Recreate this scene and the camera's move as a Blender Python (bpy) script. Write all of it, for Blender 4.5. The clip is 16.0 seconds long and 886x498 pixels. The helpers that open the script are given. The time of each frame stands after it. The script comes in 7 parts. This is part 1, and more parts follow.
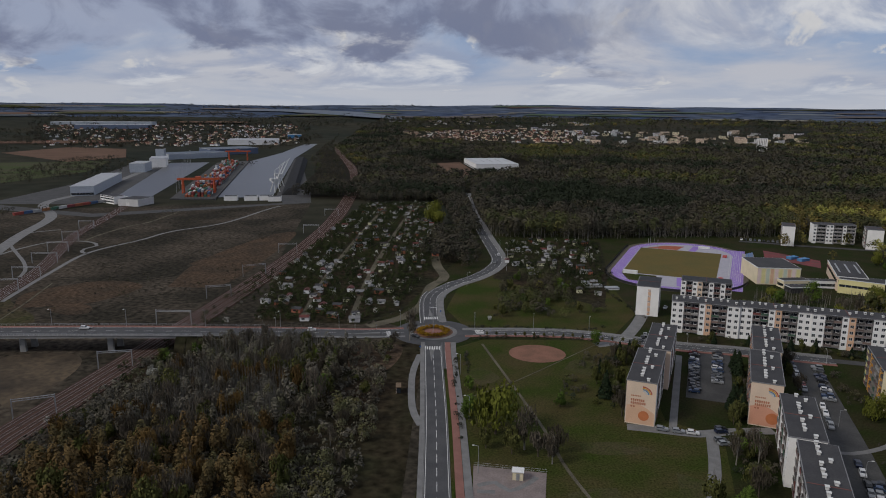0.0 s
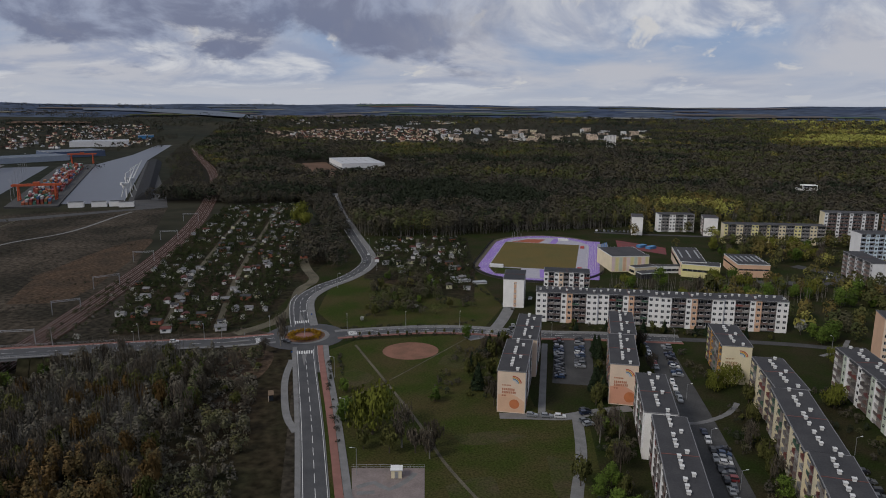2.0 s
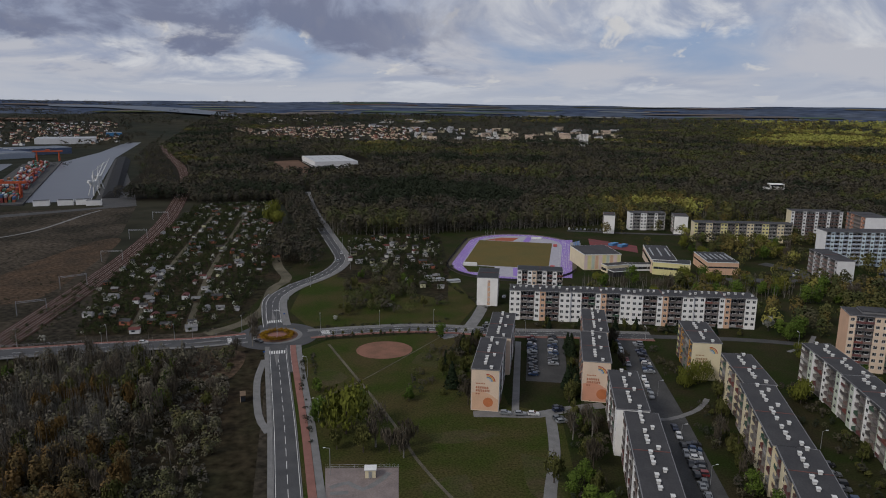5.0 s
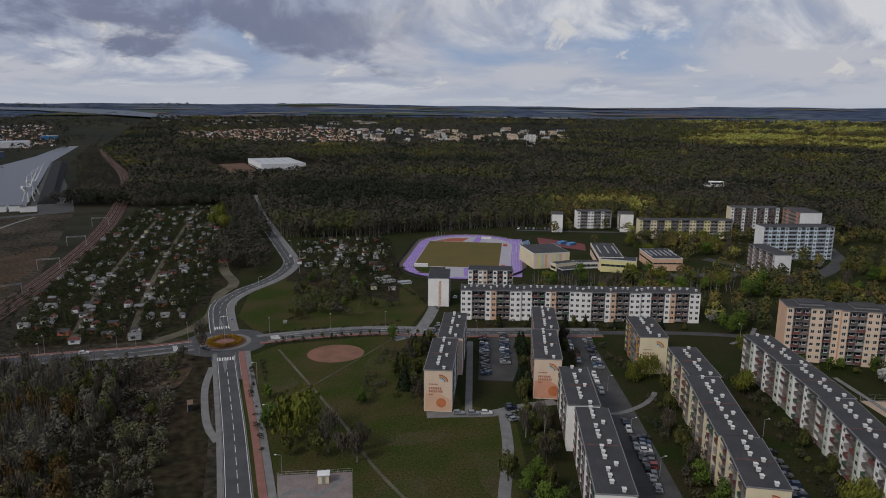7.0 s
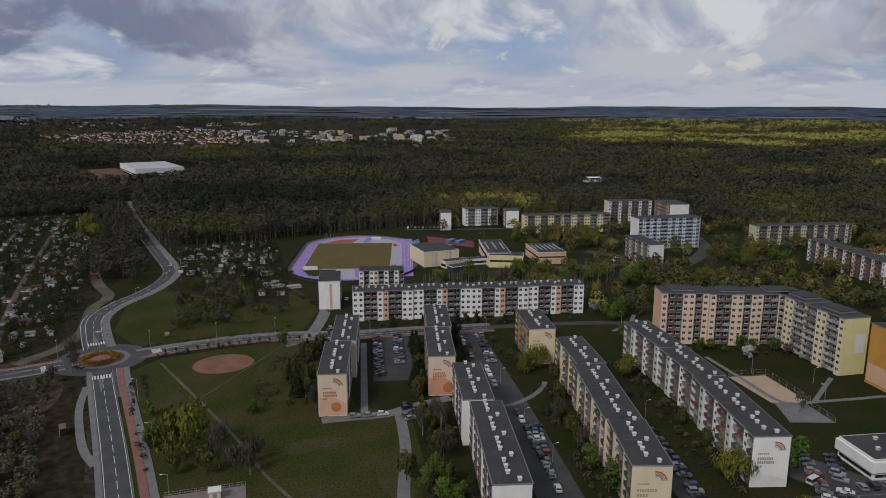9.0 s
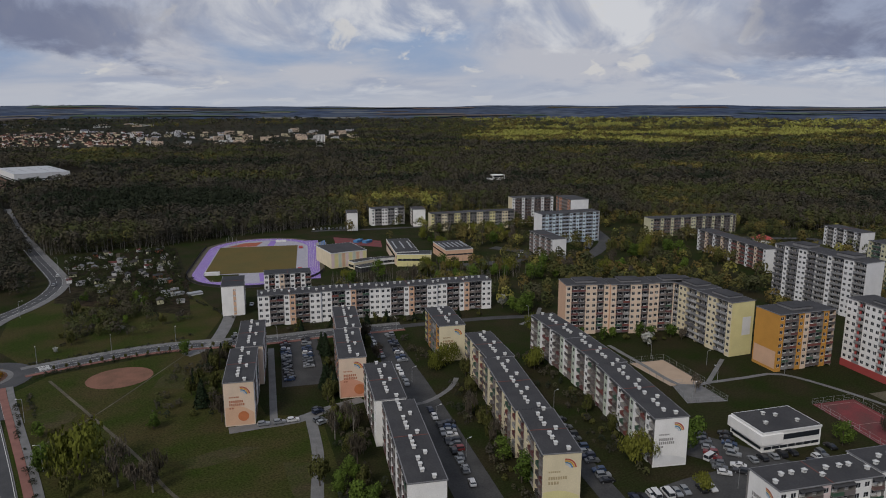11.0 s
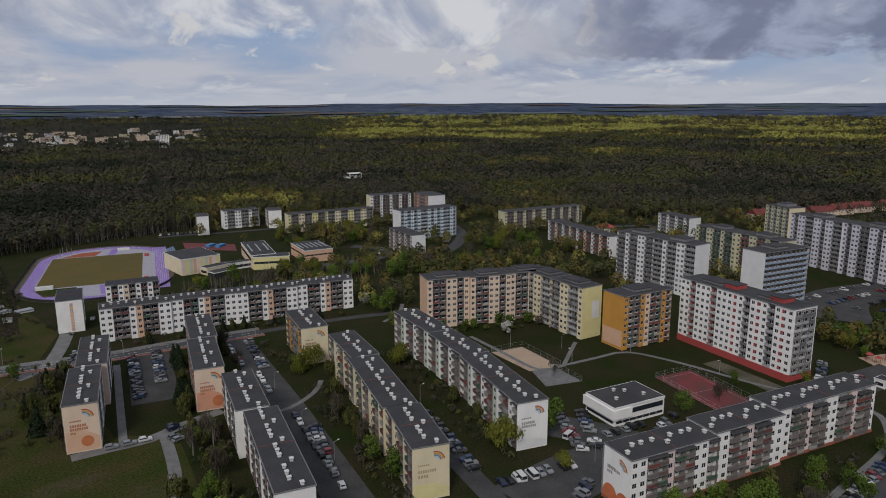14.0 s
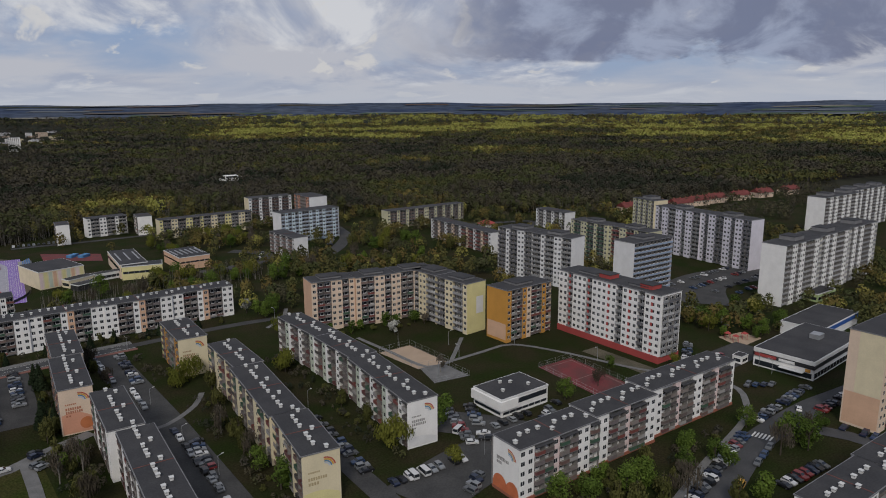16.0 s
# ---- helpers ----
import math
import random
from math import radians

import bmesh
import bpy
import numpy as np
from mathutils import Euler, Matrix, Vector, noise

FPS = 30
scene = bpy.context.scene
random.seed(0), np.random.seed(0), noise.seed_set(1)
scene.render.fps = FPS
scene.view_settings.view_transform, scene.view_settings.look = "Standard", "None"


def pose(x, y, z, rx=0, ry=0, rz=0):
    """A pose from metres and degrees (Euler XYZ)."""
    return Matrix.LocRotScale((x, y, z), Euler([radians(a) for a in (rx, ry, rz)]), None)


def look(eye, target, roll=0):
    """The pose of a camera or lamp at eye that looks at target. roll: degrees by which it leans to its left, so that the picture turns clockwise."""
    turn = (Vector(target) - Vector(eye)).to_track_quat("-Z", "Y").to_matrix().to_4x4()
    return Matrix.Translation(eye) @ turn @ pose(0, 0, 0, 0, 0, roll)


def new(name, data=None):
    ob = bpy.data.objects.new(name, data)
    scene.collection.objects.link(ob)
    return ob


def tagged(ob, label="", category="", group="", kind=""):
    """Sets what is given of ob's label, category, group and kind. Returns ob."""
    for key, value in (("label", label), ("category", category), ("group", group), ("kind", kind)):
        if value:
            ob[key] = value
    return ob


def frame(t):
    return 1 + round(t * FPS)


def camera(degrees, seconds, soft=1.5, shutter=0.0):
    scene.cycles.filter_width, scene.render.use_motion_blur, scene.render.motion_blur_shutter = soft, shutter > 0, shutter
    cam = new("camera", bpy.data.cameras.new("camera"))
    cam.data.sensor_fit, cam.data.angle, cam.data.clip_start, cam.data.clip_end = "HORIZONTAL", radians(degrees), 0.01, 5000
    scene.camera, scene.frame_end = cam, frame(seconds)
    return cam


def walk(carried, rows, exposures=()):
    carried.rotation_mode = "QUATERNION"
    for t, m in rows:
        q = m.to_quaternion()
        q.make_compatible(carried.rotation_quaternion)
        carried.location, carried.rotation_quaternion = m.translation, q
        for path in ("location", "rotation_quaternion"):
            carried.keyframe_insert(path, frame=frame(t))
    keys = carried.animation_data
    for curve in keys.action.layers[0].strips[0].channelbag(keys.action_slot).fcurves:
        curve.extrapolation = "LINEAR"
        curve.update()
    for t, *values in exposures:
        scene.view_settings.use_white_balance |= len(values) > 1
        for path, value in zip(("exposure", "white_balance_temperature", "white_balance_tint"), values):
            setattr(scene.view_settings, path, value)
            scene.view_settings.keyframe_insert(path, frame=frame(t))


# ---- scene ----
import collections

cam = camera(65.27, 16.0, soft=1.0)

# seconds, eye, yaw, pitch, roll
PATH = [
    (0, 0.00, 0.00, 105.00, 4.23, -11.69, 0.34),
    (0.5, -0.05, -0.13, 105.13, 1.27, -11.76, 0.47),
    (1, -0.10, -0.22, 105.25, -1.49, -11.74, 0.43),
    (1.5, -0.13, -0.29, 105.34, -4.17, -11.74, 0.40),
    (2, -0.15, -0.33, 105.40, -6.79, -11.73, 0.32),
    (2.2, -0.15, -0.34, 105.43, -7.65, -11.70, 0.25),
    (2.3, -0.15, -0.34, 105.44, -7.68, -11.70, 0.25),
    (2.4, -0.15, -0.34, 105.44, -6.90, -11.73, 0.25),
    (2.5, -0.16, -0.34, 105.45, -4.17, -12.05, 0.22),
    (2.6, -0.16, -0.34, 105.46, -3.05, -12.14, 0.25),
    (2.7, -0.16, -0.34, 105.47, -2.45, -12.20, 0.25),
    (2.8, -0.16, -0.34, 105.47, -1.90, -12.22, 0.25),
    (3, -0.16, -0.33, 105.48, -1.23, -12.29, 0.02),
    (3.5, -0.14, -0.30, 105.49, -2.55, -12.19, 0.28),
    (4, -0.12, -0.24, 105.49, -5.44, -11.99, 0.47),
    (6.5, 0.12, 0.31, 105.26, -11.62, -11.76, 0.54),
    (7, 0.19, 0.46, 105.18, -13.17, -11.70, 0.44),
    (7.5, 0.27, 0.62, 105.09, -15.09, -11.70, 0.47),
    (8, 0.36, 0.79, 104.99, -17.42, -11.64, 0.34),
    (8.5, 0.46, 0.97, 104.89, -19.88, -11.63, 0.27),
    (9, 0.56, 1.15, 104.78, -22.41, -11.62, 0.17),
    (11.5, 1.17, 2.08, 104.20, -31.77, -11.67, -0.04),
    (12, 1.31, 2.26, 104.09, -33.45, -11.70, -0.01),
    (12.5, 1.46, 2.43, 103.98, -35.64, -11.73, -0.01),
    (13, 1.61, 2.60, 103.87, -37.90, -11.75, -0.15),
    (13.5, 1.76, 2.76, 103.77, -39.82, -11.78, -0.17),
    (14, 1.92, 2.90, 103.67, -41.96, -11.81, -0.18),
    (14.5, 2.08, 3.03, 103.58, -44.22, -11.82, -0.21),
    (15, 2.25, 3.15, 103.50, -46.59, -11.85, -0.25),
    (15.5, 2.42, 3.25, 103.43, -49.13, -11.86, -0.30),
    (16, 2.60, 3.34, 103.37, -51.71, -11.86, -0.25),
]
walk(cam, [(t, pose(x, y, z, 90 + pitch, 0, yaw) @ pose(0, 0, 0, 0, 0, roll)) for t, x, y, z, yaw, pitch, roll in PATH],
     exposures=[(0.0, 0.0), (16.0, 0.0)])

# ---- world, sun ----
SUN_EL, SUN_AZ = radians(40), radians(238)  # azimuth clockwise from +y


def make_world():
    world = bpy.data.worlds.new("cloudy_sky")
    scene.world = world
    world.use_nodes = True
    nt = world.node_tree
    nt.nodes.clear()
    N, K = nt.nodes.new, nt.links.new
    out, bg = N("ShaderNodeOutputWorld"), N("ShaderNodeBackground")
    sky = N("ShaderNodeTexSky")
    sky.sky_type, sky.sun_disc = "NISHITA", False
    sky.sun_elevation, sky.sun_rotation = SUN_EL, SUN_AZ
    tc, sep = N("ShaderNodeTexCoord"), N("ShaderNodeSeparateXYZ")
    K(tc.outputs["Generated"], sep.inputs[0])

    def math_node(op, a, b=None, clamp=False):
        n = N("ShaderNodeMath")
        n.operation, n.use_clamp = op, clamp
        for i, v in enumerate((a, b)):
            if v is None:
                continue
            if isinstance(v, (int, float)):
                n.inputs[i].default_value = v
            else:
                K(v, n.inputs[i])
        return n.outputs[0]

    az = math_node("ARCTAN2", sep.outputs[0], sep.outputs[1])
    el = math_node("ARCSINE", sep.outputs[2])

    def mix(fac, a, b):
        m = N("ShaderNodeMix")
        m.data_type = "RGBA"
        for sock, v in ((m.inputs["Factor"], fac), (m.inputs["A"], a), (m.inputs["B"], b)):
            if isinstance(v, (tuple, int, float)):
                sock.default_value = v
            else:
                K(v, sock)
        return m.outputs["Result"]

    def between(v, lo, hi, a=0.0, b=1.0):
        r = N("ShaderNodeMapRange")
        r.interpolation_type = "SMOOTHSTEP"
        for k, x in (("From Min", lo), ("From Max", hi), ("To Min", a), ("To Max", b)):
            r.inputs[k].default_value = x
        K(v, r.inputs["Value"])
        return r.outputs[0]

    # the cloud sheet lies level overhead, so that it is drawn out towards the horizon
    flat = math_node("DIVIDE", 1.0, math_node("ADD", math_node("MAXIMUM", el, 0.0), 0.075))

    def clouds(across, up, detail, rough, shift, rise=0.0, warp=0.4):
        comb = N("ShaderNodeCombineXYZ")
        K(math_node("ADD", math_node("MULTIPLY", az, across), shift), comb.inputs[0])
        K(math_node("MULTIPLY", math_node("ADD", flat, rise), up), comb.inputs[1])
        n = N("ShaderNodeTexNoise")
        n.inputs["Scale"].default_value, n.inputs["Detail"].default_value, n.inputs["Roughness"].default_value = 1.0, detail, rough
        n.inputs["Distortion"].default_value = warp
        K(comb.outputs[0], n.inputs["Vector"])
        return n.outputs["Fac"]

    blue = N("ShaderNodeVectorMath")
    blue.operation = "SCALE"
    K(sky.outputs[0], blue.inputs[0])
    blue.inputs["Scale"].default_value = 0.075
    pale_blue = mix(0.8, blue.outputs[0], (0.27, 0.36, 0.57, 1))
    veil = mix(between(clouds(3.4, 0.20, 8, 0.55, 3.1), 0.34, 0.56), pale_blue, (0.50, 0.515, 0.575, 1))
    # grey undersides, and white heads that stand a little above them
    veil = mix(between(clouds(6.5, 0.30, 10, 0.58, 7.7, 0.5), 0.46, 0.62, 0.0, 0.8), veil, (0.31, 0.36, 0.49, 1))
    veil = mix(between(clouds(6.5, 0.30, 10, 0.58, 7.7), 0.53, 0.68, 0.0, 0.75), veil, (0.74, 0.745, 0.76, 1))
    veil = mix(between(clouds(17.0, 0.55, 9, 0.52, 1.9), 0.60, 0.68, 0.0, 0.75), veil, (0.66, 0.65, 0.64, 1))
    # dark banks with ragged lower edges in the north-west and in the east
    edge = math_node("ADD", math_node("MULTIPLY", el, 12.0), math_node("MULTIPLY", clouds(5.0, 0.24, 10, 0.60, 5.2), 3.2))
    bank = math_node("MULTIPLY", between(edge, 2.30, 2.62), between(el, 0.28, 0.5, 1.0, 0.0))
    side = math_node("ADD", between(az, 0.02, 0.30, 1.0, 0.0), between(az, 0.80, 1.05), clamp=True)
    inner = between(clouds(9.0, 0.42, 9, 0.58, 11.4), 0.42, 0.62)
    grey = mix(inner, (0.170, 0.195, 0.295, 1), (0.33, 0.375, 0.50, 1))
    veil = mix(math_node("MULTIPLY", math_node("MULTIPLY", bank, side), 0.92), veil, grey)
    # the pale band over the horizon
    veil = mix(between(el, 0.0, 0.05, 0.8, 0.0), veil, (0.49, 0.52, 0.59, 1))
    K(veil, bg.inputs["Color"])
    bg.inputs["Strength"].default_value = 0.92
    K(bg.outputs[0], out.inputs[0])


make_world()
sun = new("sun", bpy.data.lights.new("sun", "SUN"))
sun.data.energy, sun.data.angle, sun.data.color = 1.75, radians(14), (1.0, 0.94, 0.86)
sun.matrix_world = look((0, 0, 400), (-math.sin(SUN_AZ) * 100 * math.cos(SUN_EL), -math.cos(SUN_AZ) * 100 * math.cos(SUN_EL), 400 - 100 * math.sin(SUN_EL)))


# ---- materials ----
def material(name, base, rough=0.85, vary=0.18, scale=0.4, fine=6.0, metal=0.0, bump=0.0, second=None, second_amount=0.5, random_hue=0.0, spec=0.3):
    """Two scales of variation in the object's own metres; second: a stain or patch colour."""
    m = bpy.data.materials.new(name)
    m.use_nodes = True
    nt = m.node_tree
    N, K = nt.nodes.new, nt.links.new
    bsdf = nt.nodes["Principled BSDF"]
    bsdf.inputs["Roughness"].default_value, bsdf.inputs["Metallic"].default_value = rough, metal
    bsdf.inputs["Specular IOR Level"].default_value = spec
    tc = N("ShaderNodeTexCoord")
    big, small = N("ShaderNodeTexNoise"), N("ShaderNodeTexNoise")
    big.inputs["Scale"].default_value, big.inputs["Detail"].default_value = scale, 5
    small.inputs["Scale"].default_value, small.inputs["Detail"].default_value = fine, 3
    for n in (big, small):
        K(tc.outputs["Object"], n.inputs["Vector"])
    col = None
    ramp = N("ShaderNodeMapRange")
    ramp.inputs["From Min"].default_value, ramp.inputs["From Max"].default_value = 0.35, 0.65
    K(big.outputs["Fac"], ramp.inputs["Value"])
    mix = N("ShaderNodeMix")
    mix.data_type = "RGBA"
    other = second or tuple(c * (1 - vary * 1.6) for c in base)
    mix.inputs["A"].default_value, mix.inputs["B"].default_value = (*base, 1), (*other, 1)
    amount = N("ShaderNodeMath")
    amount.operation = "MULTIPLY"
    amount.inputs[1].default_value = second_amount * 2 if second else 1.0
    amount.use_clamp = True
    K(ramp.outputs[0], amount.inputs[0])
    K(amount.outputs[0], mix.inputs["Factor"])
    hsv = N("ShaderNodeHueSaturation")
    K(mix.outputs["Result"], hsv.inputs["Color"])
    val = N("ShaderNodeMapRange")
    val.inputs["From Min"].default_value, val.inputs["From Max"].default_value = 0.3, 0.7
    val.inputs["To Min"].default_value, val.inputs["To Max"].default_value = 1 - vary, 1 + vary
    K(small.outputs["Fac"], val.inputs["Value"])
    K(val.outputs[0], hsv.inputs["Value"])
    if random_hue:
        info, hue = N("ShaderNodeObjectInfo"), N("ShaderNodeMapRange")
        hue.inputs["To Min"].default_value, hue.inputs["To Max"].default_value = 0.5 - random_hue, 0.5 + random_hue
        K(info.outputs["Random"], hue.inputs["Value"])
        K(hue.outputs[0], hsv.inputs["Hue"])
    K(hsv.outputs[0], bsdf.inputs["Base Color"])
    if bump:
        b = N("ShaderNodeBump")
        b.inputs["Strength"].default_value, b.inputs["Distance"].default_value = 0.6, bump
        K(small.outputs["Fac"], b.inputs["Height"])
        K(b.outputs[0], bsdf.inputs["Normal"])
    return m


def palette_material(name, colors, rough=0.7):
    """One of several colours by the object's random number."""
    m = bpy.data.materials.new(name)
    m.use_nodes = True
    nt = m.node_tree
    info, ramp = nt.nodes.new("ShaderNodeObjectInfo"), nt.nodes.new("ShaderNodeValToRGB")
    ramp.color_ramp.interpolation = "CONSTANT"
    while len(ramp.color_ramp.elements) < len(colors):
        ramp.color_ramp.elements.new(0.5)
    for i, (e, c) in enumerate(zip(ramp.color_ramp.elements, colors)):
        e.position, e.color = i / len(colors), (*c, 1)
    nt.links.new(info.outputs["Random"], ramp.inputs[0])
    bsdf = nt.nodes["Principled BSDF"]
    nt.links.new(ramp.outputs[0], bsdf.inputs["Base Color"])
    bsdf.inputs["Roughness"].default_value = rough
    return m


def leaf_material(name, colors, rough=0.9, spread=0.2):
    """Foliage: the tint attribute picks the tree's colour, each leaf clump varies a little."""
    m = bpy.data.materials.new(name)
    m.use_nodes = True
    nt = m.node_tree
    N, K = nt.nodes.new, nt.links.new
    at, ramp = N("ShaderNodeAttribute"), N("ShaderNodeValToRGB")
    at.attribute_name = "tint"
    while len(ramp.color_ramp.elements) < len(colors):
        ramp.color_ramp.elements.new(0.5)
    for i, (e, c) in enumerate(zip(ramp.color_ramp.elements, colors)):
        e.position, e.color = i / (len(colors) - 1), (*c, 1)
    geo, val, hsv = N("ShaderNodeNewGeometry"), N("ShaderNodeMapRange"), N("ShaderNodeHueSaturation")
    val.inputs["To Min"].default_value, val.inputs["To Max"].default_value = 1 - spread, 1 + spread
    K(at.outputs["Fac"], ramp.inputs[0])
    K(geo.outputs["Random Per Island"], val.inputs["Value"])
    K(val.outputs[0], hsv.inputs["Value"])
    K(ramp.outputs[0], hsv.inputs["Color"])
    bsdf = nt.nodes["Principled BSDF"]
    K(hsv.outputs[0], bsdf.inputs["Base Color"])
    bsdf.inputs["Roughness"].default_value = rough
    bsdf.inputs["Specular IOR Level"].default_value = 0.03
    return m


MAT = {}


def mat(name, *args, **kw):
    if name not in MAT:
        MAT[name] = material(name, *args, **kw)
    return MAT[name]


ASPHALT = mat("asphalt", (0.048, 0.049, 0.052), 0.9, 0.12, 0.15, 3.0, second=(0.066, 0.066, 0.068))
ASPHALT_OLD = mat("old_asphalt", (0.060, 0.059, 0.058), 0.92, 0.2, 0.12, 2.0, second=(0.040, 0.040, 0.040))
PAVING = mat("concrete_paving", (0.165, 0.163, 0.16), 0.9, 0.14, 0.3, 5.0)
BIKE = mat("red_paving", (0.22, 0.105, 0.085), 0.9, 0.12, 0.3, 5.0)
PAINT = mat("road_paint", (0.62, 0.62, 0.60), 0.8, 0.1, 1.0, 8.0)
GRASS = mat("grass", (0.027, 0.039, 0.0075), 0.95, 0.45, 0.05, 1.5, bump=0.08, second=(0.052, 0.043, 0.018), second_amount=0.5, spec=0.04)
LAWN = mat("estate_lawn", (0.016, 0.024, 0.006), 0.95, 0.4, 0.06, 1.6, bump=0.05, second=(0.029, 0.025, 0.013), second_amount=0.5, spec=0.04)
MEADOW = mat("dry_meadow", (0.060, 0.049, 0.037), 0.95, 0.65, 0.02, 0.35, bump=0.1, second=(0.026, 0.023, 0.017), second_amount=0.6, spec=0.04)
SCRUB = mat("scrub_ground", (0.032, 0.023, 0.015), 0.95, 0.6, 0.03, 0.3, bump=0.2, second=(0.017, 0.018, 0.009), spec=0.04)
FLOOR_WOOD = mat("forest_floor", (0.014, 0.013, 0.009), 0.95, 0.3, 0.01, 0.4, second=(0.018, 0.015, 0.010), spec=0.04)
FAR_LAND = mat("far_land", (0.034, 0.031, 0.020), 0.95, 0.35, 0.0024, 0.03, second=(0.017, 0.020, 0.014), second_amount=0.6, spec=0.04)
SOIL = mat("ploughed_soil", (0.13, 0.082, 0.058), 0.95, 0.15, 0.02, 0.5, spec=0.04)
SOIL_DARK = mat("dark_field", (0.060, 0.055, 0.035), 0.95, 0.15, 0.015, 0.5, second=(0.045, 0.060, 0.022), spec=0.04)
CLAY = mat("clay_circle", (0.20, 0.105, 0.075), 0.95, 0.12, 0.15, 2.0, second=(0.15, 0.085, 0.06), spec=0.04)
SAND = mat("sand_pitch", (0.40, 0.30, 0.215), 0.95, 0.08, 0.2, 3.0)
COURT = mat("red_court", (0.17, 0.035, 0.038), 0.9, 0.15, 0.15, 2.0, second=(0.10, 0.04, 0.038))
PURPLE = mat("purple_track", (0.245, 0.155, 0.43), 0.85, 0.08, 0.1, 3.0)
PITCH = mat("brown_pitch", (0.120, 0.090, 0.034), 0.95, 0.12, 0.05, 1.0, second=(0.10, 0.086, 0.034), spec=0.04)
CONCRETE = mat("concrete", (0.30, 0.295, 0.28), 0.88, 0.14, 0.25, 4.0, bump=0.02)
DIRT = mat("dirt_path", (0.115, 0.104, 0.076), 0.95, 0.25, 0.1, 2.0, spec=0.04)
BALLAST = mat("ballast", (0.062, 0.038, 0.030), 0.95, 0.3, 0.2, 4.0, second=(0.06, 0.036, 0.029), spec=0.04)
RAIL = mat("rail_steel", (0.30, 0.24, 0.22), 0.5, 0.15, 0.5, 4.0)
STEEL = mat("galvanised_steel", (0.38, 0.39, 0.40), 0.5, 0.1, 0.8, 6.0, metal=0.5)
DARK = mat("dark_metal", (0.03, 0.03, 0.032), 0.5, 0.1)
ROOF = mat("bitumen_roof", (0.040, 0.040, 0.043), 0.85, 0.15, 0.12, 2.0, second=(0.055, 0.054, 0.056), spec=0.2)
ROOF_BLACK = mat("new_bitumen", (0.014, 0.014, 0.015), 0.6, 0.15, 0.12, 2.0)
VENT = mat("vent_plaster", (0.62, 0.62, 0.60), 0.8, 0.12, 0.5, 4.0)
TRIM = mat("light_trim", (0.66, 0.66, 0.65), 0.7, 0.08)
FRAME = mat("window_plastic", (0.70, 0.70, 0.70), 0.5, 0.05)
SLAB_AND_SHADE = mat("slab_and_loggia_shade", (0.22, 0.21, 0.20), 0.9, 0.12)
WATER = mat("harbour_water", (0.060, 0.062, 0.064), 0.32, 0.05, 0.01, 0.05, spec=0.4)
GLASS = bpy.data.materials.new("window_glass")
GLASS.use_nodes = True
_g = GLASS.node_tree.nodes["Principled BSDF"]
_g.inputs["Base Color"].default_value, _g.inputs["Roughness"].default_value = (0.022, 0.026, 0.032, 1), 0.08
PARAPET = palette_material("balcony_parapet", [(0.17, 0.15, 0.14), (0.13, 0.08, 0.07), (0.26, 0.25, 0.24), (0.11, 0.085, 0.08), (0.07, 0.062, 0.06), (0.20, 0.17, 0.155), (0.16, 0.05, 0.042), (0.045, 0.09, 0.06), (0.17, 0.12, 0.105), (0.12, 0.045, 0.045), (0.30, 0.29, 0.28), (0.14, 0.12, 0.12)])
PARAPET_GREY = palette_material("grey_parapet", [(0.34, 0.345, 0.35), (0.22, 0.225, 0.23), (0.42, 0.42, 0.42), (0.12, 0.12, 0.13), (0.28, 0.28, 0.28)])
PARAPET_BLUE = palette_material("blue_parapet", [(0.26, 0.33, 0.44), (0.18, 0.26, 0.40), (0.36, 0.42, 0.50), (0.30, 0.33, 0.38)])
WALLS = {k: mat(k + "_render", c, 0.88, 0.06, 0.25, 3.0, bump=0.01) for k, c in dict(
    white=(0.78, 0.77, 0.75), peach=(0.62, 0.40, 0.27), cream=(0.66, 0.58, 0.40), yellow=(0.66, 0.60, 0.30), ochre=(0.52, 0.26, 0.055), orange=(0.66, 0.28, 0.13),
    pale_peach=(0.66, 0.52, 0.40), mint=(0.48, 0.53, 0.44), grey=(0.52, 0.51, 0.51), pale_grey=(0.68, 0.68, 0.68), lilac=(0.62, 0.60, 0.66), sky=(0.54, 0.64, 0.70),
    pink=(0.68, 0.55, 0.53), red=(0.36, 0.065, 0.06), blue=(0.25, 0.33, 0.52), salmon=(0.60, 0.30, 0.20), brick=(0.30, 0.11, 0.07), green=(0.36, 0.46, 0.22), navy=(0.03, 0.09, 0.30), olive=(0.52, 0.50, 0.34)).items()}


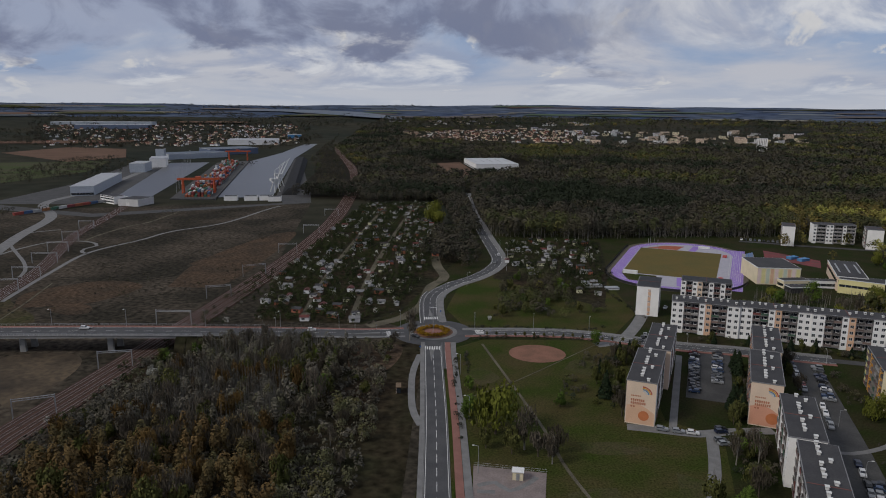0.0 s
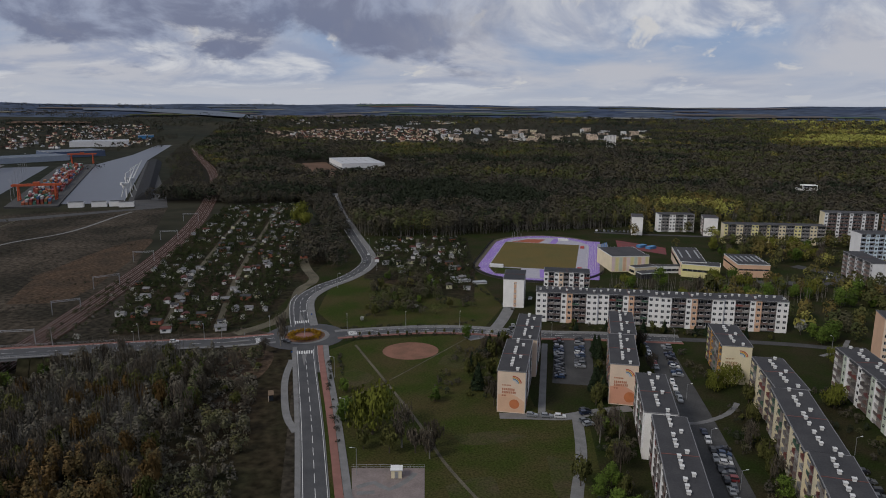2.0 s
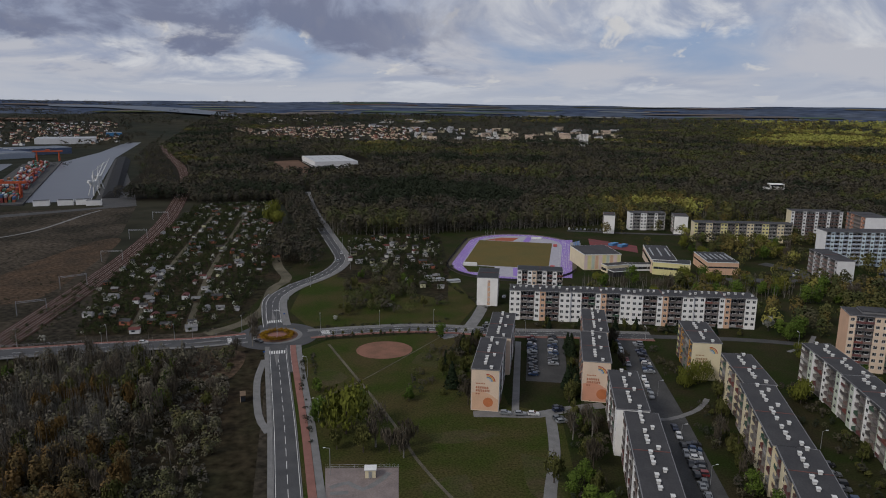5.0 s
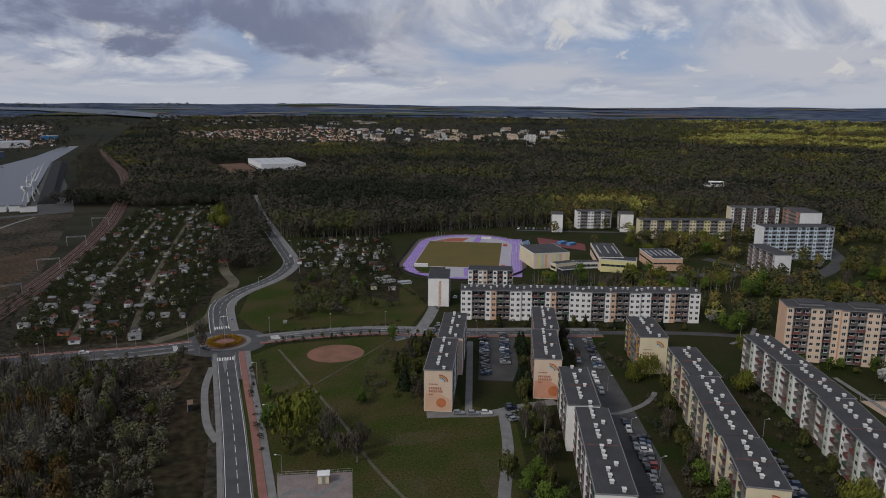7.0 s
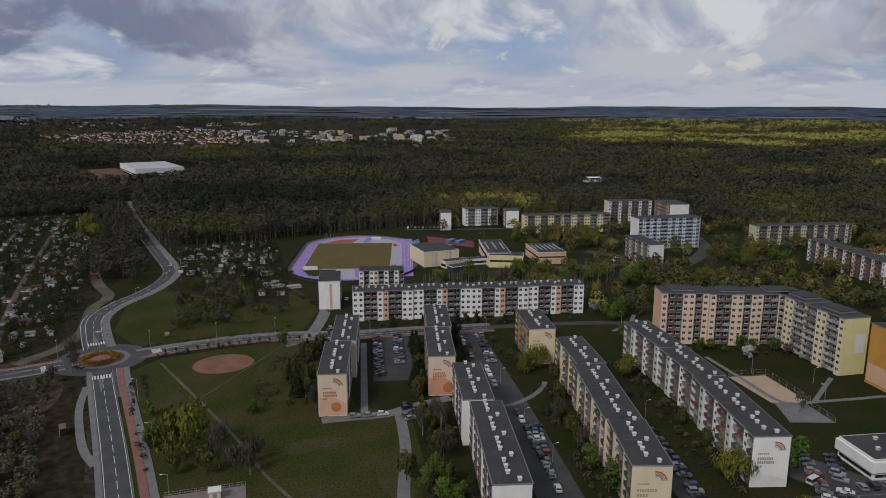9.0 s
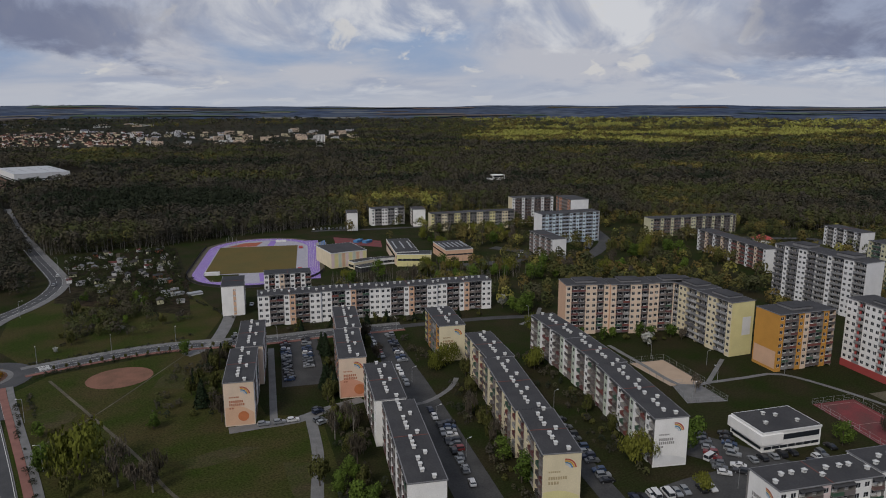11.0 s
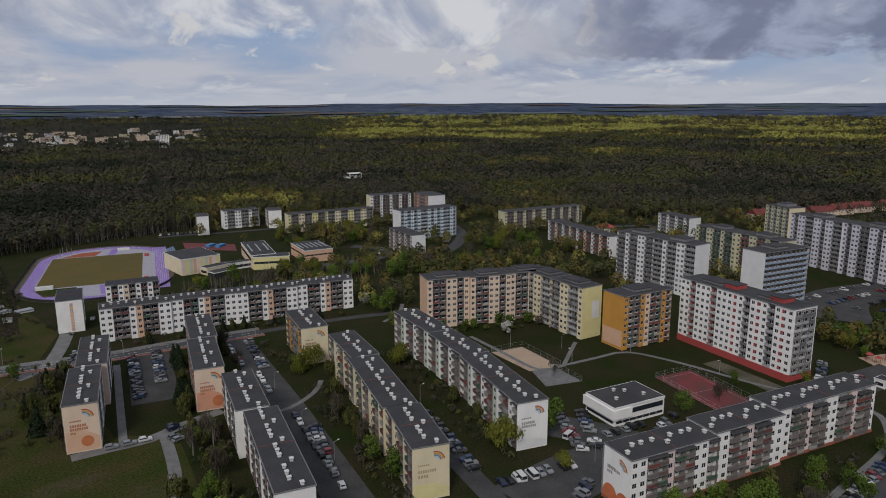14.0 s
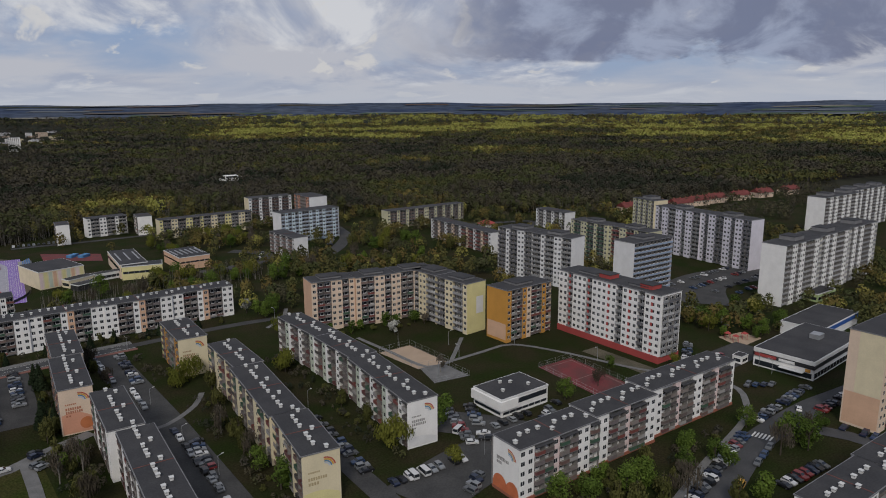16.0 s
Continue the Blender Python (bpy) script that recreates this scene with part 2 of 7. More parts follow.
# ---- building blocks ----
class Shape:
    """Collects boxes, prisms and sheets, then becomes one mesh."""

    def __init__(self, *materials):
        self.v, self.f, self.m, self.materials = [], [], [], materials

    def poly(self, pts, m=0):
        n = len(self.v)
        self.v += [tuple(p) for p in pts]
        self.f.append(tuple(range(n, n + len(pts))))
        self.m.append(m)
        return self

    def box(self, x0, y0, z0, x1, y1, z1, m=0, base=True):
        n = len(self.v)
        self.v += [(x0, y0, z0), (x1, y0, z0), (x1, y1, z0), (x0, y1, z0), (x0, y0, z1), (x1, y0, z1), (x1, y1, z1), (x0, y1, z1)]
        faces = [(4, 5, 6, 7), (0, 1, 5, 4), (1, 2, 6, 5), (2, 3, 7, 6), (3, 0, 4, 7)] + ([(3, 2, 1, 0)] if base else [])
        self.f += [tuple(n + i for i in q) for q in faces]
        self.m += [m] * len(faces)
        return self

    def prism(self, outline, z0, z1, m=0, top=None):
        """A level outline (counter-clockwise) drawn up from z0 to z1."""
        n, k = len(self.v), len(outline)
        self.v += [(x, y, z0) for x, y in outline] + [(x, y, z1) for x, y in outline]
        for i in range(k):
            j = (i + 1) % k
            self.f.append((n + i, n + j, n + k + j, n + k + i))
            self.m.append(m)
        self.f += [tuple(range(n + k, n + 2 * k)), tuple(range(n + k - 1, n - 1, -1))]
        self.m += [m if top is None else top, m]
        return self

    def tube(self, a, b, r0, r1=None, sides=6, m=0):
        a, b = Vector(a), Vector(b)
        r1 = r0 if r1 is None else r1
        q = (b - a).to_track_quat("Z", "Y")
        n = len(self.v)
        for p, r in ((a, r0), (b, r1)):
            self.v += [tuple(p + q @ Vector((r * math.cos(6.2832 * i / sides), r * math.sin(6.2832 * i / sides), 0))) for i in range(sides)]
        for i in range(sides):
            j = (i + 1) % sides
            self.f.append((n + i, n + j, n + sides + j, n + sides + i))
            self.m.append(m)
        self.f.append(tuple(range(n + sides, n + 2 * sides)))
        self.m.append(m)
        return self

    def disc(self, x, y, z, r, m=0, n=40, ry=None):
        return self.poly([(x + r * math.cos(6.2832 * i / n), y + (ry or r) * math.sin(6.2832 * i / n), z) for i in range(n)], m)

    def weld(self):
        """Corners in one place become one corner."""
        seen, index, v = {}, [], []
        for p in self.v:
            key = tuple(round(c, 3) for c in p)
            if key not in seen:
                seen[key] = len(v)
                v.append(p)
            index.append(seen[key])
        self.v, self.f = v, [tuple(index[i] for i in f) for f in self.f]
        return self

    def mesh(self, name):
        me = bpy.data.meshes.new(name)
        me.from_pydata(self.v, [], self.f)
        for m in self.materials:
            me.materials.append(m)
        me.polygons.foreach_set("material_index", self.m)
        return me


def part(name, shape, parent, label="", at=None):
    """One mesh object under a thing or part."""
    me = shape.mesh(name) if isinstance(shape, Shape) else shape
    ob = new(name, me)
    ob.parent = parent
    if at is not None:
        ob.matrix_basis = at
    if label:
        tagged(ob, label)
    return ob


def thing(name, label, category, at=None, group="", kind="", shape=None):
    ob = new(name, (shape.mesh(name) if isinstance(shape, Shape) else shape))
    if at is not None:
        ob.matrix_basis = at
    return tagged(ob, label, category, group, kind)


def smooth(pts, step=6.0):
    """A smooth line through the plan's points."""
    pts = [Vector((*p, 0)[:3]) for p in pts]
    ext = [pts[0] * 2 - pts[1]] + pts + [pts[-1] * 2 - pts[-2]]
    out = []
    for i in range(1, len(ext) - 2):
        a, b, c, d = ext[i - 1:i + 3]
        n = max(1, int((c - b).length / step))
        for k in range(n):
            t = k / n
            out.append(0.5 * ((2 * b) + (c - a) * t + (2 * a - 5 * b + 4 * c - d) * t * t + (3 * b - a - 3 * c + d) * t ** 3))
    return out + [pts[-1]]


def ribbon(shape, line, left, right, z, m=0, thick=0.0):
    """A strip along a line, from left to right of it (metres, right positive)."""
    n = len(line)
    quad = []
    for i, p in enumerate(line):
        d = (line[min(i + 1, n - 1)] - line[max(i - 1, 0)])
        d.z = 0
        s = Vector((d.y, -d.x, 0)).normalized()
        zz = z + p.z
        quad.append(((p.x + s.x * left, p.y + s.y * left, zz), (p.x + s.x * right, p.y + s.y * right, zz)))
    for (a, b), (c, d) in zip(quad, quad[1:]):
        shape.poly([a, b, d, c], m)
        if thick:
            low = lambda q: (q[0], q[1], q[2] - thick)
            shape.poly([low(a), a, c, low(c)], m)
            shape.poly([b, low(b), low(d), d], m)
            shape.poly([low(b), low(a), low(c), low(d)], m)
    return shape


def dashes(shape, line, off, length, gap, width, z, m=0):
    """Broken road markings along a line."""
    acc = [0.0]
    for a, b in zip(line, line[1:]):
        acc.append(acc[-1] + (b - a).length)

    def at(s):
        for i in range(len(acc) - 1):
            if s <= acc[i + 1]:
                f = (s - acc[i]) / max(acc[i + 1] - acc[i], 1e-6)
                d = (line[i + 1] - line[i]).normalized()
                return line[i].lerp(line[i + 1], f), Vector((d.y, -d.x, 0))
        return line[-1], Vector((1, 0, 0))
    s = 0.0
    while s + length < acc[-1]:
        (p, u), (q, w) = at(s), at(s + length)
        a, b, c, d = p + u * (off - width / 2), p + u * (off + width / 2), q + w * (off + width / 2), q + w * (off - width / 2)
        shape.poly([(v.x, v.y, v.z + z) for v in (a, b, c, d)], m)
        s += length + gap
    return shape


def far_rise(r):
    """How the land climbs to the hills on the skyline."""
    k = max(0.0, (r - 1900.0) / 2950.0)
    return 104.0 * k ** 1.55


def land(x, y):
    r = math.hypot(x, y)
    h = far_rise(r)
    if r > 2600:
        a = math.atan2(x, y)
        h += (r - 2600) / 2250 * (5.0 * math.sin(a * 9 + 1) + 3.0 * math.sin(a * 23) + 1.6 * math.sin(a * 61 + r * 0.002))
    return h


# ---- the ground ----
def ground_sheet():
    radii = [0, 60, 120, 200, 300, 400, 500, 650, 800, 1000, 1250, 1500, 1700, 1900, 2050, 2200, 2400, 2600, 2800, 3000, 3250, 3500, 3750, 4000, 4250, 4500, 4700, 4850]
    n = 240
    s = Shape(FAR_LAND)
    s.v.append((0, 0, 0))
    for r in radii[1:]:
        for i in range(n):
            a = 6.2832 * i / n
            x, y = r * math.sin(a), r * math.cos(a)
            s.v.append((x, y, land(x, y)))
    for i in range(n):
        s.f.append((0, 1 + (i + 1) % n, 1 + i))
    for k in range(len(radii) - 2):
        b = 1 + k * n
        for i in range(n):
            j = (i + 1) % n
            s.f.append((b + i, b + j, b + n + j, b + n + i))
    s.m = [0] * len(s.f)
    g = thing("ground", "dark rolling land reaching the hills on the horizon", "ground", kind="structure", shape=s)
    for p in g.data.polygons:
        p.use_smooth = True
    return g


ground_sheet()


def hills():
    """The wooded ridges of the skyline; the blue haze of distance is put into their colour."""
    s = Shape(mat("hazed_woods", (0.044, 0.060, 0.100), 0.95, 0.40, 0.0022, 0.014, second=(0.080, 0.095, 0.120), second_amount=0.4, spec=0.0))
    n = 180
    rs = (3550, 3900, 4250, 4600, 4840)
    for r in rs:
        for i in range(n + 1):
            a = math.radians(-60 + 160 * i / n)
            x, y = r * math.sin(a), r * math.cos(a)
            s.v.append((x, y, land(x, y) + (3.0 if r > 3600 else -1.0)))
    for k in range(len(rs) - 1):
        for i in range(n):
            b = k * (n + 1) + i
            s.f.append((b, b + 1, b + n + 2, b + n + 1))
    s.m = [0] * len(s.f)
    return thing("hills", "wooded hills on the horizon, tinted blue for haze", "hills", kind="structure", shape=s)


hills()


def patch(name, pts, z, m, label, category="ground", curve=False):
    if curve:
        pts = [(p.x, p.y) for p in smooth(list(pts) + [pts[0]], 5.0)[:-1]]
    s = Shape(m).poly([(x, y, z) for x, y in pts])
    me = s.mesh(name)
    bm = bmesh.new()
    bm.from_mesh(me)
    bmesh.ops.triangulate(bm, faces=bm.faces[:])
    for f in bm.faces:
        if f.normal.z < 0:
            f.normal_flip()
    bm.to_mesh(me)
    bm.free()
    return thing(name, label, category, kind="structure", shape=me)


patch("base_lawn", [(-160, -80), (900, -80), (900, 260), (640, 420), (420, 640), (200, 620), (-60, 620), (-160, 320)], 0.012, LAWN, "dark rough grass of the outskirts")
patch("scrubland", [(-420, 140), (-20, 140), (-20, 300), (-60, 330), (-150, 470), (-200, 740), (-390, 690), (-480, 640), (-460, 300)], 0.02, MEADOW, "brown dry scrubland beside the railway", curve=False)
RUST = mat("rusty_grass", (0.070, 0.047, 0.031), 0.95, 0.55, 0.06, 0.5, second=(0.045, 0.034, 0.024), spec=0.04)
patch("dry_grass", [(-190, 380), (-160, 390), (-158, 480), (-165, 560), (-185, 540), (-200, 450)], 0.05, RUST, "rusty dry grass along the railway", curve=True)
patch("dry_grass", [(-190, 235), (-168, 215), (-166, 250), (-178, 268), (-205, 262)], 0.05, mat("straw_grass", (0.072, 0.052, 0.031), 0.95, 0.4, 0.05, 0.4), "pale dry grass beside the railway", curve=True)
patch("dry_grass", [(-250, 330), (-215, 345), (-205, 380), (-235, 390), (-262, 360)], 0.05, RUST, "rusty dry grass on the meadow", curve=True)
patch("dry_grass", [(-204, 440), (-186, 428), (-172, 434), (-176, 462), (-196, 470)], 0.055, RUST, "rusty dry grass along the railway", curve=True)
patch("dry_grass", [(-232, 330), (-216, 322), (-206, 326), (-212, 338), (-228, 342)], 0.055, RUST, "rusty dry grass on the meadow", curve=True)
patch("dry_grass", [(-300, 345), (-270, 300), (-225, 300), (-230, 318), (-262, 345), (-275, 372)], 0.045, mat("meadow_green", (0.040, 0.040, 0.017), 0.95, 0.5, 0.05, 0.5, second=(0.055, 0.043, 0.028), spec=0.04), "greenish grass beside the sidings", curve=True)
patch("dry_grass", [(-58, 262), (-42, 262), (-40, 292), (-62, 292)], 0.06, RUST, "reddish dry grass by the road", curve=True)
patch("woodland_floor", [(-150, 60), (-18, 60), (-30, 298), (-120, 296), (-146, 270), (-140, 180)], 0.04, SCRUB, "brown overgrown ground under bare trees")
patch("forest_ground", [(-240, 780), (-60, 760), (-20, 600), (70, 575), (210, 585), (350, 690), (480, 640), (560, 500), (660, 380), (900, 250), (1300, 60), (1800, 0), (1700, 1000), (900, 1750), (-200, 1850), (-420, 1600), (-300, 1200)], 0.02, FLOOR_WOOD, "dark brown forest floor under trees")
patch("estate_ground", [(30, 205), (60, 110), (120, 60), (150, -60), (700, -60), (800, 200), (640, 390), (500, 560), (330, 660), (205, 580), (150, 400), (78, 330), (60, 300)], 0.03, LAWN, "patchy green lawn round the apartment blocks")
patch("park_lawn", [(-20, 150), (-17, 290), (-4, 303), (49, 307), (64, 300), (60, 225), (76, 214), (64, 160), (56, 110), (-10, 110)], 0.05, GRASS, "green park lawn with worn patches", curve=False)
WORN = mat("worn_grass", (0.058, 0.048, 0.026), 0.95, 0.4, 0.12, 1.5, second=(0.036, 0.044, 0.012), spec=0.04)
for pts in (((55, 190), (62, 186), (64, 172), (58, 160), (52, 168)), ((28, 206), (44, 208), (52, 203), (40, 199), (30, 200)), ((-12, 262), (-4, 268), (4, 258), (-4, 250)), ((22, 176), (36, 180), (34, 160), (24, 162)), ((30, 270), (42, 262), (46, 276), (36, 282))):
    patch("worn_grass", pts, 0.062, WORN, "worn brownish grass on the park lawn", curve=True)
patch("roadside_lawn", [(-12, 318), (58, 316), (74, 350), (70, 420), (30, 440), (8, 470), (-4, 430), (-20, 395), (-24, 350)], 0.05, GRASS, "green lawn and gardens beside the road")
patch("allotment_ground", [(-118, 322), (-134, 411), (-141, 730), (-60, 760), (-45, 600), (-22, 480), (-38, 400), (-46, 350), (-63, 320)], 0.04, SCRUB, "brown garden soil of the allotments")
patch("allotment_ground", [(6, 470), (10, 545), (84, 545), (74, 440), (60, 360), (0, 420)], 0.06, SCRUB, "brown garden soil of the allotments")
patch("clay_circle", [(20 + 12.3 * math.cos(a * 0.2618), 287 + 11 * math.sin(a * 0.2618)) for a in range(24)], 0.08, CLAY, "round reddish clay patch on the park lawn")
patch("ploughed_field", [(-1062, 1427), (-1044, 1640), (-876, 1600), (-738, 1344), (-781, 1222)], 0.3, SOIL, "reddish ploughed field")
patch("dark_field", [(-900, 1180), (-716, 1255), (-640, 1044), (-660, 858), (-900, 900)], 0.3, SOIL_DARK, "dark green and brown field")
patch("ploughed_field", [(-1500, 1900), (-1250, 2050), (-1000, 1900), (-1000, 1760), (-1300, 1700)], 4.0, SOIL, "reddish ploughed field")
for fx, fy, fw, fd, fm in ((-2300, 3000, 420, 160, SOIL), (-1900, 3350, 520, 140, SOIL_DARK), (-1200, 2900, 300, 120, SOIL), (-2700, 3500, 600, 200, GRASS), (-900, 3600, 500, 120, SOIL_DARK), (300, 4480, 500, 70, SOIL), (900, 4420, 420, 60, PITCH), (1700, 4250, 500, 60, GRASS), (2300, 3950, 420, 70, SOIL), (3000, 3450, 420, 70, PITCH), (3500, 2900, 300, 80, SOIL), (-3000, 3300, 500, 120, SOIL), (3900, 2300, 200, 120, SOIL_DARK)):
    rr, aa = math.hypot(fx, fy), math.atan2(fx, fy)
    corners = [(rr + dr, aa + da) for dr, da in ((-fd / 2, -fw / rr / 2), (-fd / 2 * 0.8, fw / rr / 2), (fd / 2, fw / rr / 2 * 0.9), (fd / 2, -fw / rr / 2 * 0.8))]
    pts3 = [(r_ * math.sin(a_), r_ * math.cos(a_)) for r_, a_ in corners]
    thing("far_field", "pale field on the far hills", "field", kind="structure", shape=Shape(fm).poly([(x, y, land(x, y) + 7.0) for x, y in pts3]))
fr = random.Random(17)
FAR_FIELDS = [mat("far_field_%s" % n, c, 0.95, 0.15, 0.004, 0.05, spec=0.0) for n, c in (("straw", (0.20, 0.19, 0.16)), ("green", (0.085, 0.115, 0.085)), ("grey", (0.15, 0.165, 0.18)), ("soil", (0.13, 0.115, 0.11)))]
for k in range(64):
    rr, aa = fr.uniform(3560, 4760), math.radians(fr.uniform(-38, 84))
    fw, fd = fr.uniform(140, 620) / rr, fr.uniform(40, 150)
    cs = [(rr + dr * fd, aa + da * fw) for dr, da in ((-0.5, -0.5), (-0.4, 0.5), (0.5, 0.42), (0.5, -0.4))]
    thing("far_field", "narrow field between woods on the far hills", "field", kind="structure", shape=Shape(fr.choice(FAR_FIELDS)).poly([(r_ * math.sin(a_), r_ * math.cos(a_), land(r_ * math.sin(a_), r_ * math.cos(a_)) + 6.0) for r_, a_ in cs]))
patch("bare_soil", [(-131, 1281), (-65, 1318), (-22, 1063), (-64, 1032)], 0.3, SOIL, "bare brown soil beside the warehouse")
patch("sand_pitch", [(204, 197), (219, 193), (213, 167), (200, 172)], 0.1, SAND, "pale sand volleyball pitch")
patch("gravel_pitch", [(201, 172), (211, 168), (207, 152), (193, 158)], 0.1, PAVING, "grey gravel play area with a bare tree")
patch("red_court", [(231, 135), (248, 130), (236, 97), (219, 102)], 0.1, COURT, "worn dark red sports court")
patch("plaza", [(-4.5, 189), (17, 186.5), (14.5, 160), (-4, 160)], 0.1, mat("pinkish_paving", (0.20, 0.165, 0.155), 0.9, 0.15, 0.2, 2.0), "pinkish paved square beside the road")
for pts in (((-3, 178), (2, 180), (6, 176), (12, 181), (14, 184)), ((-3, 175), (2, 175))):
    thing("plaza_path", "pale concrete path across the square", "path", kind="structure", shape=ribbon(Shape(PAVING), smooth(pts, 2), -0.9, 0.9, 0.13))

# roads, pavements and markings
ROADS = {
    "south": [(-9, 110), (-12, 150), (-14, 172), (-18, 217), (-22.5, 260), (-25, 284), (-26, 297)],
    "north": [(-29.5, 326), (-32, 345), (-34, 370), (-31, 387), (-23, 404), (-12, 420), (-2, 443), (3, 470), (0, 503), (-7, 556), (-16, 631), (-27, 726), (-36, 844)],
    "east": [(-13, 312), (-7, 313), (16, 315), (34, 315), (50, 312), (66, 307), (86, 301), (105, 298), (127, 293), (145, 289)],
    "west": [(-41, 310, 0), (-61, 306, 0.2), (-81, 302.5, 1.2), (-103, 295, 3.5), (-125, 285, 6.2), (-150, 279, 7.6), (-176, 275.5, 8.0), (-212, 271.5, 8.0), (-260, 266, 8.0), (-330, 258, 7.5)],
}
LINES = {k: smooth(v, 4.0) for k, v in ROADS.items()}
for key, w in (("south", 3.7), ("north", 3.7), ("east", 3.4)):
    road = thing("road", "grey asphalt road with white markings", "road", kind="structure", shape=ribbon(Shape(ASPHALT), LINES[key], -w, w, 0.12))
    kerb = ribbon(ribbon(Shape(PAVING), LINES[key], -w - 0.25, -w, 0.24, thick=0.2), LINES[key], w, w + 0.25, 0.24, thick=0.2)
    part("kerb", kerb, road)
    marks = Shape(PAINT)
    if key == "south":
        dashes(marks, LINES[key], 0.0, 5, 3, 0.16, 0.135)
        ribbon(marks, LINES[key][:10], -0.11, 0.11, 0.135)
    else:
        dashes(marks, LINES[key], 0.0, 4, 4, 0.18, 0.135)
    for e in (-w + 0.35, w - 0.35):
        ribbon(marks, LINES[key], e - 0.08, e + 0.08, 0.135)
    part("road_marking", marks, road, "white painted lines")
walk_specs = [("south", -5.6, -4.0, 0.26, PAVING), ("south", 5.2, 7.6, 0.26, BIKE), ("south", 7.7, 10.0, 0.26, PAVING),
              ("north", 4.0, 7.4, 0.26, PAVING), ("east", 4.4, 6.4, 0.26, BIKE), ("east", -6.6, -3.7, 0.26, PAVING)]
for key, a, b, z, m in walk_specs:
    thing("pavement", "red paved cycle path" if m is BIKE else "grey concrete pavement beside the road", "pavement", kind="structure", shape=ribbon(Shape(m), LINES[key], a, b, z, thick=0.2))
bay = thing("pavement", "wider grey bus bay beside the road", "pavement", kind="structure", shape=ribbon(Shape(PAVING), smooth([(-23, 214), (-27.5, 228), (-31, 258), (-30.5, 281)], 4), -1.3, 1.3, 0.2, thick=0.15))

# roundabout
rb = thing("roundabout", "asphalt roundabout with a planted island", "road", kind="structure", at=pose(-27.5, 311.5, 0) @ Matrix.Diagonal((1.14, 1.14, 1.0, 1.0)))
ring = Shape(ASPHALT)
ring.disc(0, 0, 0.14, 16.5, n=64)
part("carriageway", ring, rb)
edge = Shape(PAVING)
for i in range(64):
    a, b = 6.2832 * i / 64, 6.2832 * (i + 1) / 64
    for r0, r1, z in ((8.2, 10.0, 0.22),):
        edge.poly([(r0 * math.cos(a), r0 * math.sin(a), z), (r1 * math.cos(a), r1 * math.sin(a), z), (r1 * math.cos(b), r1 * math.sin(b), z), (r0 * math.cos(b), r0 * math.sin(b), z)])
part("apron", edge, rb, "pale paved ring")
isl = Shape(mat("island_soil", (0.14, 0.075, 0.05), 0.95, 0.2))
isl.disc(0, 0, 0.3, 8.2, n=48)
part("island", isl, rb, "reddish planted island")
for key, off, side in (("south", 0, 0), ("north", 0, 0), ("east", 0, 0), ("west", 0, 0)):
    ln = LINES[key]
    p, q = (ln[-3], ln[-1]) if key == "south" else (ln[2], ln[0])
    d = (p - q)
    d.z = 0
    d.normalize()
    s = Vector((d.y, -d.x, 0))
    base = Vector((-27.5, 311.5, 0)) + d * 22.0
    zeb = Shape(PAINT)
    for k in range(-3, 4):
        c = base + s * (k * 1.05)
        a, b = c + d * 2.0, c - d * 2.0
        zeb.poly([(a.x - s.x * .28, a.y - s.y * .28, .17), (a.x + s.x * .28, a.y + s.y * .28, .17), (b.x + s.x * .28, b.y + s.y * .28, .17), (b.x - s.x * .28, b.y - s.y * .28, .17)])
    thing("zebra_crossing", "white striped pedestrian crossing on asphalt", "road marking", kind="structure", shape=zeb)
for key, line, w in (("south", LINES["south"][-9:], 5.6), ("north", LINES["north"][:14], 5.8), ("east", LINES["east"][:8], 5.0), ("west", LINES["west"][:6], 5.2)):
    thing("road", "widened asphalt approach to the roundabout", "road", kind="structure", shape=ribbon(Shape(ASPHALT), line, -w, w, 0.127))
    thing("road_marking", "white hatched lines before the roundabout", "road marking", kind="structure", shape=ribbon(ribbon(Shape(PAINT), line, -w + 0.25, -w + 0.45, 0.145), line, w - 0.45, w - 0.25, 0.145))
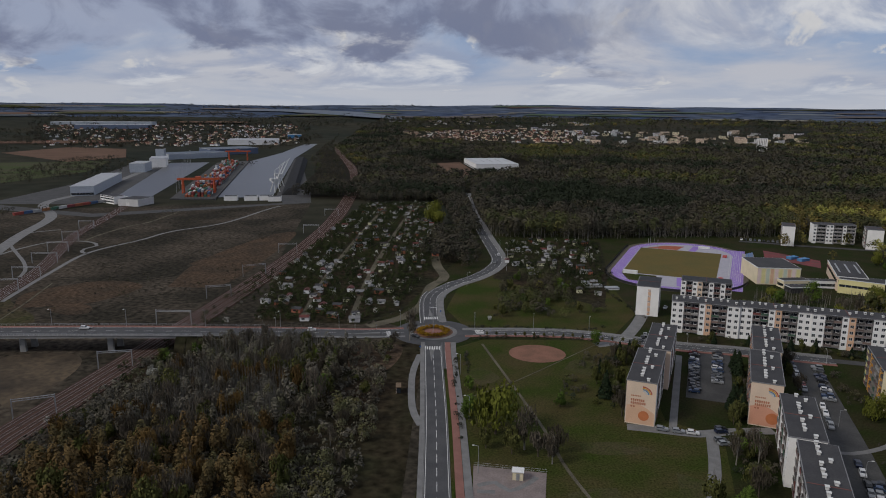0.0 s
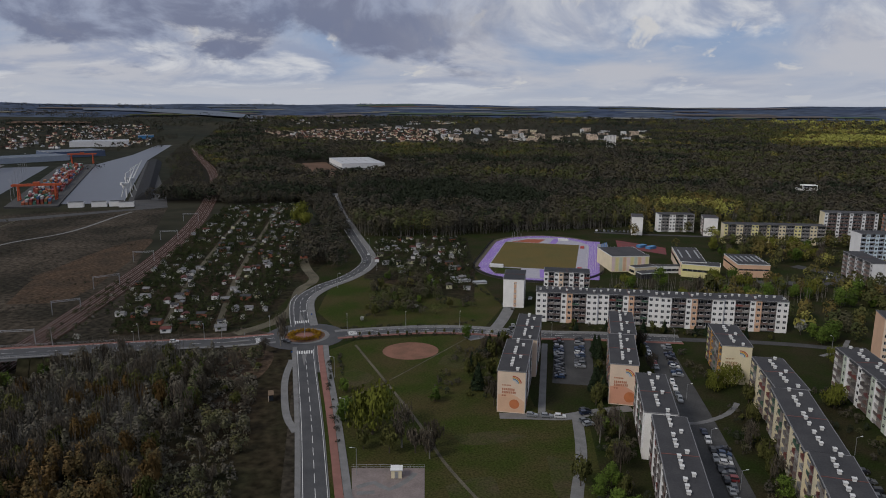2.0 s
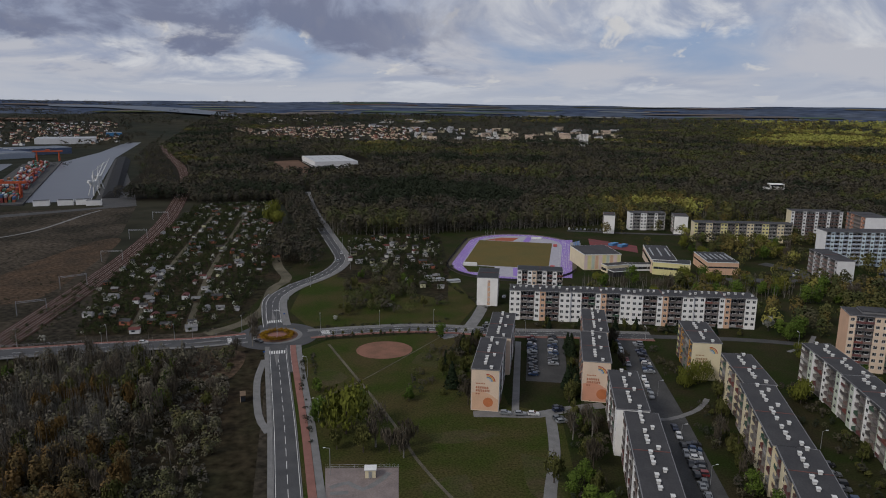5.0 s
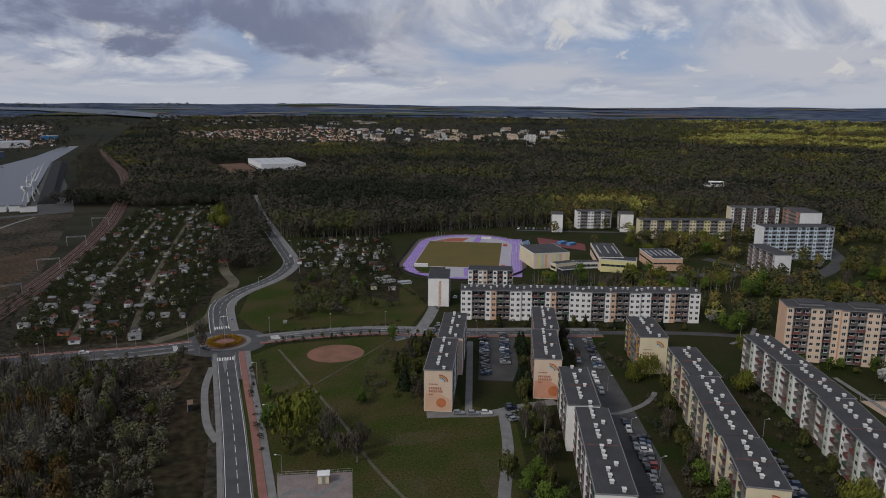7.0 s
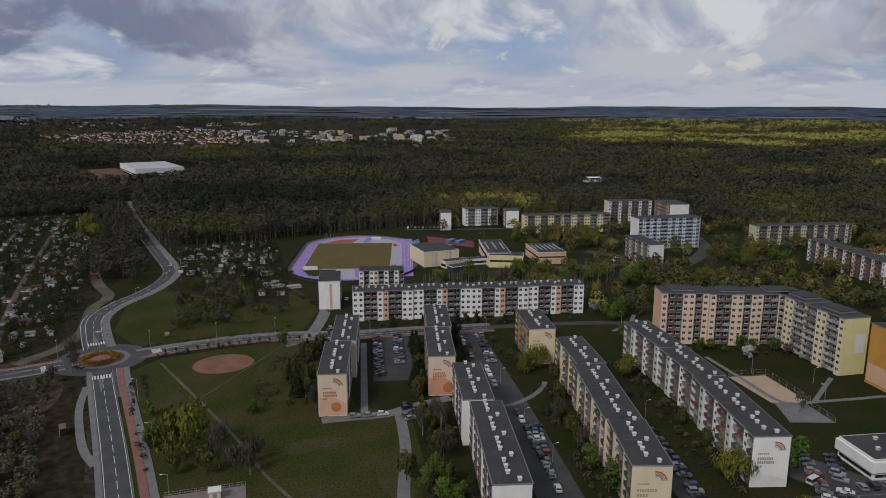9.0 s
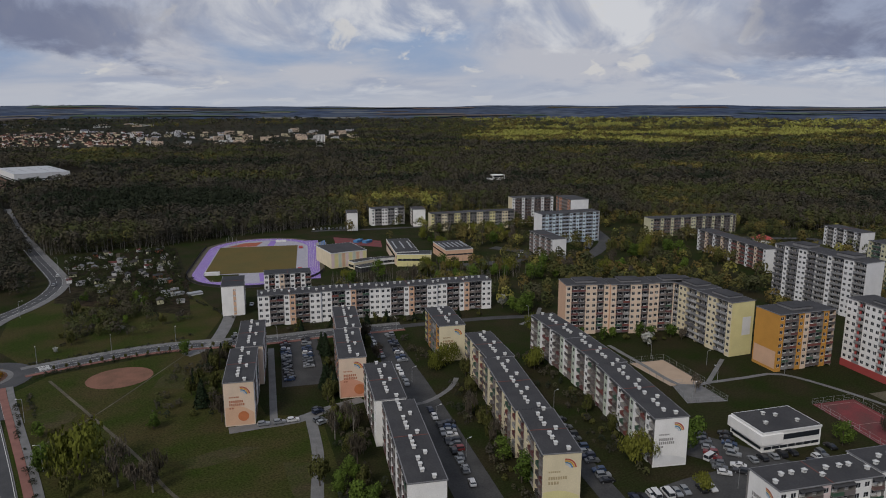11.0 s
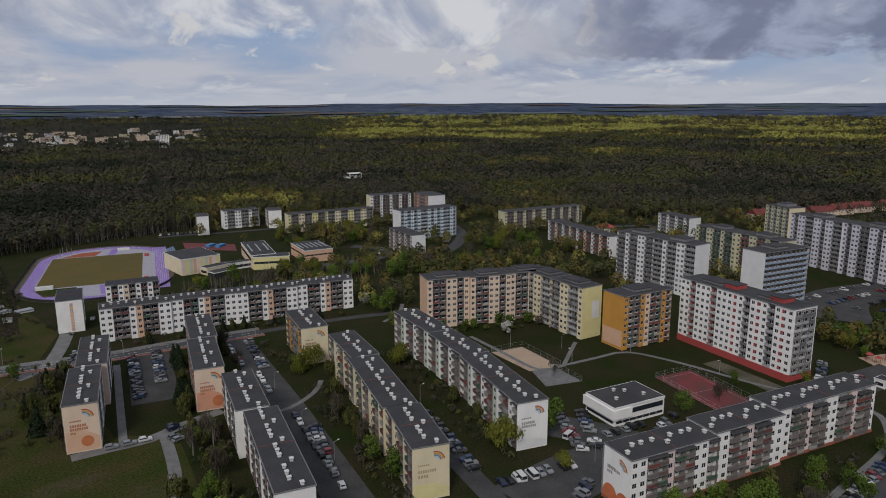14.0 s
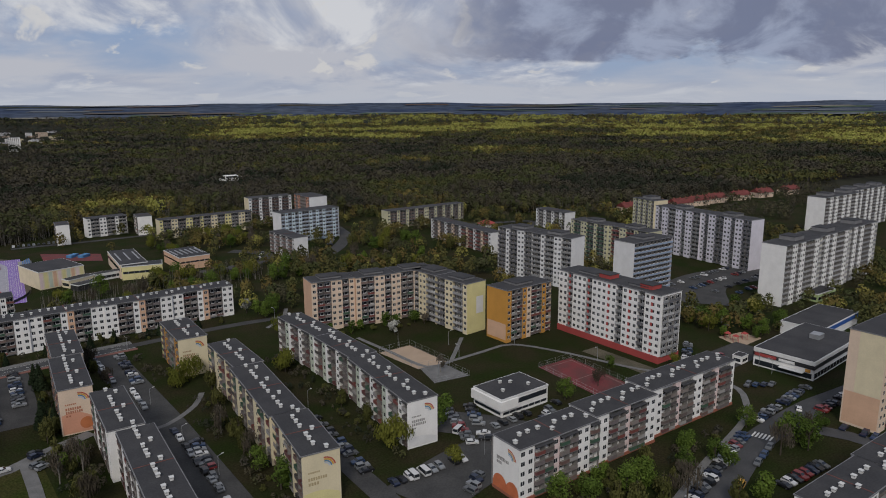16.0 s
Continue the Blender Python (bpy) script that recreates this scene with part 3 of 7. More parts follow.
dirt = [("gravel_track", [(-60, 318), (-46, 332), (-38, 352), (-37, 372), (-36, 398), (-30, 420), (-40, 470), (-50, 610)], 3.2, DIRT, "pale gravel track along the gardens"),
        ("dirt_path", [(-4, 297), (8, 253), (18, 215), (23, 190), (31, 165), (40, 140)], 0.55, DIRT, "worn dirt footpath over the lawn"),
        ("dirt_path", [(48, 302), (8, 253), (-8, 238)], 0.25, DIRT, "worn dirt footpath over the lawn"),
        ("dirt_track", [(-226, 712), (-232, 683), (-243, 602), (-270, 555), (-277, 517), (-290, 466), (-279, 404), (-264, 341)], 1.5, PAVING, "pale dirt track through the scrub"),
        ("dirt_track", [(-289, 462), (-296, 468), (-301, 479), (-298, 490), (-303, 498), (-315, 506), (-331, 506), (-343, 498), (-348, 475), (-348, 452)], 1.3, PAVING, "pale dirt track through the scrub"),
        ("dirt_track", [(-318, 508), (-321, 530), (-319, 575), (-312, 600), (-314, 682)], 1.1, DIRT, "faint dirt track through the scrub"),
        ("wheel_track", [(-240, 300), (-243, 312), (-249, 337), (-257, 365), (-262, 382)], 0.5, DIRT, "twin wheel marks over dry grass"),
        ("garden_path", [(-95, 325), (-104, 420), (-110, 560), (-114, 720)], 1.6, DIRT, "narrow dirt path between allotments"),
        ("garden_path", [(-70, 325), (-78, 430), (-82, 560), (-85, 730)], 1.6, DIRT, "narrow dirt path between allotments"),
        ("garden_path", [(30, 440), (40, 500), (44, 545)], 1.4, DIRT, "narrow dirt path between allotments")]
for name, pts, w, m, label in dirt:
    thing(name, label, "path", kind="structure", shape=ribbon(Shape(m), smooth(pts, 6), -w, w, 0.1))
estate_ways = [("parking_lot", [(80, 243), (96, 297)], 8.2, ASPHALT_OLD, "asphalt car park between apartment blocks"),
               ("parking_lot", [(132, 292), (122, 250), (112, 208), (102, 170), (94, 140), (88, 118)], 6.5, ASPHALT_OLD, "asphalt parking street between apartment blocks"),
               ("footpath", [(81, 290), (61, 219)], 1.3, PAVING, "grey concrete footpath beside a block"),
               ("service_lane", [(46, 219), (56, 217.5), (68, 215.5), (78, 218), (94, 220)], 2.4, PAVING, "pale concrete service lane"),
               ("service_lane", [(73, 217), (66, 190), (57, 166), (50, 145)], 1.8, PAVING, "pale concrete service lane"),
               ("service_lane", [(47, 300), (58, 306), (66, 320), (76, 345), (84, 372)], 3.0, PAVING, "pale lane to the stadium"),
               ("service_lane", [(145, 289), (180, 281), (205, 272), (220, 262)], 2.6, ASPHALT_OLD, "asphalt lane along the long block"),
               ("parking_lot", [(152, 205), (143, 174), (132, 144), (124, 118), (118, 100)], 3.4, ASPHALT_OLD, "asphalt parking lane behind a block"),
               ("parking_lot", [(128, 112), (150, 112), (172, 108), (186, 102)], 11.0, ASPHALT_OLD, "asphalt car park by the pavilion"),
               ("parking_lot", [(168, 140), (176, 122), (180, 108)], 8.0, ASPHALT_OLD, "asphalt car park by the pavilion"),
               ("footpath", [(212, 218), (208, 196), (204, 171), (215, 167), (232, 163), (247, 158), (252, 136), (253, 108), (256, 92)], 1.0, PAVING, "pale footpath across the courtyard"),
               ("footpath", [(215, 167), (241, 181)], 0.9, PAVING, "pale footpath across the courtyard"),
               ("footpath", [(196, 262), (210, 268), (222, 280)], 1.0, PAVING, "pale footpath across the lawn"),
               ("footpath", [(100, 208), (112, 206), (126, 212), (134, 220)], 1.0, PAVING, "pale footpath across the lawn"),
               ("street", [(120, 47), (150, 48), (179, 49.4), (205, 50.2), (224, 49), (255, 42), (277, 34), (310, 22)], 4.6, ASPHALT, "grey asphalt street lined with parked cars"),
               ("footpath", [(146, 57.4), (176, 57.8), (197, 58), (220, 57), (236, 57.4), (248, 61), (257, 66), (262, 76)], 1.2, PAVING, "pale footpath beside the parked cars"),
               ("street", [(226, 48), (236, 41), (240, 28), (236, 8)], 3.4, ASPHALT, "grey asphalt side street"),
               ("parking_lot", [(262, 85), (284, 80), (308, 74)], 8.0, ASPHALT_OLD, "asphalt car park by the tower block"),
               ("parking_lot", [(360, 115), (400, 128), (440, 116), (470, 100)], 16.0, ASPHALT_OLD, "large asphalt car park between tower blocks"),
               ("street", [(326, 362), (350, 376), (382, 402), (407, 442)], 5.0, ASPHALT_OLD, "asphalt street with parked cars"),
               ("street", [(240, 385), (281, 380), (300, 400), (290, 425)], 5.0, ASPHALT_OLD, "asphalt car park near the school"),
               ("street", [(196, 560), (214, 555), (240, 545), (300, 528), (345, 512)], 3.0, ASPHALT_OLD, "asphalt lane along the far blocks"),
               ("street", [(470, 370), (500, 345), (530, 320), (490, 300), (470, 330)], 4.0, ASPHALT_OLD, "asphalt lane by the kiosk"),
               ("footpath", [(330, 92), (345, 100), (352, 118)], 1.6, PAVING, "pale footpath between the blocks")]
for i, (name, pts, w, m, label) in enumerate(estate_ways):
    thing(name, label, "road" if "foot" not in name else "path", kind="structure", shape=ribbon(Shape(m), smooth(pts, 5), -w, w, 0.10 + 0.006 * i))


def near_line(x, y, line, d):
    return any((p.x - x) ** 2 + (p.y - y) ** 2 < d * d for p in line)


WAY_LINES = [(smooth(pts, 4.0), w) for _, pts, w, _, _ in estate_ways] + [(LINES["east"], 6.5), (LINES["south"], 10.5), (LINES["north"], 8.0)]
FOOT = []  # ground taken by buildings: corner, direction, length, depth


def clear(x, y, gap=2.0):
    """Whether a plant may stand here: no building, road or path."""
    for ox, oy, dx, dy, length, depth in FOOT:
        u, v = (x - ox) * dx + (y - oy) * dy, -(x - ox) * dy + (y - oy) * dx
        if -gap < u < length + gap and -gap < v < depth + gap:
            return False
    return not any(near_line(x, y, line, w + 0.8) for line, w in WAY_LINES)


def take(p, q, depth):
    d = math.hypot(q[0] - p[0], q[1] - p[1])
    FOOT.append((p[0], p[1], (q[0] - p[0]) / d, (q[1] - p[1]) / d, d, depth))


# ---- apartment blocks ----
def window_mesh(w, h, shaded=False):
    s = Shape(FRAME, GLASS)
    s.box(-w / 2, -0.03, 0, w / 2, 0.05, h, 0)
    g = 0.09
    for a, b in ((-w / 2 + g, -g / 2), (g / 2, w / 2 - g)):
        s.poly([(a, -0.035, g), (b, -0.035, g), (b, -0.035, h - g), (a, -0.035, h - g)], 1)
    return s.mesh("window")


def canopy_mesh(w, out):
    """Sloping sheet roof over a stack of balconies."""
    s = Shape(mat("canopy_sheet", (0.055, 0.055, 0.058), 0.7, 0.15))
    o = [(-out, -0.28), (-out, -0.16), (0.15, 0.14), (0.15, 0.02)]
    for a, b in zip(o, o[1:] + o[:1]):
        s.poly([(-w / 2, *a), (w / 2, *a), (w / 2, *b), (-w / 2, *b)])
    for x in (-w / 2, w / 2):
        s.poly([(x, *p) for p in o])
    return s.weld().mesh("canopy")


def balcony_mesh(w, deep, parapet, front=0.25):
    """Slab, parapet and rail of one loggia with its glazed door behind, on a back panel darkened for shade."""
    s = Shape(SLAB_AND_SHADE, parapet, FRAME, GLASS)
    s.box(-w / 2, -front, -0.12, w / 2, deep, 0.06, 0)
    s.box(-w / 2, -front, 0.06, w / 2, 0.06 - front, 1.0, 1)
    s.box(-w / 2, 0.06 - front, 0.06, -w / 2 + 0.06, deep, 1.0, 1)
    s.box(w / 2 - 0.07, 0.1 - front, 0.06, w / 2, deep, 2.6, 0)
    s.box(-w / 2 - 0.02, -front - 0.04, 1.0, w / 2 + 0.02, 0.08 - front, 1.06, 1)
    z = deep - 0.04
    # back panel in the slab's grey: the recess shade is put into its colour
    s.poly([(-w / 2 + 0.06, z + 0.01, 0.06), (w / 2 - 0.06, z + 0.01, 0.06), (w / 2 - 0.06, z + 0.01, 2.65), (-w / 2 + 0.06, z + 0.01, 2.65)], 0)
    s.poly([(-w / 2 + 0.5, z, 0.1), (w / 2 - 0.3, z, 0.1), (w / 2 - 0.3, z, 2.2), (-w / 2 + 0.5, z, 2.2)], 2)
    for a, b, c in ((-w / 2 + 0.58, -w / 2 + 1.25, 0.2), (-w / 2 + 1.4, w / 2 - 0.4, 0.95)):
        s.poly([(a, z - 0.02, c), (b, z - 0.02, c), (b, z - 0.02, 2.1), (a, z - 0.02, 2.1)], 3)
    return s.mesh("balcony")


CACHE = {}


def cached(key, make, *args):
    if key not in CACHE:
        CACHE[key] = make(*args)
    return CACHE[key]


def facade(walls, pieces, length, floors, fh, base, top, pattern, deep, flip, depth, w_mat, style):
    """Bays along one long side. flip: the far side. w: a window bay, B: a loggia bay, s: stair bay with small windows, n: plain."""
    widths = {"w": 2.7, "B": 3.3, "s": 2.6, "n": 2.0, "W": 2.7}
    bays, run, i = [], 0.0, 0
    while run < length - 1.0:
        c = pattern[i % len(pattern)]
        bays.append(c)
        run += widths[c]
        i += 1
    k = length / run
    turn = Matrix.Translation((length, depth, 0)) @ pose(0, 0, 0, 0, 0, 180) if flip else Matrix()
    x = 0.0

    def p(a, b, c):
        v = turn @ Vector((a, b, c))
        return (v.x, v.y, v.z)

    for n, c in enumerate(bays):
        w = widths[c] * k
        if c == "B":
            xa, xb = x, x + w if n + 1 < len(bays) else length
            walls.poly([p(xa, deep, 0), p(xb, deep, 0), p(xb, deep, top), p(xa, deep, top)])
            for end_x, inward in ((0.0, 0.2),) * (n == 0) + ((length, -0.2),) * (n + 1 == len(bays)):
                walls.poly([p(end_x, 0, 0), p(end_x + inward, 0, 0), p(end_x + inward, 0, top), p(end_x, 0, top)])
                walls.poly([p(end_x + inward, 0, 0), p(end_x + inward, deep, 0), p(end_x + inward, deep, top), p(end_x + inward, 0, top)])
            for f in range(floors):
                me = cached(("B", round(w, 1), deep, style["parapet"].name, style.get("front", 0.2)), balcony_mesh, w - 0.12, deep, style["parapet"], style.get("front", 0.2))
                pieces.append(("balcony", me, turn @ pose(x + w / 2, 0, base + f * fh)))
            if floors == 5:
                pieces.append(("canopy", cached(("canopy", round(w, 1), style.get("front", 0.2)), canopy_mesh, w, style.get("front", 0.2) + 0.2), turn @ pose(x + w / 2, 0, base + floors * fh)))
        else:
            ww, wh = (1.5, 1.4) if c != "s" else (0.9, 0.9)
            m = 1 if c == "W" and len(walls.materials) > 1 else 0
            x0, x1 = x + w / 2 - ww / 2, x + w / 2 + ww / 2
            zs = [0.0]
            for f in range(floors):
                zs += [base + f * fh + 0.9, base + f * fh + 0.9 + wh]
            zs.append(top)
            if c == "n":
                walls.poly([p(x, 0, 0), p(x + w, 0, 0), p(x + w, 0, top), p(x, 0, top)], m)
            else:
                walls.poly([p(x, 0, 0), p(x0, 0, 0), p(x0, 0, top), p(x, 0, top)], m)
                walls.poly([p(x1, 0, 0), p(x + w, 0, 0), p(x + w, 0, top), p(x1, 0, top)], m)
                for a, b in zip(zs[::2], zs[1::2]):
                    walls.poly([p(x0, 0, a), p(x1, 0, a), p(x1, 0, b), p(x0, 0, b)], m)
                for f in range(floors):
                    a, b = zs[1 + 2 * f], zs[2 + 2 * f]
                    q = 0.14
                    walls.poly([p(x0, 0, a), p(x0, q, a), p(x0, q, b), p(x0, 0, b)], m)
                    walls.poly([p(x1, q, a), p(x1, 0, a), p(x1, 0, b), p(x1, q, b)], m)
                    walls.poly([p(x0, 0, a), p(x1, 0, a), p(x1, q, a), p(x0, q, a)], m)
                    walls.poly([p(x0, q, b), p(x1, q, b), p(x1, 0, b), p(x0, 0, b)], m)
                    pieces.append(("window", cached(("w", ww, wh), window_mesh, ww, wh), turn @ pose(x + w / 2, q - 0.02, a)))
            # side walls of the bay, where a loggia lies next to it
            if n and bays[n - 1] == "B":
                walls.poly([p(x, deep, 0), p(x, 0, 0), p(x, 0, top), p(x, deep, top)], m)
            if n + 1 < len(bays) and bays[n + 1] == "B":
                walls.poly([p(x + w, 0, 0), p(x + w, deep, 0), p(x + w, deep, top), p(x + w, 0, top)], m)
        x += w


def joined(name, pieces):
    """Pieces too small or too far to tell apart, in one mesh."""
    v, f, mi, mats, n = [], [], [], [], 0
    for me, m in pieces:
        co = np.empty(len(me.vertices) * 3, np.float32)
        me.vertices.foreach_get("co", co)
        a = np.array(m)
        v.append(co.reshape(-1, 3) @ a[:3, :3].T + a[:3, 3])
        slot = []
        for x in me.materials:
            if x not in mats:
                mats.append(x)
            slot.append(mats.index(x))
        for p in me.polygons:
            f.append([i + n for i in p.vertices])
            mi.append(slot[p.material_index])
        n += len(me.vertices)
    out = bpy.data.meshes.new(name)
    out.from_pydata(np.concatenate(v).tolist(), [], f)
    for x in mats:
        out.materials.append(x)
    out.polygons.foreach_set("material_index", mi)
    return out


def vent_mesh():
    s = Shape(VENT, DARK)
    s.box(-0.45, -0.4, 0, 0.45, 0.4, 0.75)
    s.box(-0.6, -0.55, 0.75, 0.6, 0.55, 0.9)
    s.box(-0.3, -0.41, 0.4, 0.3, -0.4, 0.62, 1)
    return s.mesh("roof_vent")


def block(label, sections, floors, wall="white", accent=None, pattern="wwBBwwBB", back="wwwwBB", front_only=False, roof=ROOF, plinth=None, style=None, end=None, ends=None, fh=2.8,
          base=0.9, vents=True, deep=1.15, step=0.0, group="apartment blocks", attic=0.0, vent_step=3.0, hidden=("front",)):
    """An apartment block of sections, each ((x0, y0), (x1, y1), depth): the main side runs from the first point to the second, the depth lies to its left."""
    style = style or {"parapet": PARAPET}
    (x0, y0), (x1, y1), _ = sections[0]
    root = thing("apartment_block", label, "apartment block", at=pose(x0, y0, 0, 0, 0, math.degrees(math.atan2(y1 - y0, x1 - x0))), group=group)
    inv = root.matrix_basis.inverted()
    for n, ((ax, ay), (bx, by), depth) in enumerate(sections):
        take((ax, ay), (bx, by), depth)
        a, b = inv @ Vector((ax, ay, 0)), inv @ Vector((bx, by, 0))
        length = (b - a).length
        top = base + floors * fh + 0.35 + step * n
        frame_m = Matrix.Translation(a) @ pose(0, 0, 0, 0, 0, math.degrees(math.atan2(b.y - a.y, b.x - a.x)))
        w1 = WALLS[wall] if isinstance(wall, str) else wall
        mats = [w1, WALLS[accent] if accent else w1, WALLS[end] if end else w1, WALLS[plinth] if plinth else CONCRETE]
        walls = Shape(*mats)
        y_back = depth - deep if not front_only else depth
        ys = (0.0, deep, y_back, depth) if not front_only else (0.0, deep, depth)
        for xa, turned in ((0.0, False), (length, True)):
            for ya, yb in zip(ys, ys[1:]):
                q = [(xa, yb, 0), (xa, ya, 0), (xa, ya, top), (xa, yb, top)]
                walls.poly(q[::-1] if turned else q, 2)
        if front_only:
            walls.poly([(length, depth, 0), (0, depth, 0), (0, depth, top), (length, depth, top)])
        near, far = [], []
        facade(walls, far if front_only or "front" in hidden else near, length, floors, fh, base, top, pattern, deep, False, depth, w1, style)
        if not front_only:
            facade(walls, far if "back" in hidden else near, length, floors, fh, base, top, back, deep, True, depth, w1, style)
        sec = part("section", walls.weld(), root, at=frame_m)
        if plinth:
            part("plinth", Shape(mats[3]).box(-0.1, -0.3, 0, length + 0.1, depth + 0.3, base), sec, "coloured plinth storey")
        for name, me, m in near:
            part(name, me, sec, at=m)
        for kind in ("window", "balcony", "canopy"):
            some = [(me, m) for name, me, m in far if name == kind]
            if some:
                tagged(part(kind, joined(kind, some), sec), kind="stuff")
        edge_m, joint_m = mat("roof_edge_sheet", (0.20, 0.20, 0.205), 0.6, 0.12), mat("roof_flashing", (0.15, 0.06, 0.05), 0.8, 0.2)
        part("roof_edge", Shape(edge_m).box(-0.12, -0.30, top + 0.02, length + 0.12, depth + 0.30, top + 0.30), sec, "grey sheet roof edge")
        part("roof", Shape(roof).box(0.1, -0.08, top + 0.30, length - 0.1, depth + 0.08, top + 0.34), sec, "dark bitumen roof")
        part("roof_joint", Shape(joint_m if floors == 5 else roof).box(length * 0.5 - 0.15, -0.05, top + 0.34, length * 0.5 + 0.15, depth + 0.05, top + 0.42), sec)
        for k in range(max(1, int(length / 22)) if attic else 0):
            c = (k + 0.5) * length / max(1, int(length / 22))
            part("attic", Shape(edge_m).box(c - 5, depth * 0.25, top + 0.34, c + 5, depth - 1.5, top + 0.3 + attic), sec, "low grey roof house")
            part("attic_roof", Shape(roof).box(c - 5.2, depth * 0.25 - 0.2, top + 0.3 + attic, c + 5.2, depth - 1.3, top + 0.5 + attic), sec)
        if vents:
            k = max(2, int(length / vent_step))
            rnd = random.Random(int(ax * 7 + ay))
            for i in range(k):
                part("roof_vent", cached("vent", vent_mesh), sec, at=pose((i + 0.5) * length / k + rnd.uniform(-0.5, 0.5), depth * (0.55 if i % 4 else 0.3), top + 0.34, 0, 0, rnd.choice((0, 90))))
    return root


GREY = {"parapet": PARAPET_GREY}
BLUE = {"parapet": PARAPET_BLUE}
A_BLOCK = block("white five-storey block with peach mural end wall", [((55, 219.5), (65.3, 251.5), 9.7), ((67.3, 252), (77.6, 284), 9.7)], 5, "white", "peach", "wwBBww", "BBwBBw", end="pale_peach", hidden=())
B_BLOCK = block("orange and white five-storey block with mural end wall", [((96.5, 221.5), (107.3, 253.5), 9.9), ((108.6, 254), (118.6, 284), 9.9)], 5, "white", "orange", "wwBBww", "BWBWBW", end="pale_peach")
C_BLOCK = block("long white five-storey block with dark recessed loggias", [((79, 134), (94, 180), 9.6), ((92.5, 182), (102, 212.5), 9.6)], 5, "white", None, "wwBBww", "BBnwBBn", end="white")
D_BLOCK = block("short yellow five-storey block with a mural end wall", [((147.5, 235.5), (155.5, 262), 11)], 5, "yellow", "ochre", "wwBB", "BBWBB", end="cream")
J_BLOCK = block("long cream five-storey block with stepped sections", [((116.5, 128), (127, 153), 10.4), ((126.6, 153.4), (142.3, 194.5), 10.8), ((143.3, 195), (151.5, 223), 10.2)], 5, "cream", None, "wwBBww", "BBnwBBn", end="cream")
K_BLOCK = block("long pale green and white five-storey block with loggias", [((158, 128.5), (173.4, 169.6), 10.6), ((174.4, 170), (181.8, 197.5), 10.6), ((182, 198), (189.5, 230), 10.2)], 5, "white", "mint", "wwBBww", "BBWnBBw", end="white")


def on_line(p, q, s, off):
    p, q = Vector(p), Vector(q)
    d = (q - p).normalized()
    v = p + d * s + Vector((-d.y, d.x)) * off
    return (v.x, v.y)


def row_sections(p, q, cuts, offs, depth):
    return [(on_line(p, q, a, o), on_line(p, q, b - 0.05, o), depth) for a, b, o in zip(cuts, cuts[1:], offs)]


L_BLOCK = block("long white five-storey block with balconies and orange accents", row_sections((85, 323), (199.5, 291.5), (0, 30, 59.5, 89, 118.5), (0, 0.8, 0.2, 1.2), 11), 5, "white", "peach", "wwBBwWBB", "wwwwBB", plinth=None, hidden=("back",))
S_BLOCK = block("long pale pink five-storey block with dark balconies", row_sections((144, 90), (241.5, 61.7), (0, 30, 57, 101.5), (0, 0.9, 2.6), 10.6), 5, "white", "pink", "wwBBWBB", "wwwwBB", end="white", plinth="brick", hidden=("back",), step=0.5, style={"parapet": PARAPET, "front": 0.8})
E_BLOCK = block("narrow white block end beside the stadium", [((84.5, 346.5), (90.5, 368), 11)], 5, "white", "peach", "wwBBww", "wBBw", roof=ROOF_BLACK, vents=False)
F_BLOCK = block("white five-storey block beside the stadium", [((100, 364.5), (124, 357.5), 10)], 5, "white", "pale_peach", "wBwWBwB", "wwww", roof=ROOF_BLACK, vents=False, hidden=("back",))
M_BLOCK = block("beige eight-storey block with balconies", row_sections((204, 238), (262, 213), (0, 21, 42, 63), (1.5, 0, 0.8), 12), 8, "pale_peach", "peach", "wBBwwB", "wwww", end="peach", vents=False, attic=0.9, hidden=("back",))
N_BLOCK = block("pale yellow eight-storey block with grey loggias", [((253, 222), (249.5, 203), 13), ((249, 202.5), (245.5, 181.5), 12)], 8, "cream", "yellow", "BBwwBBw", "wwww", end="yellow", vents=False, attic=0.9, style=GREY, hidden=("back",))
O_BLOCK = block("ochre eight-storey block with beige front", [((247, 161), (274, 154.5), 13)], 8, "pale_peach", "ochre", "WBBWwBB", "wwww", end="ochre", vents=False, attic=1.0, hidden=("back",))
R_BLOCK = block("white ten-storey block with red plinth and trims", [((278.5, 153), (263.5, 99), 13)], 9, "white", "white", "wwBwwwBwww", "wwBB", base=2.9, end="white", plinth="red", vents=False, attic=0.8, style=GREY, hidden=("back",))
block("narrow white block with a green edge", [((232, 544), (238, 561), 9)], 5, "white", "green", "wBw", "BwB", vents=False)
block("white five-storey block among trees", [((252, 559), (282, 554), 10)], 5, "white", None, "wBBwwBB", front_only=True, vents=False)
block("white five-storey block with plain end wall", [((292, 533), (298, 550), 11)], 5, "white", None, "wBw", "BBwB", vents=False)
block("yellow and white five-storey block", row_sections((283, 506), (357, 488), (0, 32, 76), (0, 1), 10), 5, "cream", "yellow", "WBBwwBBW", front_only=True, vents=False)
block("grey and yellow nine-storey block", [((366, 505), (404, 494), 11)], 8, "pale_grey", "yellow", "wBBwBB", front_only=True, vents=False, end="cream")
block("salmon and white eleven-storey tower block", [((381, 462), (374, 435), 16)], 10, "salmon", "white", "BBwBB", "ww", end="pale_grey", vents=False)
block("pale blue nine-storey tower block", [((328, 414), (378, 405), 13)], 8, "pale_grey", "sky", "BWBWBWB", front_only=True, vents=False, style=BLUE)
block("grey and yellow five-storey block", [((306, 400), (298.5, 364.5), 10.5)], 5, "grey", "yellow", "BBwBBw", "wwww", end="pale_grey", vents=False)
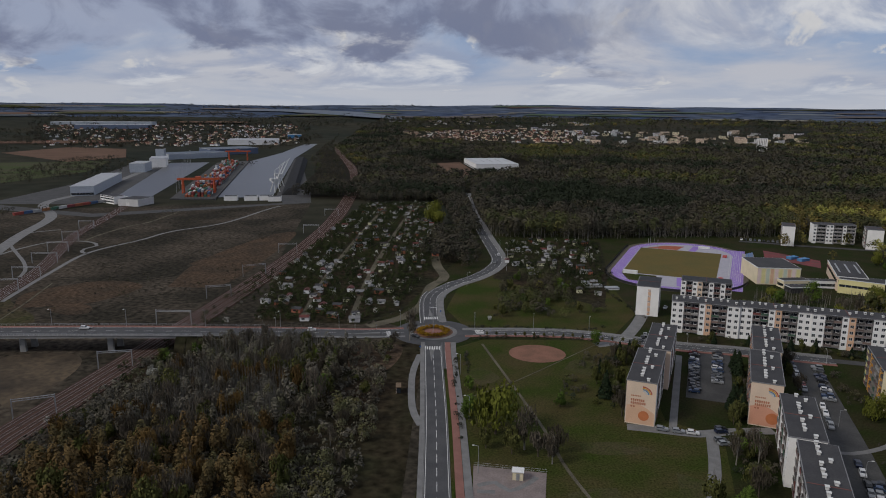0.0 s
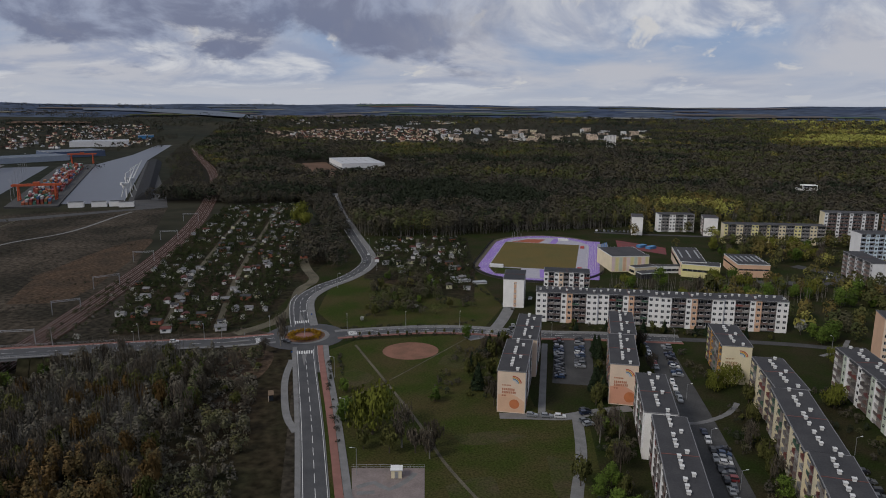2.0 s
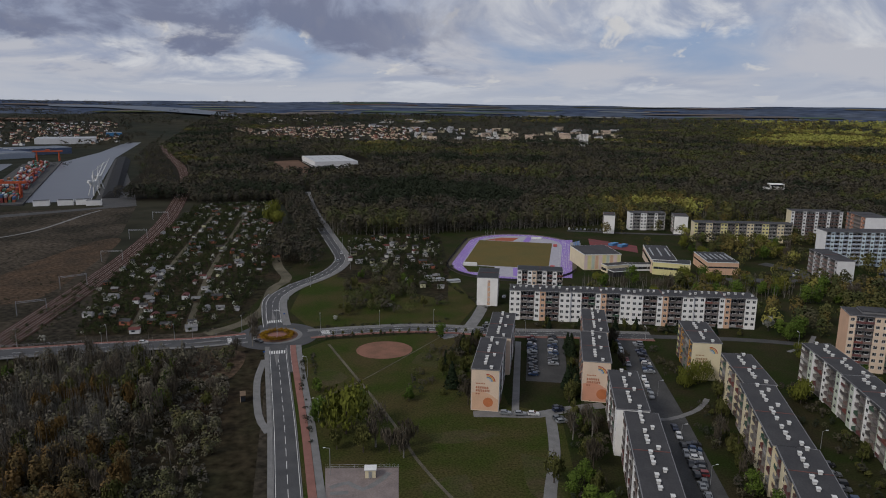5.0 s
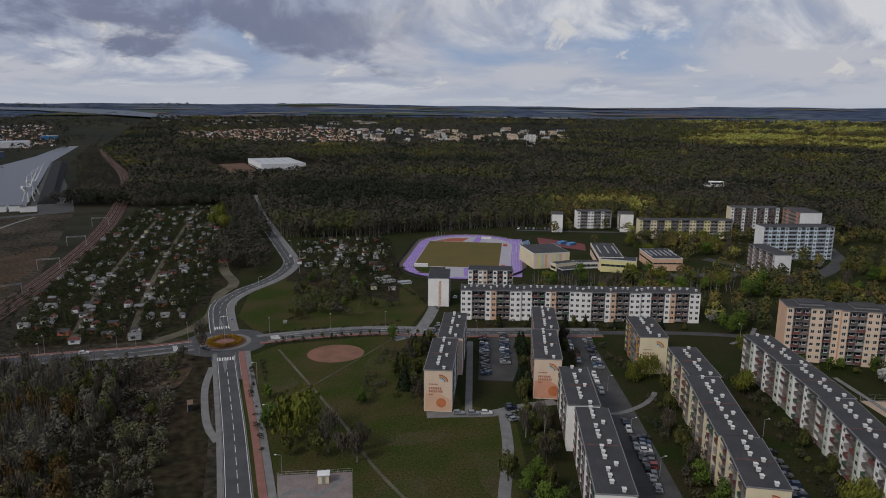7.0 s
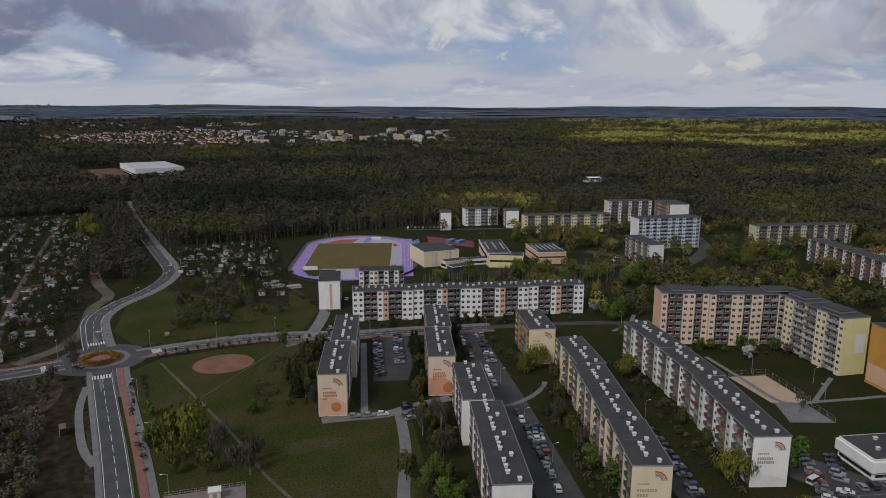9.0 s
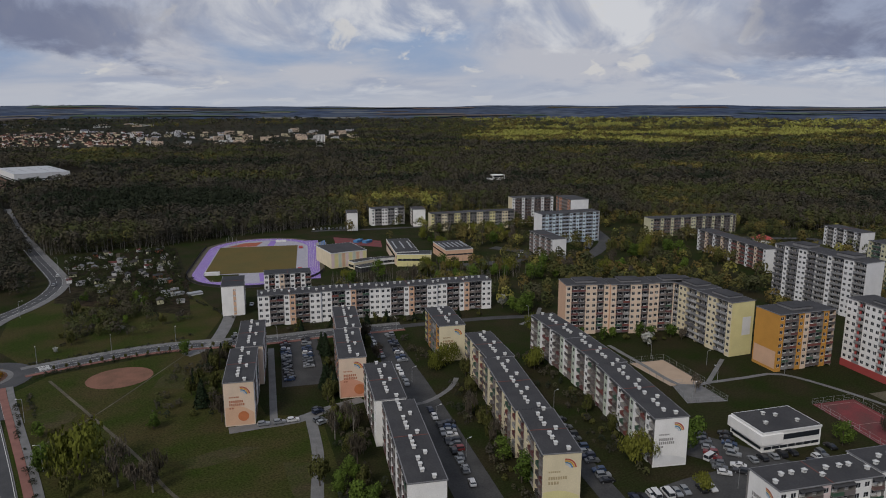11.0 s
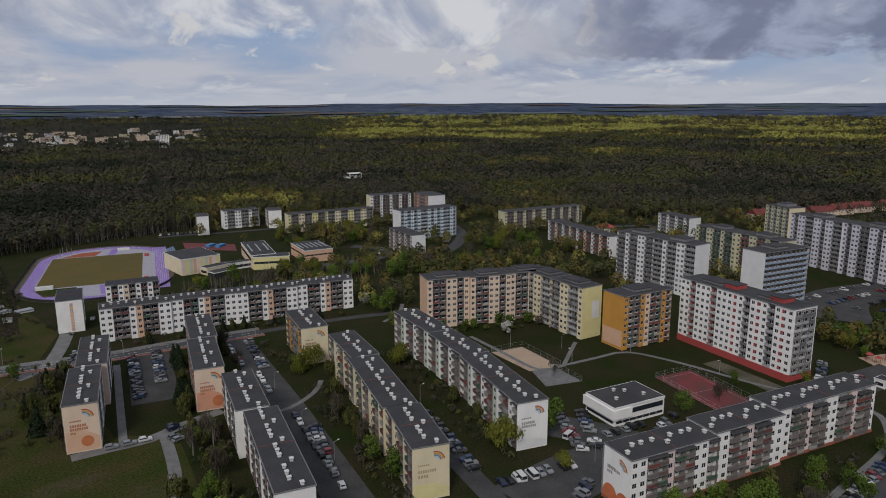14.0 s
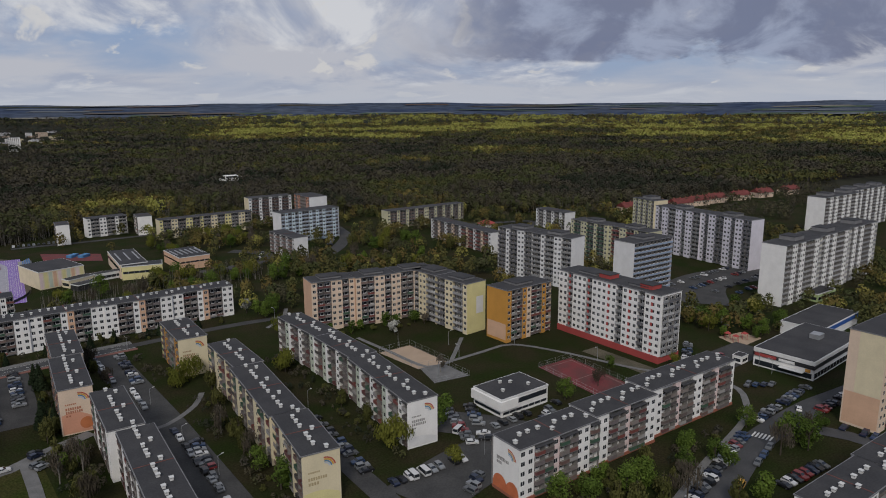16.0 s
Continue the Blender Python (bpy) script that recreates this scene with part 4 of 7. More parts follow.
block("pale green five-storey block at the forest", row_sections((424, 395), (502, 373), (0, 40, 81), (0, 1), 10), 5, "olive", "mint", "wBBwBB", front_only=True, vents=False)
block("long white and peach five-storey block", row_sections((418, 343), (394, 270), (0, 38, 77), (0, 0), 10.5), 5, "pale_grey", "pale_peach", "wBBWBB", front_only=True, vents=False)
block("grey ten-storey block with loggias", row_sections((352, 236), (345, 181), (0, 27, 55), (0, -1), 13), 10, "pale_grey", "grey", "BBwBBww", front_only=True, vents=False, style=GREY, attic=1.5)
block("yellow-green ten-storey block with loggias", row_sections((420, 222), (402, 160), (0, 32, 64), (0, 1), 12), 9, "olive", "cream", "wBBwwBB", front_only=True, vents=False, attic=1.5)
block("white and brick five-storey block", [((514, 305), (504, 272), 12)], 5, "pale_grey", "brick", "wBBwBB", front_only=True, vents=False)
block("light blue ten-storey tower block", [((352, 148), (384, 139), 14)], 10, "lilac", "blue", "BBBBBBBB", front_only=True, vents=False, style=BLUE, attic=1.2, end="pale_grey")
block("lilac eleven-storey block with balconies", row_sections((478, 186), (449, 114), (0, 39, 77), (0, 1), 12), 11, "lilac", None, "wBwwBBw", front_only=True, vents=False, attic=1.6, style=GREY)
block("green and white tower block", [((528, 224), (518, 203), 14)], 10, "olive", "green", "wBwB", front_only=True, vents=False, end="cream", attic=2.0)
block("long white eleven-storey block with stepped roof", row_sections((379, 79), (492, 50), (0, 39, 78, 117), (0, 1.5, 3), 13), 11, "white", None, "BBwwBwwB", front_only=True, vents=False, attic=2.2, style=GREY)
block("white eleven-storey block far off", row_sections((592, 98), (720, 62), (0, 60, 130), (0, 8), 14), 11, "white", "cream", "BBwwBww", front_only=True, vents=False, attic=2.0, style=GREY)
BEIGE_TOWER = block("tall beige tower block with plain end wall", [((247, 21), (284, 11), 11.5)], 11, "pale_peach", "peach", "wwBB", "wwBB", end="pale_peach", vents=False)
block("low block with dark roof near the street", row_sections((162, 19), (212, 5), (0, 30, 52), (0, 0.8), 10.6), 5, "white", "pink", "wwBB", "wwBB", vents=True)


def hall(name, label, p, q, depth, height, wall, roof=None, category="building", stripes=None, band=None, parapet=0.4, group="", skylights=0, door=None):
    """A flat-roofed hall: wall, roof slab, a window band, coloured stripes."""
    take(p, q, depth)
    (x0, y0), (x1, y1) = p, q
    root = thing(name, label, category, at=pose(x0, y0, land(x0, y0), 0, 0, math.degrees(math.atan2(y1 - y0, x1 - x0))), group=group)
    length = math.hypot(x1 - x0, y1 - y0)
    part("wall", Shape(wall).box(0, 0, 0, length, depth, height), root)
    r = Shape(roof or ROOF, TRIM)
    r.box(-0.15, -0.15, height, length + 0.15, depth + 0.15, height + parapet, 1)
    r.box(0.15, 0.15, height + parapet, length - 0.15, depth - 0.15, height + parapet + 0.04, 0)
    part("roof", r, root)
    for k in range(skylights):
        c = (k + 0.5) * length / skylights
        part("skylight", Shape(STEEL).box(c - 0.4, depth * 0.25, height + parapet, c + 0.4, depth * 0.75, height + parapet + 0.45), root)
    if stripes:
        n = max(3, int(length / 2.4))
        for k in range(n):
            m = WALLS[stripes[k % len(stripes)]]
            part("panel", Shape(m).box(k * length / n + 0.15, -0.06, 0.6, (k + 0.8) * length / n, -0.003, height - 0.4), root)
    for z0, z1 in band or ():
        for a, b, c, d in ((0.6, -0.06, length - 0.6, -0.003), (-0.06, 0.6, -0.003, depth - 0.6)):
            part("window_band", Shape(GLASS, FRAME).box(a, b, z0, c, d, z1, 0), root, "dark glazed strip")
        n = max(2, int(length / 3))
        for k in range(n):
            x = 0.6 + k * (length - 1.2) / n
            part("mullion", cached(("mull", round(z1 - z0, 2)), lambda h: Shape(FRAME).box(-0.06, -0.1, 0, 0.06, -0.061, h).mesh("mullion"), z1 - z0), root, at=pose(x, 0, z0))
    if door:
        part("door", Shape(door).box(length * 0.4, -0.08, 0, length * 0.4 + 4, -0.003, 4), root)
    return root


# ---- murals on the end walls ----
def mural(root, section, depth, top, low=None, low_top=4.5, disc=None, lines=((8.3, 4.6), (7.2, 5.0), (6.1, 1.6)), ink=None, at_far=False):
    """Paint on the gable: a coloured field, a disc, the rainbow and bars in place of the address."""
    sec = [c for c in root.children if c.name.startswith("section")][section]
    ink = ink or mat("mural_brown", (0.42, 0.17, 0.10), 0.9, 0.1)
    t = Matrix.Translation((0, depth, 0)) @ pose(0, 0, 0, 0, 0, -90)  # local x runs along the gable, y into the wall

    def add(name, shape, label=""):
        return part(name, shape, sec, label, at=t)

    if low:
        pts = [(0.3, 0.4), (depth - 0.3, 0.4), (depth - 0.3, low_top * 0.75)]
        for k in range(9):
            u = 1 - k / 8
            pts.append((0.3 + u * (depth - 0.6), low_top * (0.75 + 0.25 * math.sin(u * 3.14)) + (1 - u) * low_top * 0.35))
        s = Shape(WALLS[low])
        s.poly([(x, -0.015, z) for x, z in pts])
        add("mural_field", s, "painted colour field")
    if disc:
        x, z, r = disc
        s = Shape(mat("mural_orange", (0.50, 0.17, 0.07), 0.9, 0.1))
        s.poly([(x + r * math.cos(i * 0.2618), -0.03, z + r * math.sin(i * 0.2618)) for i in range(24)])
        add("mural_disc", s, "painted orange disc")
    for k, c in enumerate(((0.40, 0.09, 0.06), (0.55, 0.30, 0.05), (0.10, 0.22, 0.36), (0.45, 0.50, 0.55))):
        r0, r1 = 3.0 - k * 0.5, 3.0 - k * 0.5 - 0.4
        s = Shape(mat("mural_arc_%d" % k, c, 0.9, 0.1))
        for i in range(8):
            a, b = math.radians(8 + i * 11), math.radians(8 + (i + 1) * 11)
            P = lambda r, w: (depth - 4.2 + r * math.cos(w), -0.03, top - 4.3 + r * math.sin(w))
            s.poly([P(r0, a), P(r1, a), P(r1, b), P(r0, b)])
        add("mural_arc", s, "painted rainbow stripe")
    for k, (z, w) in enumerate(lines):
        n = max(2, int(w / 0.62))
        s = Shape(ink)
        for i in range(n):
            s.box(1.6 + i * w / n, -0.035, z, 1.6 + (i + 0.72) * w / n, -0.015, z + (0.85 if k < 2 else 0.55))
        tagged(add("painted_bar", s, "unreadable painted lettering"), kind="stuff")
    s = Shape(ink)
    for i in range(6):
        s.box(1.6 + i * 0.55, -0.035, 10.0, 1.6 + i * 0.55 + 0.4, -0.015, 10.45)
    tagged(add("painted_bar", s, "unreadable painted lettering"), kind="stuff")


mural(A_BLOCK, 0, 9.7, 15.2, "peach", 6.0, (6.0, 3.4, 1.75))
mural(B_BLOCK, 0, 9.9, 15.2, "salmon", 6.2, (7.3, 3.2, 2.0))
GREYINK = mat("mural_grey", (0.30, 0.29, 0.28), 0.9, 0.1)
mural(D_BLOCK, 0, 11, 15.2, "cream", 6.0, None, ink=mat("mural_umber", (0.36, 0.24, 0.14), 0.9, 0.1))
mural(J_BLOCK, 0, 10.4, 15.2, "yellow", 4.0, None, lines=((8.0, 5.2), (6.6, 3.0)), ink=mat("mural_umber2", (0.42, 0.34, 0.20), 0.9, 0.1))
mural(K_BLOCK, 0, 10.6, 15.2, "pale_grey", 3.0, None, ink=GREYINK)
mural(S_BLOCK, 0, 10.6, 15.2, None, 0, None, lines=((9.4, 5.0), (8.2, 2.2)), ink=GREYINK)
# two orange half discs low on the pink block's gable
_sec = [c for c in S_BLOCK.children if c.name.startswith("section")][0]
for cx, r in ((2.9, 2.9), (8.0, 2.6)):
    s = Shape(mat("mural_vermilion", (0.55, 0.16, 0.07), 0.9, 0.1))
    s.poly([(cx + r * math.cos(i * 0.1963), -0.02, 2.0 + r * 1.1 * math.sin(i * 0.1963)) for i in range(17)] + [(cx - r, -0.02, 0.3), (cx + r, -0.02, 0.3)])
    part("mural_disc", s, _sec, "painted orange half disc", at=Matrix.Translation((0, 10.6, 0)) @ pose(0, 0, 0, 0, 0, -90))
# tan stripe on the narrow block, pale panel on the beige tower
_sec = [c for c in E_BLOCK.children if c.name.startswith("section")][0]
part("wall_stripe", Shape(WALLS["peach"]).box(5.6, -0.03, 0.5, 7.0, -0.002, 14), _sec, "tan painted stripe", at=Matrix.Translation((0, 11, 0)) @ pose(0, 0, 0, 0, 0, -90))
for x in (6.0, 6.7):
    for f in range(5):
        part("window", cached(("w", 0.55, 0.8), window_mesh, 0.55, 0.8), _sec, at=Matrix.Translation((0, 11, 0)) @ pose(0, 0, 0, 0, 0, -90) @ pose(x, -0.05, 1.6 + f * 2.8))
# wide balconies on the white tower's gable, red roof houses
_sec = [c for c in R_BLOCK.children if c.name.startswith("section")][0]
RL = math.hypot(15, 54)
for f in range(9):
    for y in (2.6, 6.4, 10.2):
        part("balcony", cached(("Bend",), balcony_mesh, 3.2, 0.3, PARAPET_GREY), _sec, at=Matrix.Translation((RL + 0.02, 0, 0)) @ pose(0, 0, 0, 0, 0, 90) @ pose(y, -0.32, 2.9 + f * 2.8))
for x in (24.0, 46.0):
    part("roof_house", Shape(WALLS["red"], ROOF).box(x - 3, 3.2, 28.7, x + 3, 9.2, 30.5, 0).box(x - 3.2, 3, 30.5, x + 3.2, 9.4, 30.7, 1), _sec, "red rendered lift house")
for f in range(9):
    for k in range(5):
        part("red_panel", cached("red_panel", lambda: Shape(WALLS["red"]).box(-0.5, -0.04, 0, 0.5, -0.003, 1.4).mesh("red_panel")), _sec, at=pose(6.8 + k * 11.2, 0, 3.8 + f * 2.8))
# ochre and yellow gables
for blk, colour, w in ((N_BLOCK, "pale_grey", 4.5),):
    _sec = [c for c in blk.children if c.name.startswith("section")][-1]
    part("wall_panel", Shape(WALLS[colour]).box(6.0, -0.03, 9, 6 + w, -0.002, 17), _sec, "pale painted panel", at=Matrix.Translation((21.3, 0, 0)) @ pose(0, 0, 0, 0, 0, 90))
_sec = [c for c in O_BLOCK.children if c.name.startswith("section")][0]
part("wall_panel", Shape(WALLS["peach"]).box(0.5, -0.03, 1.2, 12.5, -0.002, 8.4), _sec, "peach painted lower wall", at=Matrix.Translation((0, 13, 0)) @ pose(0, 0, 0, 0, 0, -90))

_sec = [c for c in BEIGE_TOWER.children if c.name.startswith("section")][0]
part("wall_panel", Shape(WALLS["peach"]).box(0.4, -0.03, 0.8, 11.1, -0.002, 11.5), _sec, "peach painted lower wall", at=Matrix.Translation((0, 11.5, 0)) @ pose(0, 0, 0, 0, 0, -90))
part("wall_panel", Shape(WALLS["cream"]).box(3.2, -0.05, 11.6, 11.1, -0.032, 32), _sec, "pale painted upper wall", at=Matrix.Translation((0, 11.5, 0)) @ pose(0, 0, 0, 0, 0, -90))

# ---- stadium ----
stadium = thing("stadium", "purple running track round a brown grass pitch", "stadium", at=pose(128, 474, 0, 0, 0, 70.7), kind="structure")


def stadium_ring(r, straight, n=24):
    pts = []
    for i in range(n + 1):
        a = -math.pi / 2 + math.pi * i / n
        pts.append((straight / 2 + r * math.cos(a), r * math.sin(a)))
    for i in range(n + 1):
        a = math.pi / 2 + math.pi * i / n
        pts.append((-straight / 2 + r * math.cos(a), r * math.sin(a)))
    return pts

PALE = mat("pale_tartan", (0.34, 0.33, 0.37), 0.9, 0.08)
part("apron", Shape(mat("stadium_apron", (0.10, 0.085, 0.06), 0.95, 0.2)).poly([(x, y, 0.06) for x, y in stadium_ring(43.5, 73)]), stadium, "brown earth verge")
part("track", Shape(PURPLE).poly([(x, y, 0.09) for x, y in stadium_ring(39.5, 73)]), stadium, "purple running track")
part("track", Shape(PURPLE).poly([(-64, -40.5, 0.10), (62, -40.5, 0.10), (62, -29.5, 0.10), (-64, -29.5, 0.10)]), stadium, "purple sprint straight")
part("infield", Shape(PALE).poly([(x, y, 0.12) for x, y in stadium_ring(32.7, 73)]), stadium, "pale grey infield")
part("infield", Shape(GRASS).poly([(-62, 33 - 8, .13), (-44, 32, .13), (-44, 10, .13), (-62, 10, .13)]), stadium)
part("pitch", Shape(PITCH).poly([(-42, -25, 0.14), (45, -25, 0.14), (45, 32, 0.14), (-42, 32, 0.14)]), stadium, "brown worn grass pitch")
part("sector", Shape(mat("red_tartan", (0.30, 0.085, 0.045), 0.9, 0.1)).poly([(46, 28, 0.14), (60, 16, 0.14), (62, 2, 0.14), (46, 6, 0.14)]), stadium, "red landing sector")
part("runup", Shape(PURPLE).poly([(46, -2, 0.15), (66, -4, 0.15), (66, -9, 0.15), (46, -7, 0.15)]), stadium)
part("runup", Shape(PURPLE).poly([(-66, -4, 0.15), (-44, -2, 0.15), (-44, -9, 0.15), (-66, -11, 0.15)]), stadium)
part("sprint_gap", Shape(PALE).poly([(-40, -29.2, 0.155), (44, -29.2, 0.155), (44, -30.2, 0.155), (-40, -30.2, 0.155)]), stadium)
for k in range(6):
    r = 33.6 + k * 1.05
    lane = Shape(PAINT)
    o, i = stadium_ring(r + 0.04, 73, 20), stadium_ring(r - 0.04, 73, 20)
    for j in range(len(o)):
        q = (j + 1) % len(o)
        lane.poly([(*i[j], 0.16), (*o[j], 0.16), (*o[q], 0.16), (*i[q], 0.16)])
    part("lane_line", lane, stadium, "white lane line")
for k in range(8):
    y = -40.2 + k * 1.25
    part("lane_line", Shape(PAINT).poly([(-64, y - 0.04, 0.165), (62, y - 0.04, 0.165), (62, y + 0.04, 0.165), (-64, y + 0.04, 0.165)]), stadium)
fence = Shape(DARK)
ring_pts = stadium_ring(43.0, 73, 28)
for (x0, y0), (x1, y1) in zip(ring_pts[26:], ring_pts[27:]):
    fence.poly([(x0, y0, 0), (x1, y1, 0), (x1, y1, 1.6), (x0, y0, 1.6)])
part("fence", fence, stadium, "dark mesh fence")
for x, y in ((44, 20), (47, 23), (50, 26), (45, 27)):
    part("net_post", Shape(STEEL).tube((x, y, 0), (x, y, 7.5), 0.12), stadium)
for x, y in ((-38, -27.5), (35, -27.5)):
    part("mat_block", Shape(WALLS["red"]).box(x - 3, y - 1.4, 0.12, x + 3, y + 1.4, 1.0), stadium, "red landing mat")
part("dugout", Shape(TRIM).box(-45, 22, 0.12, -43, 31, 2.2), stadium, "white players' shelter")
part("dugout", Shape(TRIM).box(60, -16, 0.12, 62, -8, 1.6), stadium, "white players' shelter")
stand = thing("grandstand", "small stand with rows of blue seats", "grandstand", at=pose(178, 489, 0, 0, 0, 70.7))
part("base", Shape(CONCRETE).box(-20, -4.5, 0, 20, 3.5, 0.5), stand)
for k in range(4):
    part("step", Shape(CONCRETE).box(-3, -3.6 + k * 1.2, 0.5, 17, -2.4 + k * 1.2, 0.7 + k * 0.0 + 0.45 * (4 - k)), stand)
    for j in range(12):
        part("seat", cached("seat", lambda: Shape(mat("blue_seat", (0.05, 0.16, 0.38), 0.6)).box(-0.6, -0.3, 0, 0.6, 0.3, 0.35).mesh("seat")), stand, at=pose(-2 + j * 1.6, -3.0 + k * 1.2, 0.7 + 0.45 * (4 - k)))

# ---- school, pavilion, shop and other low buildings ----
hall("school_gym", "school gym with pastel vertical stripes and dark roof", (160, 420.5), (185, 420), 30, 10, WALLS["cream"], stripes=("pink", "yellow", "mint", "peach"))
hall("school_wing", "low cream school wing with windows", (172, 411), (188, 414), 7, 4.5, WALLS["cream"], band=((1.2, 2.8),))
hall("school_wing", "low linking school corridor with windows", (188, 415), (214, 413), 6, 4, WALLS["pale_grey"], band=((1.2, 2.8),))
hall("school_wing", "cream school wing with skylights on the roof", (201, 409), (216, 404), 48, 8.5, WALLS["pale_peach"], band=((4.6, 6.6),), skylights=3)
hall("school_wing", "yellow school wing with black roof", (200, 405), (220, 394), 12, 8, WALLS["yellow"], ROOF_BLACK, band=((3.8, 5.2),))
hall("kindergarten", "peach low building with black roof and skylights", (235, 400), (254, 395.5), 32, 8, WALLS["peach"], ROOF_BLACK, skylights=6, band=((4.4, 5.4),))
hall("entrance_canopy", "dark flat canopy before the school", (172, 400), (184, 402), 7, 3.2, DARK)
patch("school_court", [(194, 500), (202, 525), (229, 492), (219, 468)], 0.1, COURT, "dark red school court")
for x, y in ((212, 497), (217, 491)):
    thing("sports_mat", "blue covered sports equipment on the court", "equipment", at=pose(x, y, 0.1, 0, 0, 30), shape=Shape(mat("blue_cover", (0.08, 0.22, 0.42), 0.7)).box(-4, -2, 0, 4, 2, 1.8))
pav = hall("pavilion", "white two-storey pavilion with dark flat roof", (183.5, 121.5), (204.5, 116), 14.5, 6.0, WALLS["white"], band=((0.9, 1.8),), parapet=0.7)
part("window_band", Shape(GLASS).box(7, -0.10, 3.6, 21, -0.004, 5.3), pav, "dark upper glazed strip")
part("overhang", Shape(WALLS["white"]).box(-0.9, -0.7, 2.7, 7.0, 15, 6.0), pav)
for x, y in ((5, 5), (12, 9), (16, 4), (9, 11)):
    part("roof_vent", cached("vent", vent_mesh), pav, at=pose(x, y, 6.74))
shop = hall("supermarket", "white shop building with dark parapet and red sign", (282, 46), (328, 37), 23, 6, WALLS["white"], parapet=1.6, band=((0.6, 2.6),))
part("fascia", Shape(DARK).box(-0.3, -0.3, 4.4, 46.5, 23.3, 5.9), shop, "dark fascia band")
part("sign", Shape(WALLS["red"]).box(-0.5, 14, 4.5, -0.31, 22.5, 5.7), shop, "plain red shop sign")
part("sign", Shape(TRIM).box(-0.5, 7, 4.5, -0.31, 13, 5.6), shop, "plain white shop sign")
part("canopy", Shape(TRIM).box(-3.0, 3, 2.9, -0.31, 12, 3.1), shop, "pale entrance canopy")
part("poster", Shape(WALLS["ochre"]).box(-0.36, 1, 3.0, -0.31, 3, 4.2), shop, "yellow advertising panel")
part("roof_house", Shape(STEEL).box(27, 9, 7.6, 32, 13, 9.6), shop, "grey roof plant box")
blue_shop = hall("shop_annex", "low building with a blue fascia and dark roof", (332, 52), (372, 44), 18, 5.5, WALLS["pale_grey"])
part("fascia", Shape(WALLS["navy"]).box(-0.2, -0.3, 3.6, 40.5, -0.16, 5.4), blue_shop, "blue fascia band")
hall("entrance_pavilion", "small yellow-green pavilion with flat roof", (400, 66), (420, 61), 8, 4, WALLS["green"], band=((1, 2.6),))
kiosk = hall("kiosk", "small white kiosk with a flat roof", (283, 72), (288, 71), 4, 3, WALLS["white"], band=((1, 2.2),))
for k, (x, y) in enumerate(((636, 272), (662, 256), (690, 243), (720, 236), (750, 228), (788, 214), (826, 200), (870, 182))):
    h = thing("terraced_house", "terraced houses with red tiled gable roofs", "house", at=pose(x, y, 0, 0, 0, -24), group="red roofed houses")
    part("wall", Shape(WALLS["pale_peach"]).box(-12, -6, 0, 12, 6, 6), h)
    rf = Shape(mat("red_tiles", (0.17, 0.042, 0.036), 0.8, 0.2, 0.3, 3.0))
    rf.poly([(-12.5, -6.8, 5.7), (12.5, -6.8, 5.7), (12.5, 0, 10), (-12.5, 0, 10)]).poly([(12.5, 6.8, 5.7), (-12.5, 6.8, 5.7), (-12.5, 0, 10), (12.5, 0, 10)]).poly([(-12.4, -6.8, 5.7), (-12.4, 0, 10), (-12.4, 6.8, 5.7)]).poly([(12.4, -6.8, 5.7), (12.4, 6.8, 5.7), (12.4, 0, 10)])
    part("roof", rf, h)
    for j in range(6):
        part("window", cached(("w", 1.5, 1.4), window_mesh, 1.5, 1.4), h, at=pose(-10 + j * 4, -6.03, 3.4))
    for j in range(3):
        part("chimney", cached("chim", lambda: Shape(WALLS["brick"]).box(-0.4, -0.4, 0, 0.4, 0.4, 1.6).mesh("chimney")), h, at=pose(-8 + j * 8, 0.6, 9.3))
round_kiosk = thing("pavilion", "small round pavilion with a red conical roof", "pavilion", at=pose(481, 334, 0))
part("wall", Shape(WALLS["white"]).tube((0, 0, 0), (0, 0, 4), 6.5, sides=12), round_kiosk)
part("roof", Shape(WALLS["red"]).tube((0, 0, 4), (0, 0, 7), 8.0, 0.5, sides=12), round_kiosk)
mansion = hall("mansion", "white terraced villa at the edge of the forest", (526, 779), (552, 770), 16, 9, WALLS["white"], band=((1.5, 3.2), (5.0, 6.8)))
part("upper_floor", Shape(WALLS["white"], GLASS).box(5, 3, 9.4, 22, 14, 13, 0).box(6, 2.9, 10.2, 21, 2.996, 12.2, 1), mansion)
hall("villa_wing", "pale villa wing at the edge of the forest", (470, 780), (500, 770), 14, 7, WALLS["pale_grey"], band=((1.2, 2.8), (4.2, 5.8)))
hall("warehouse", "large pale grey distribution warehouse", (-31, 1158), (40, 1172), 135, 10, WALLS["pale_grey"], mat("pale_sheet_roof", (0.42, 0.43, 0.44), 0.6, 0.06), skylights=5, band=((1, 2.5),))
shelter = thing("utility_kiosk", "small white kiosk on the paved square", "kiosk", at=pose(8.5, 182.8, 0.1, 0, 0, -5))
part("body", Shape(WALLS["cream"]).box(-1.5, -1.2, 0, 1.5, 1.2, 2.5), shelter)
part("roof", Shape(TRIM).box(-1.75, -1.45, 2.5, 1.75, 1.45, 2.75), shelter)
part("door", Shape(STEEL).box(-0.5, -1.25, 0.05, 0.5, -1.203, 2.1), shelter)
stop = thing("bus_shelter", "brown bus shelter beside the bus bay", "bus shelter", at=pose(-34.2, 241, 0.2, 0, 0, 98))
part("roof", Shape(mat("brown_wood", (0.16, 0.11, 0.07), 0.8, 0.2)).box(-2.2, -1, 2.4, 2.2, 1, 2.6), stop)
part("back_wall", Shape(WALLS["pale_peach"]).box(-2, 0.85, 0, 2, 0.95, 2.4), stop)
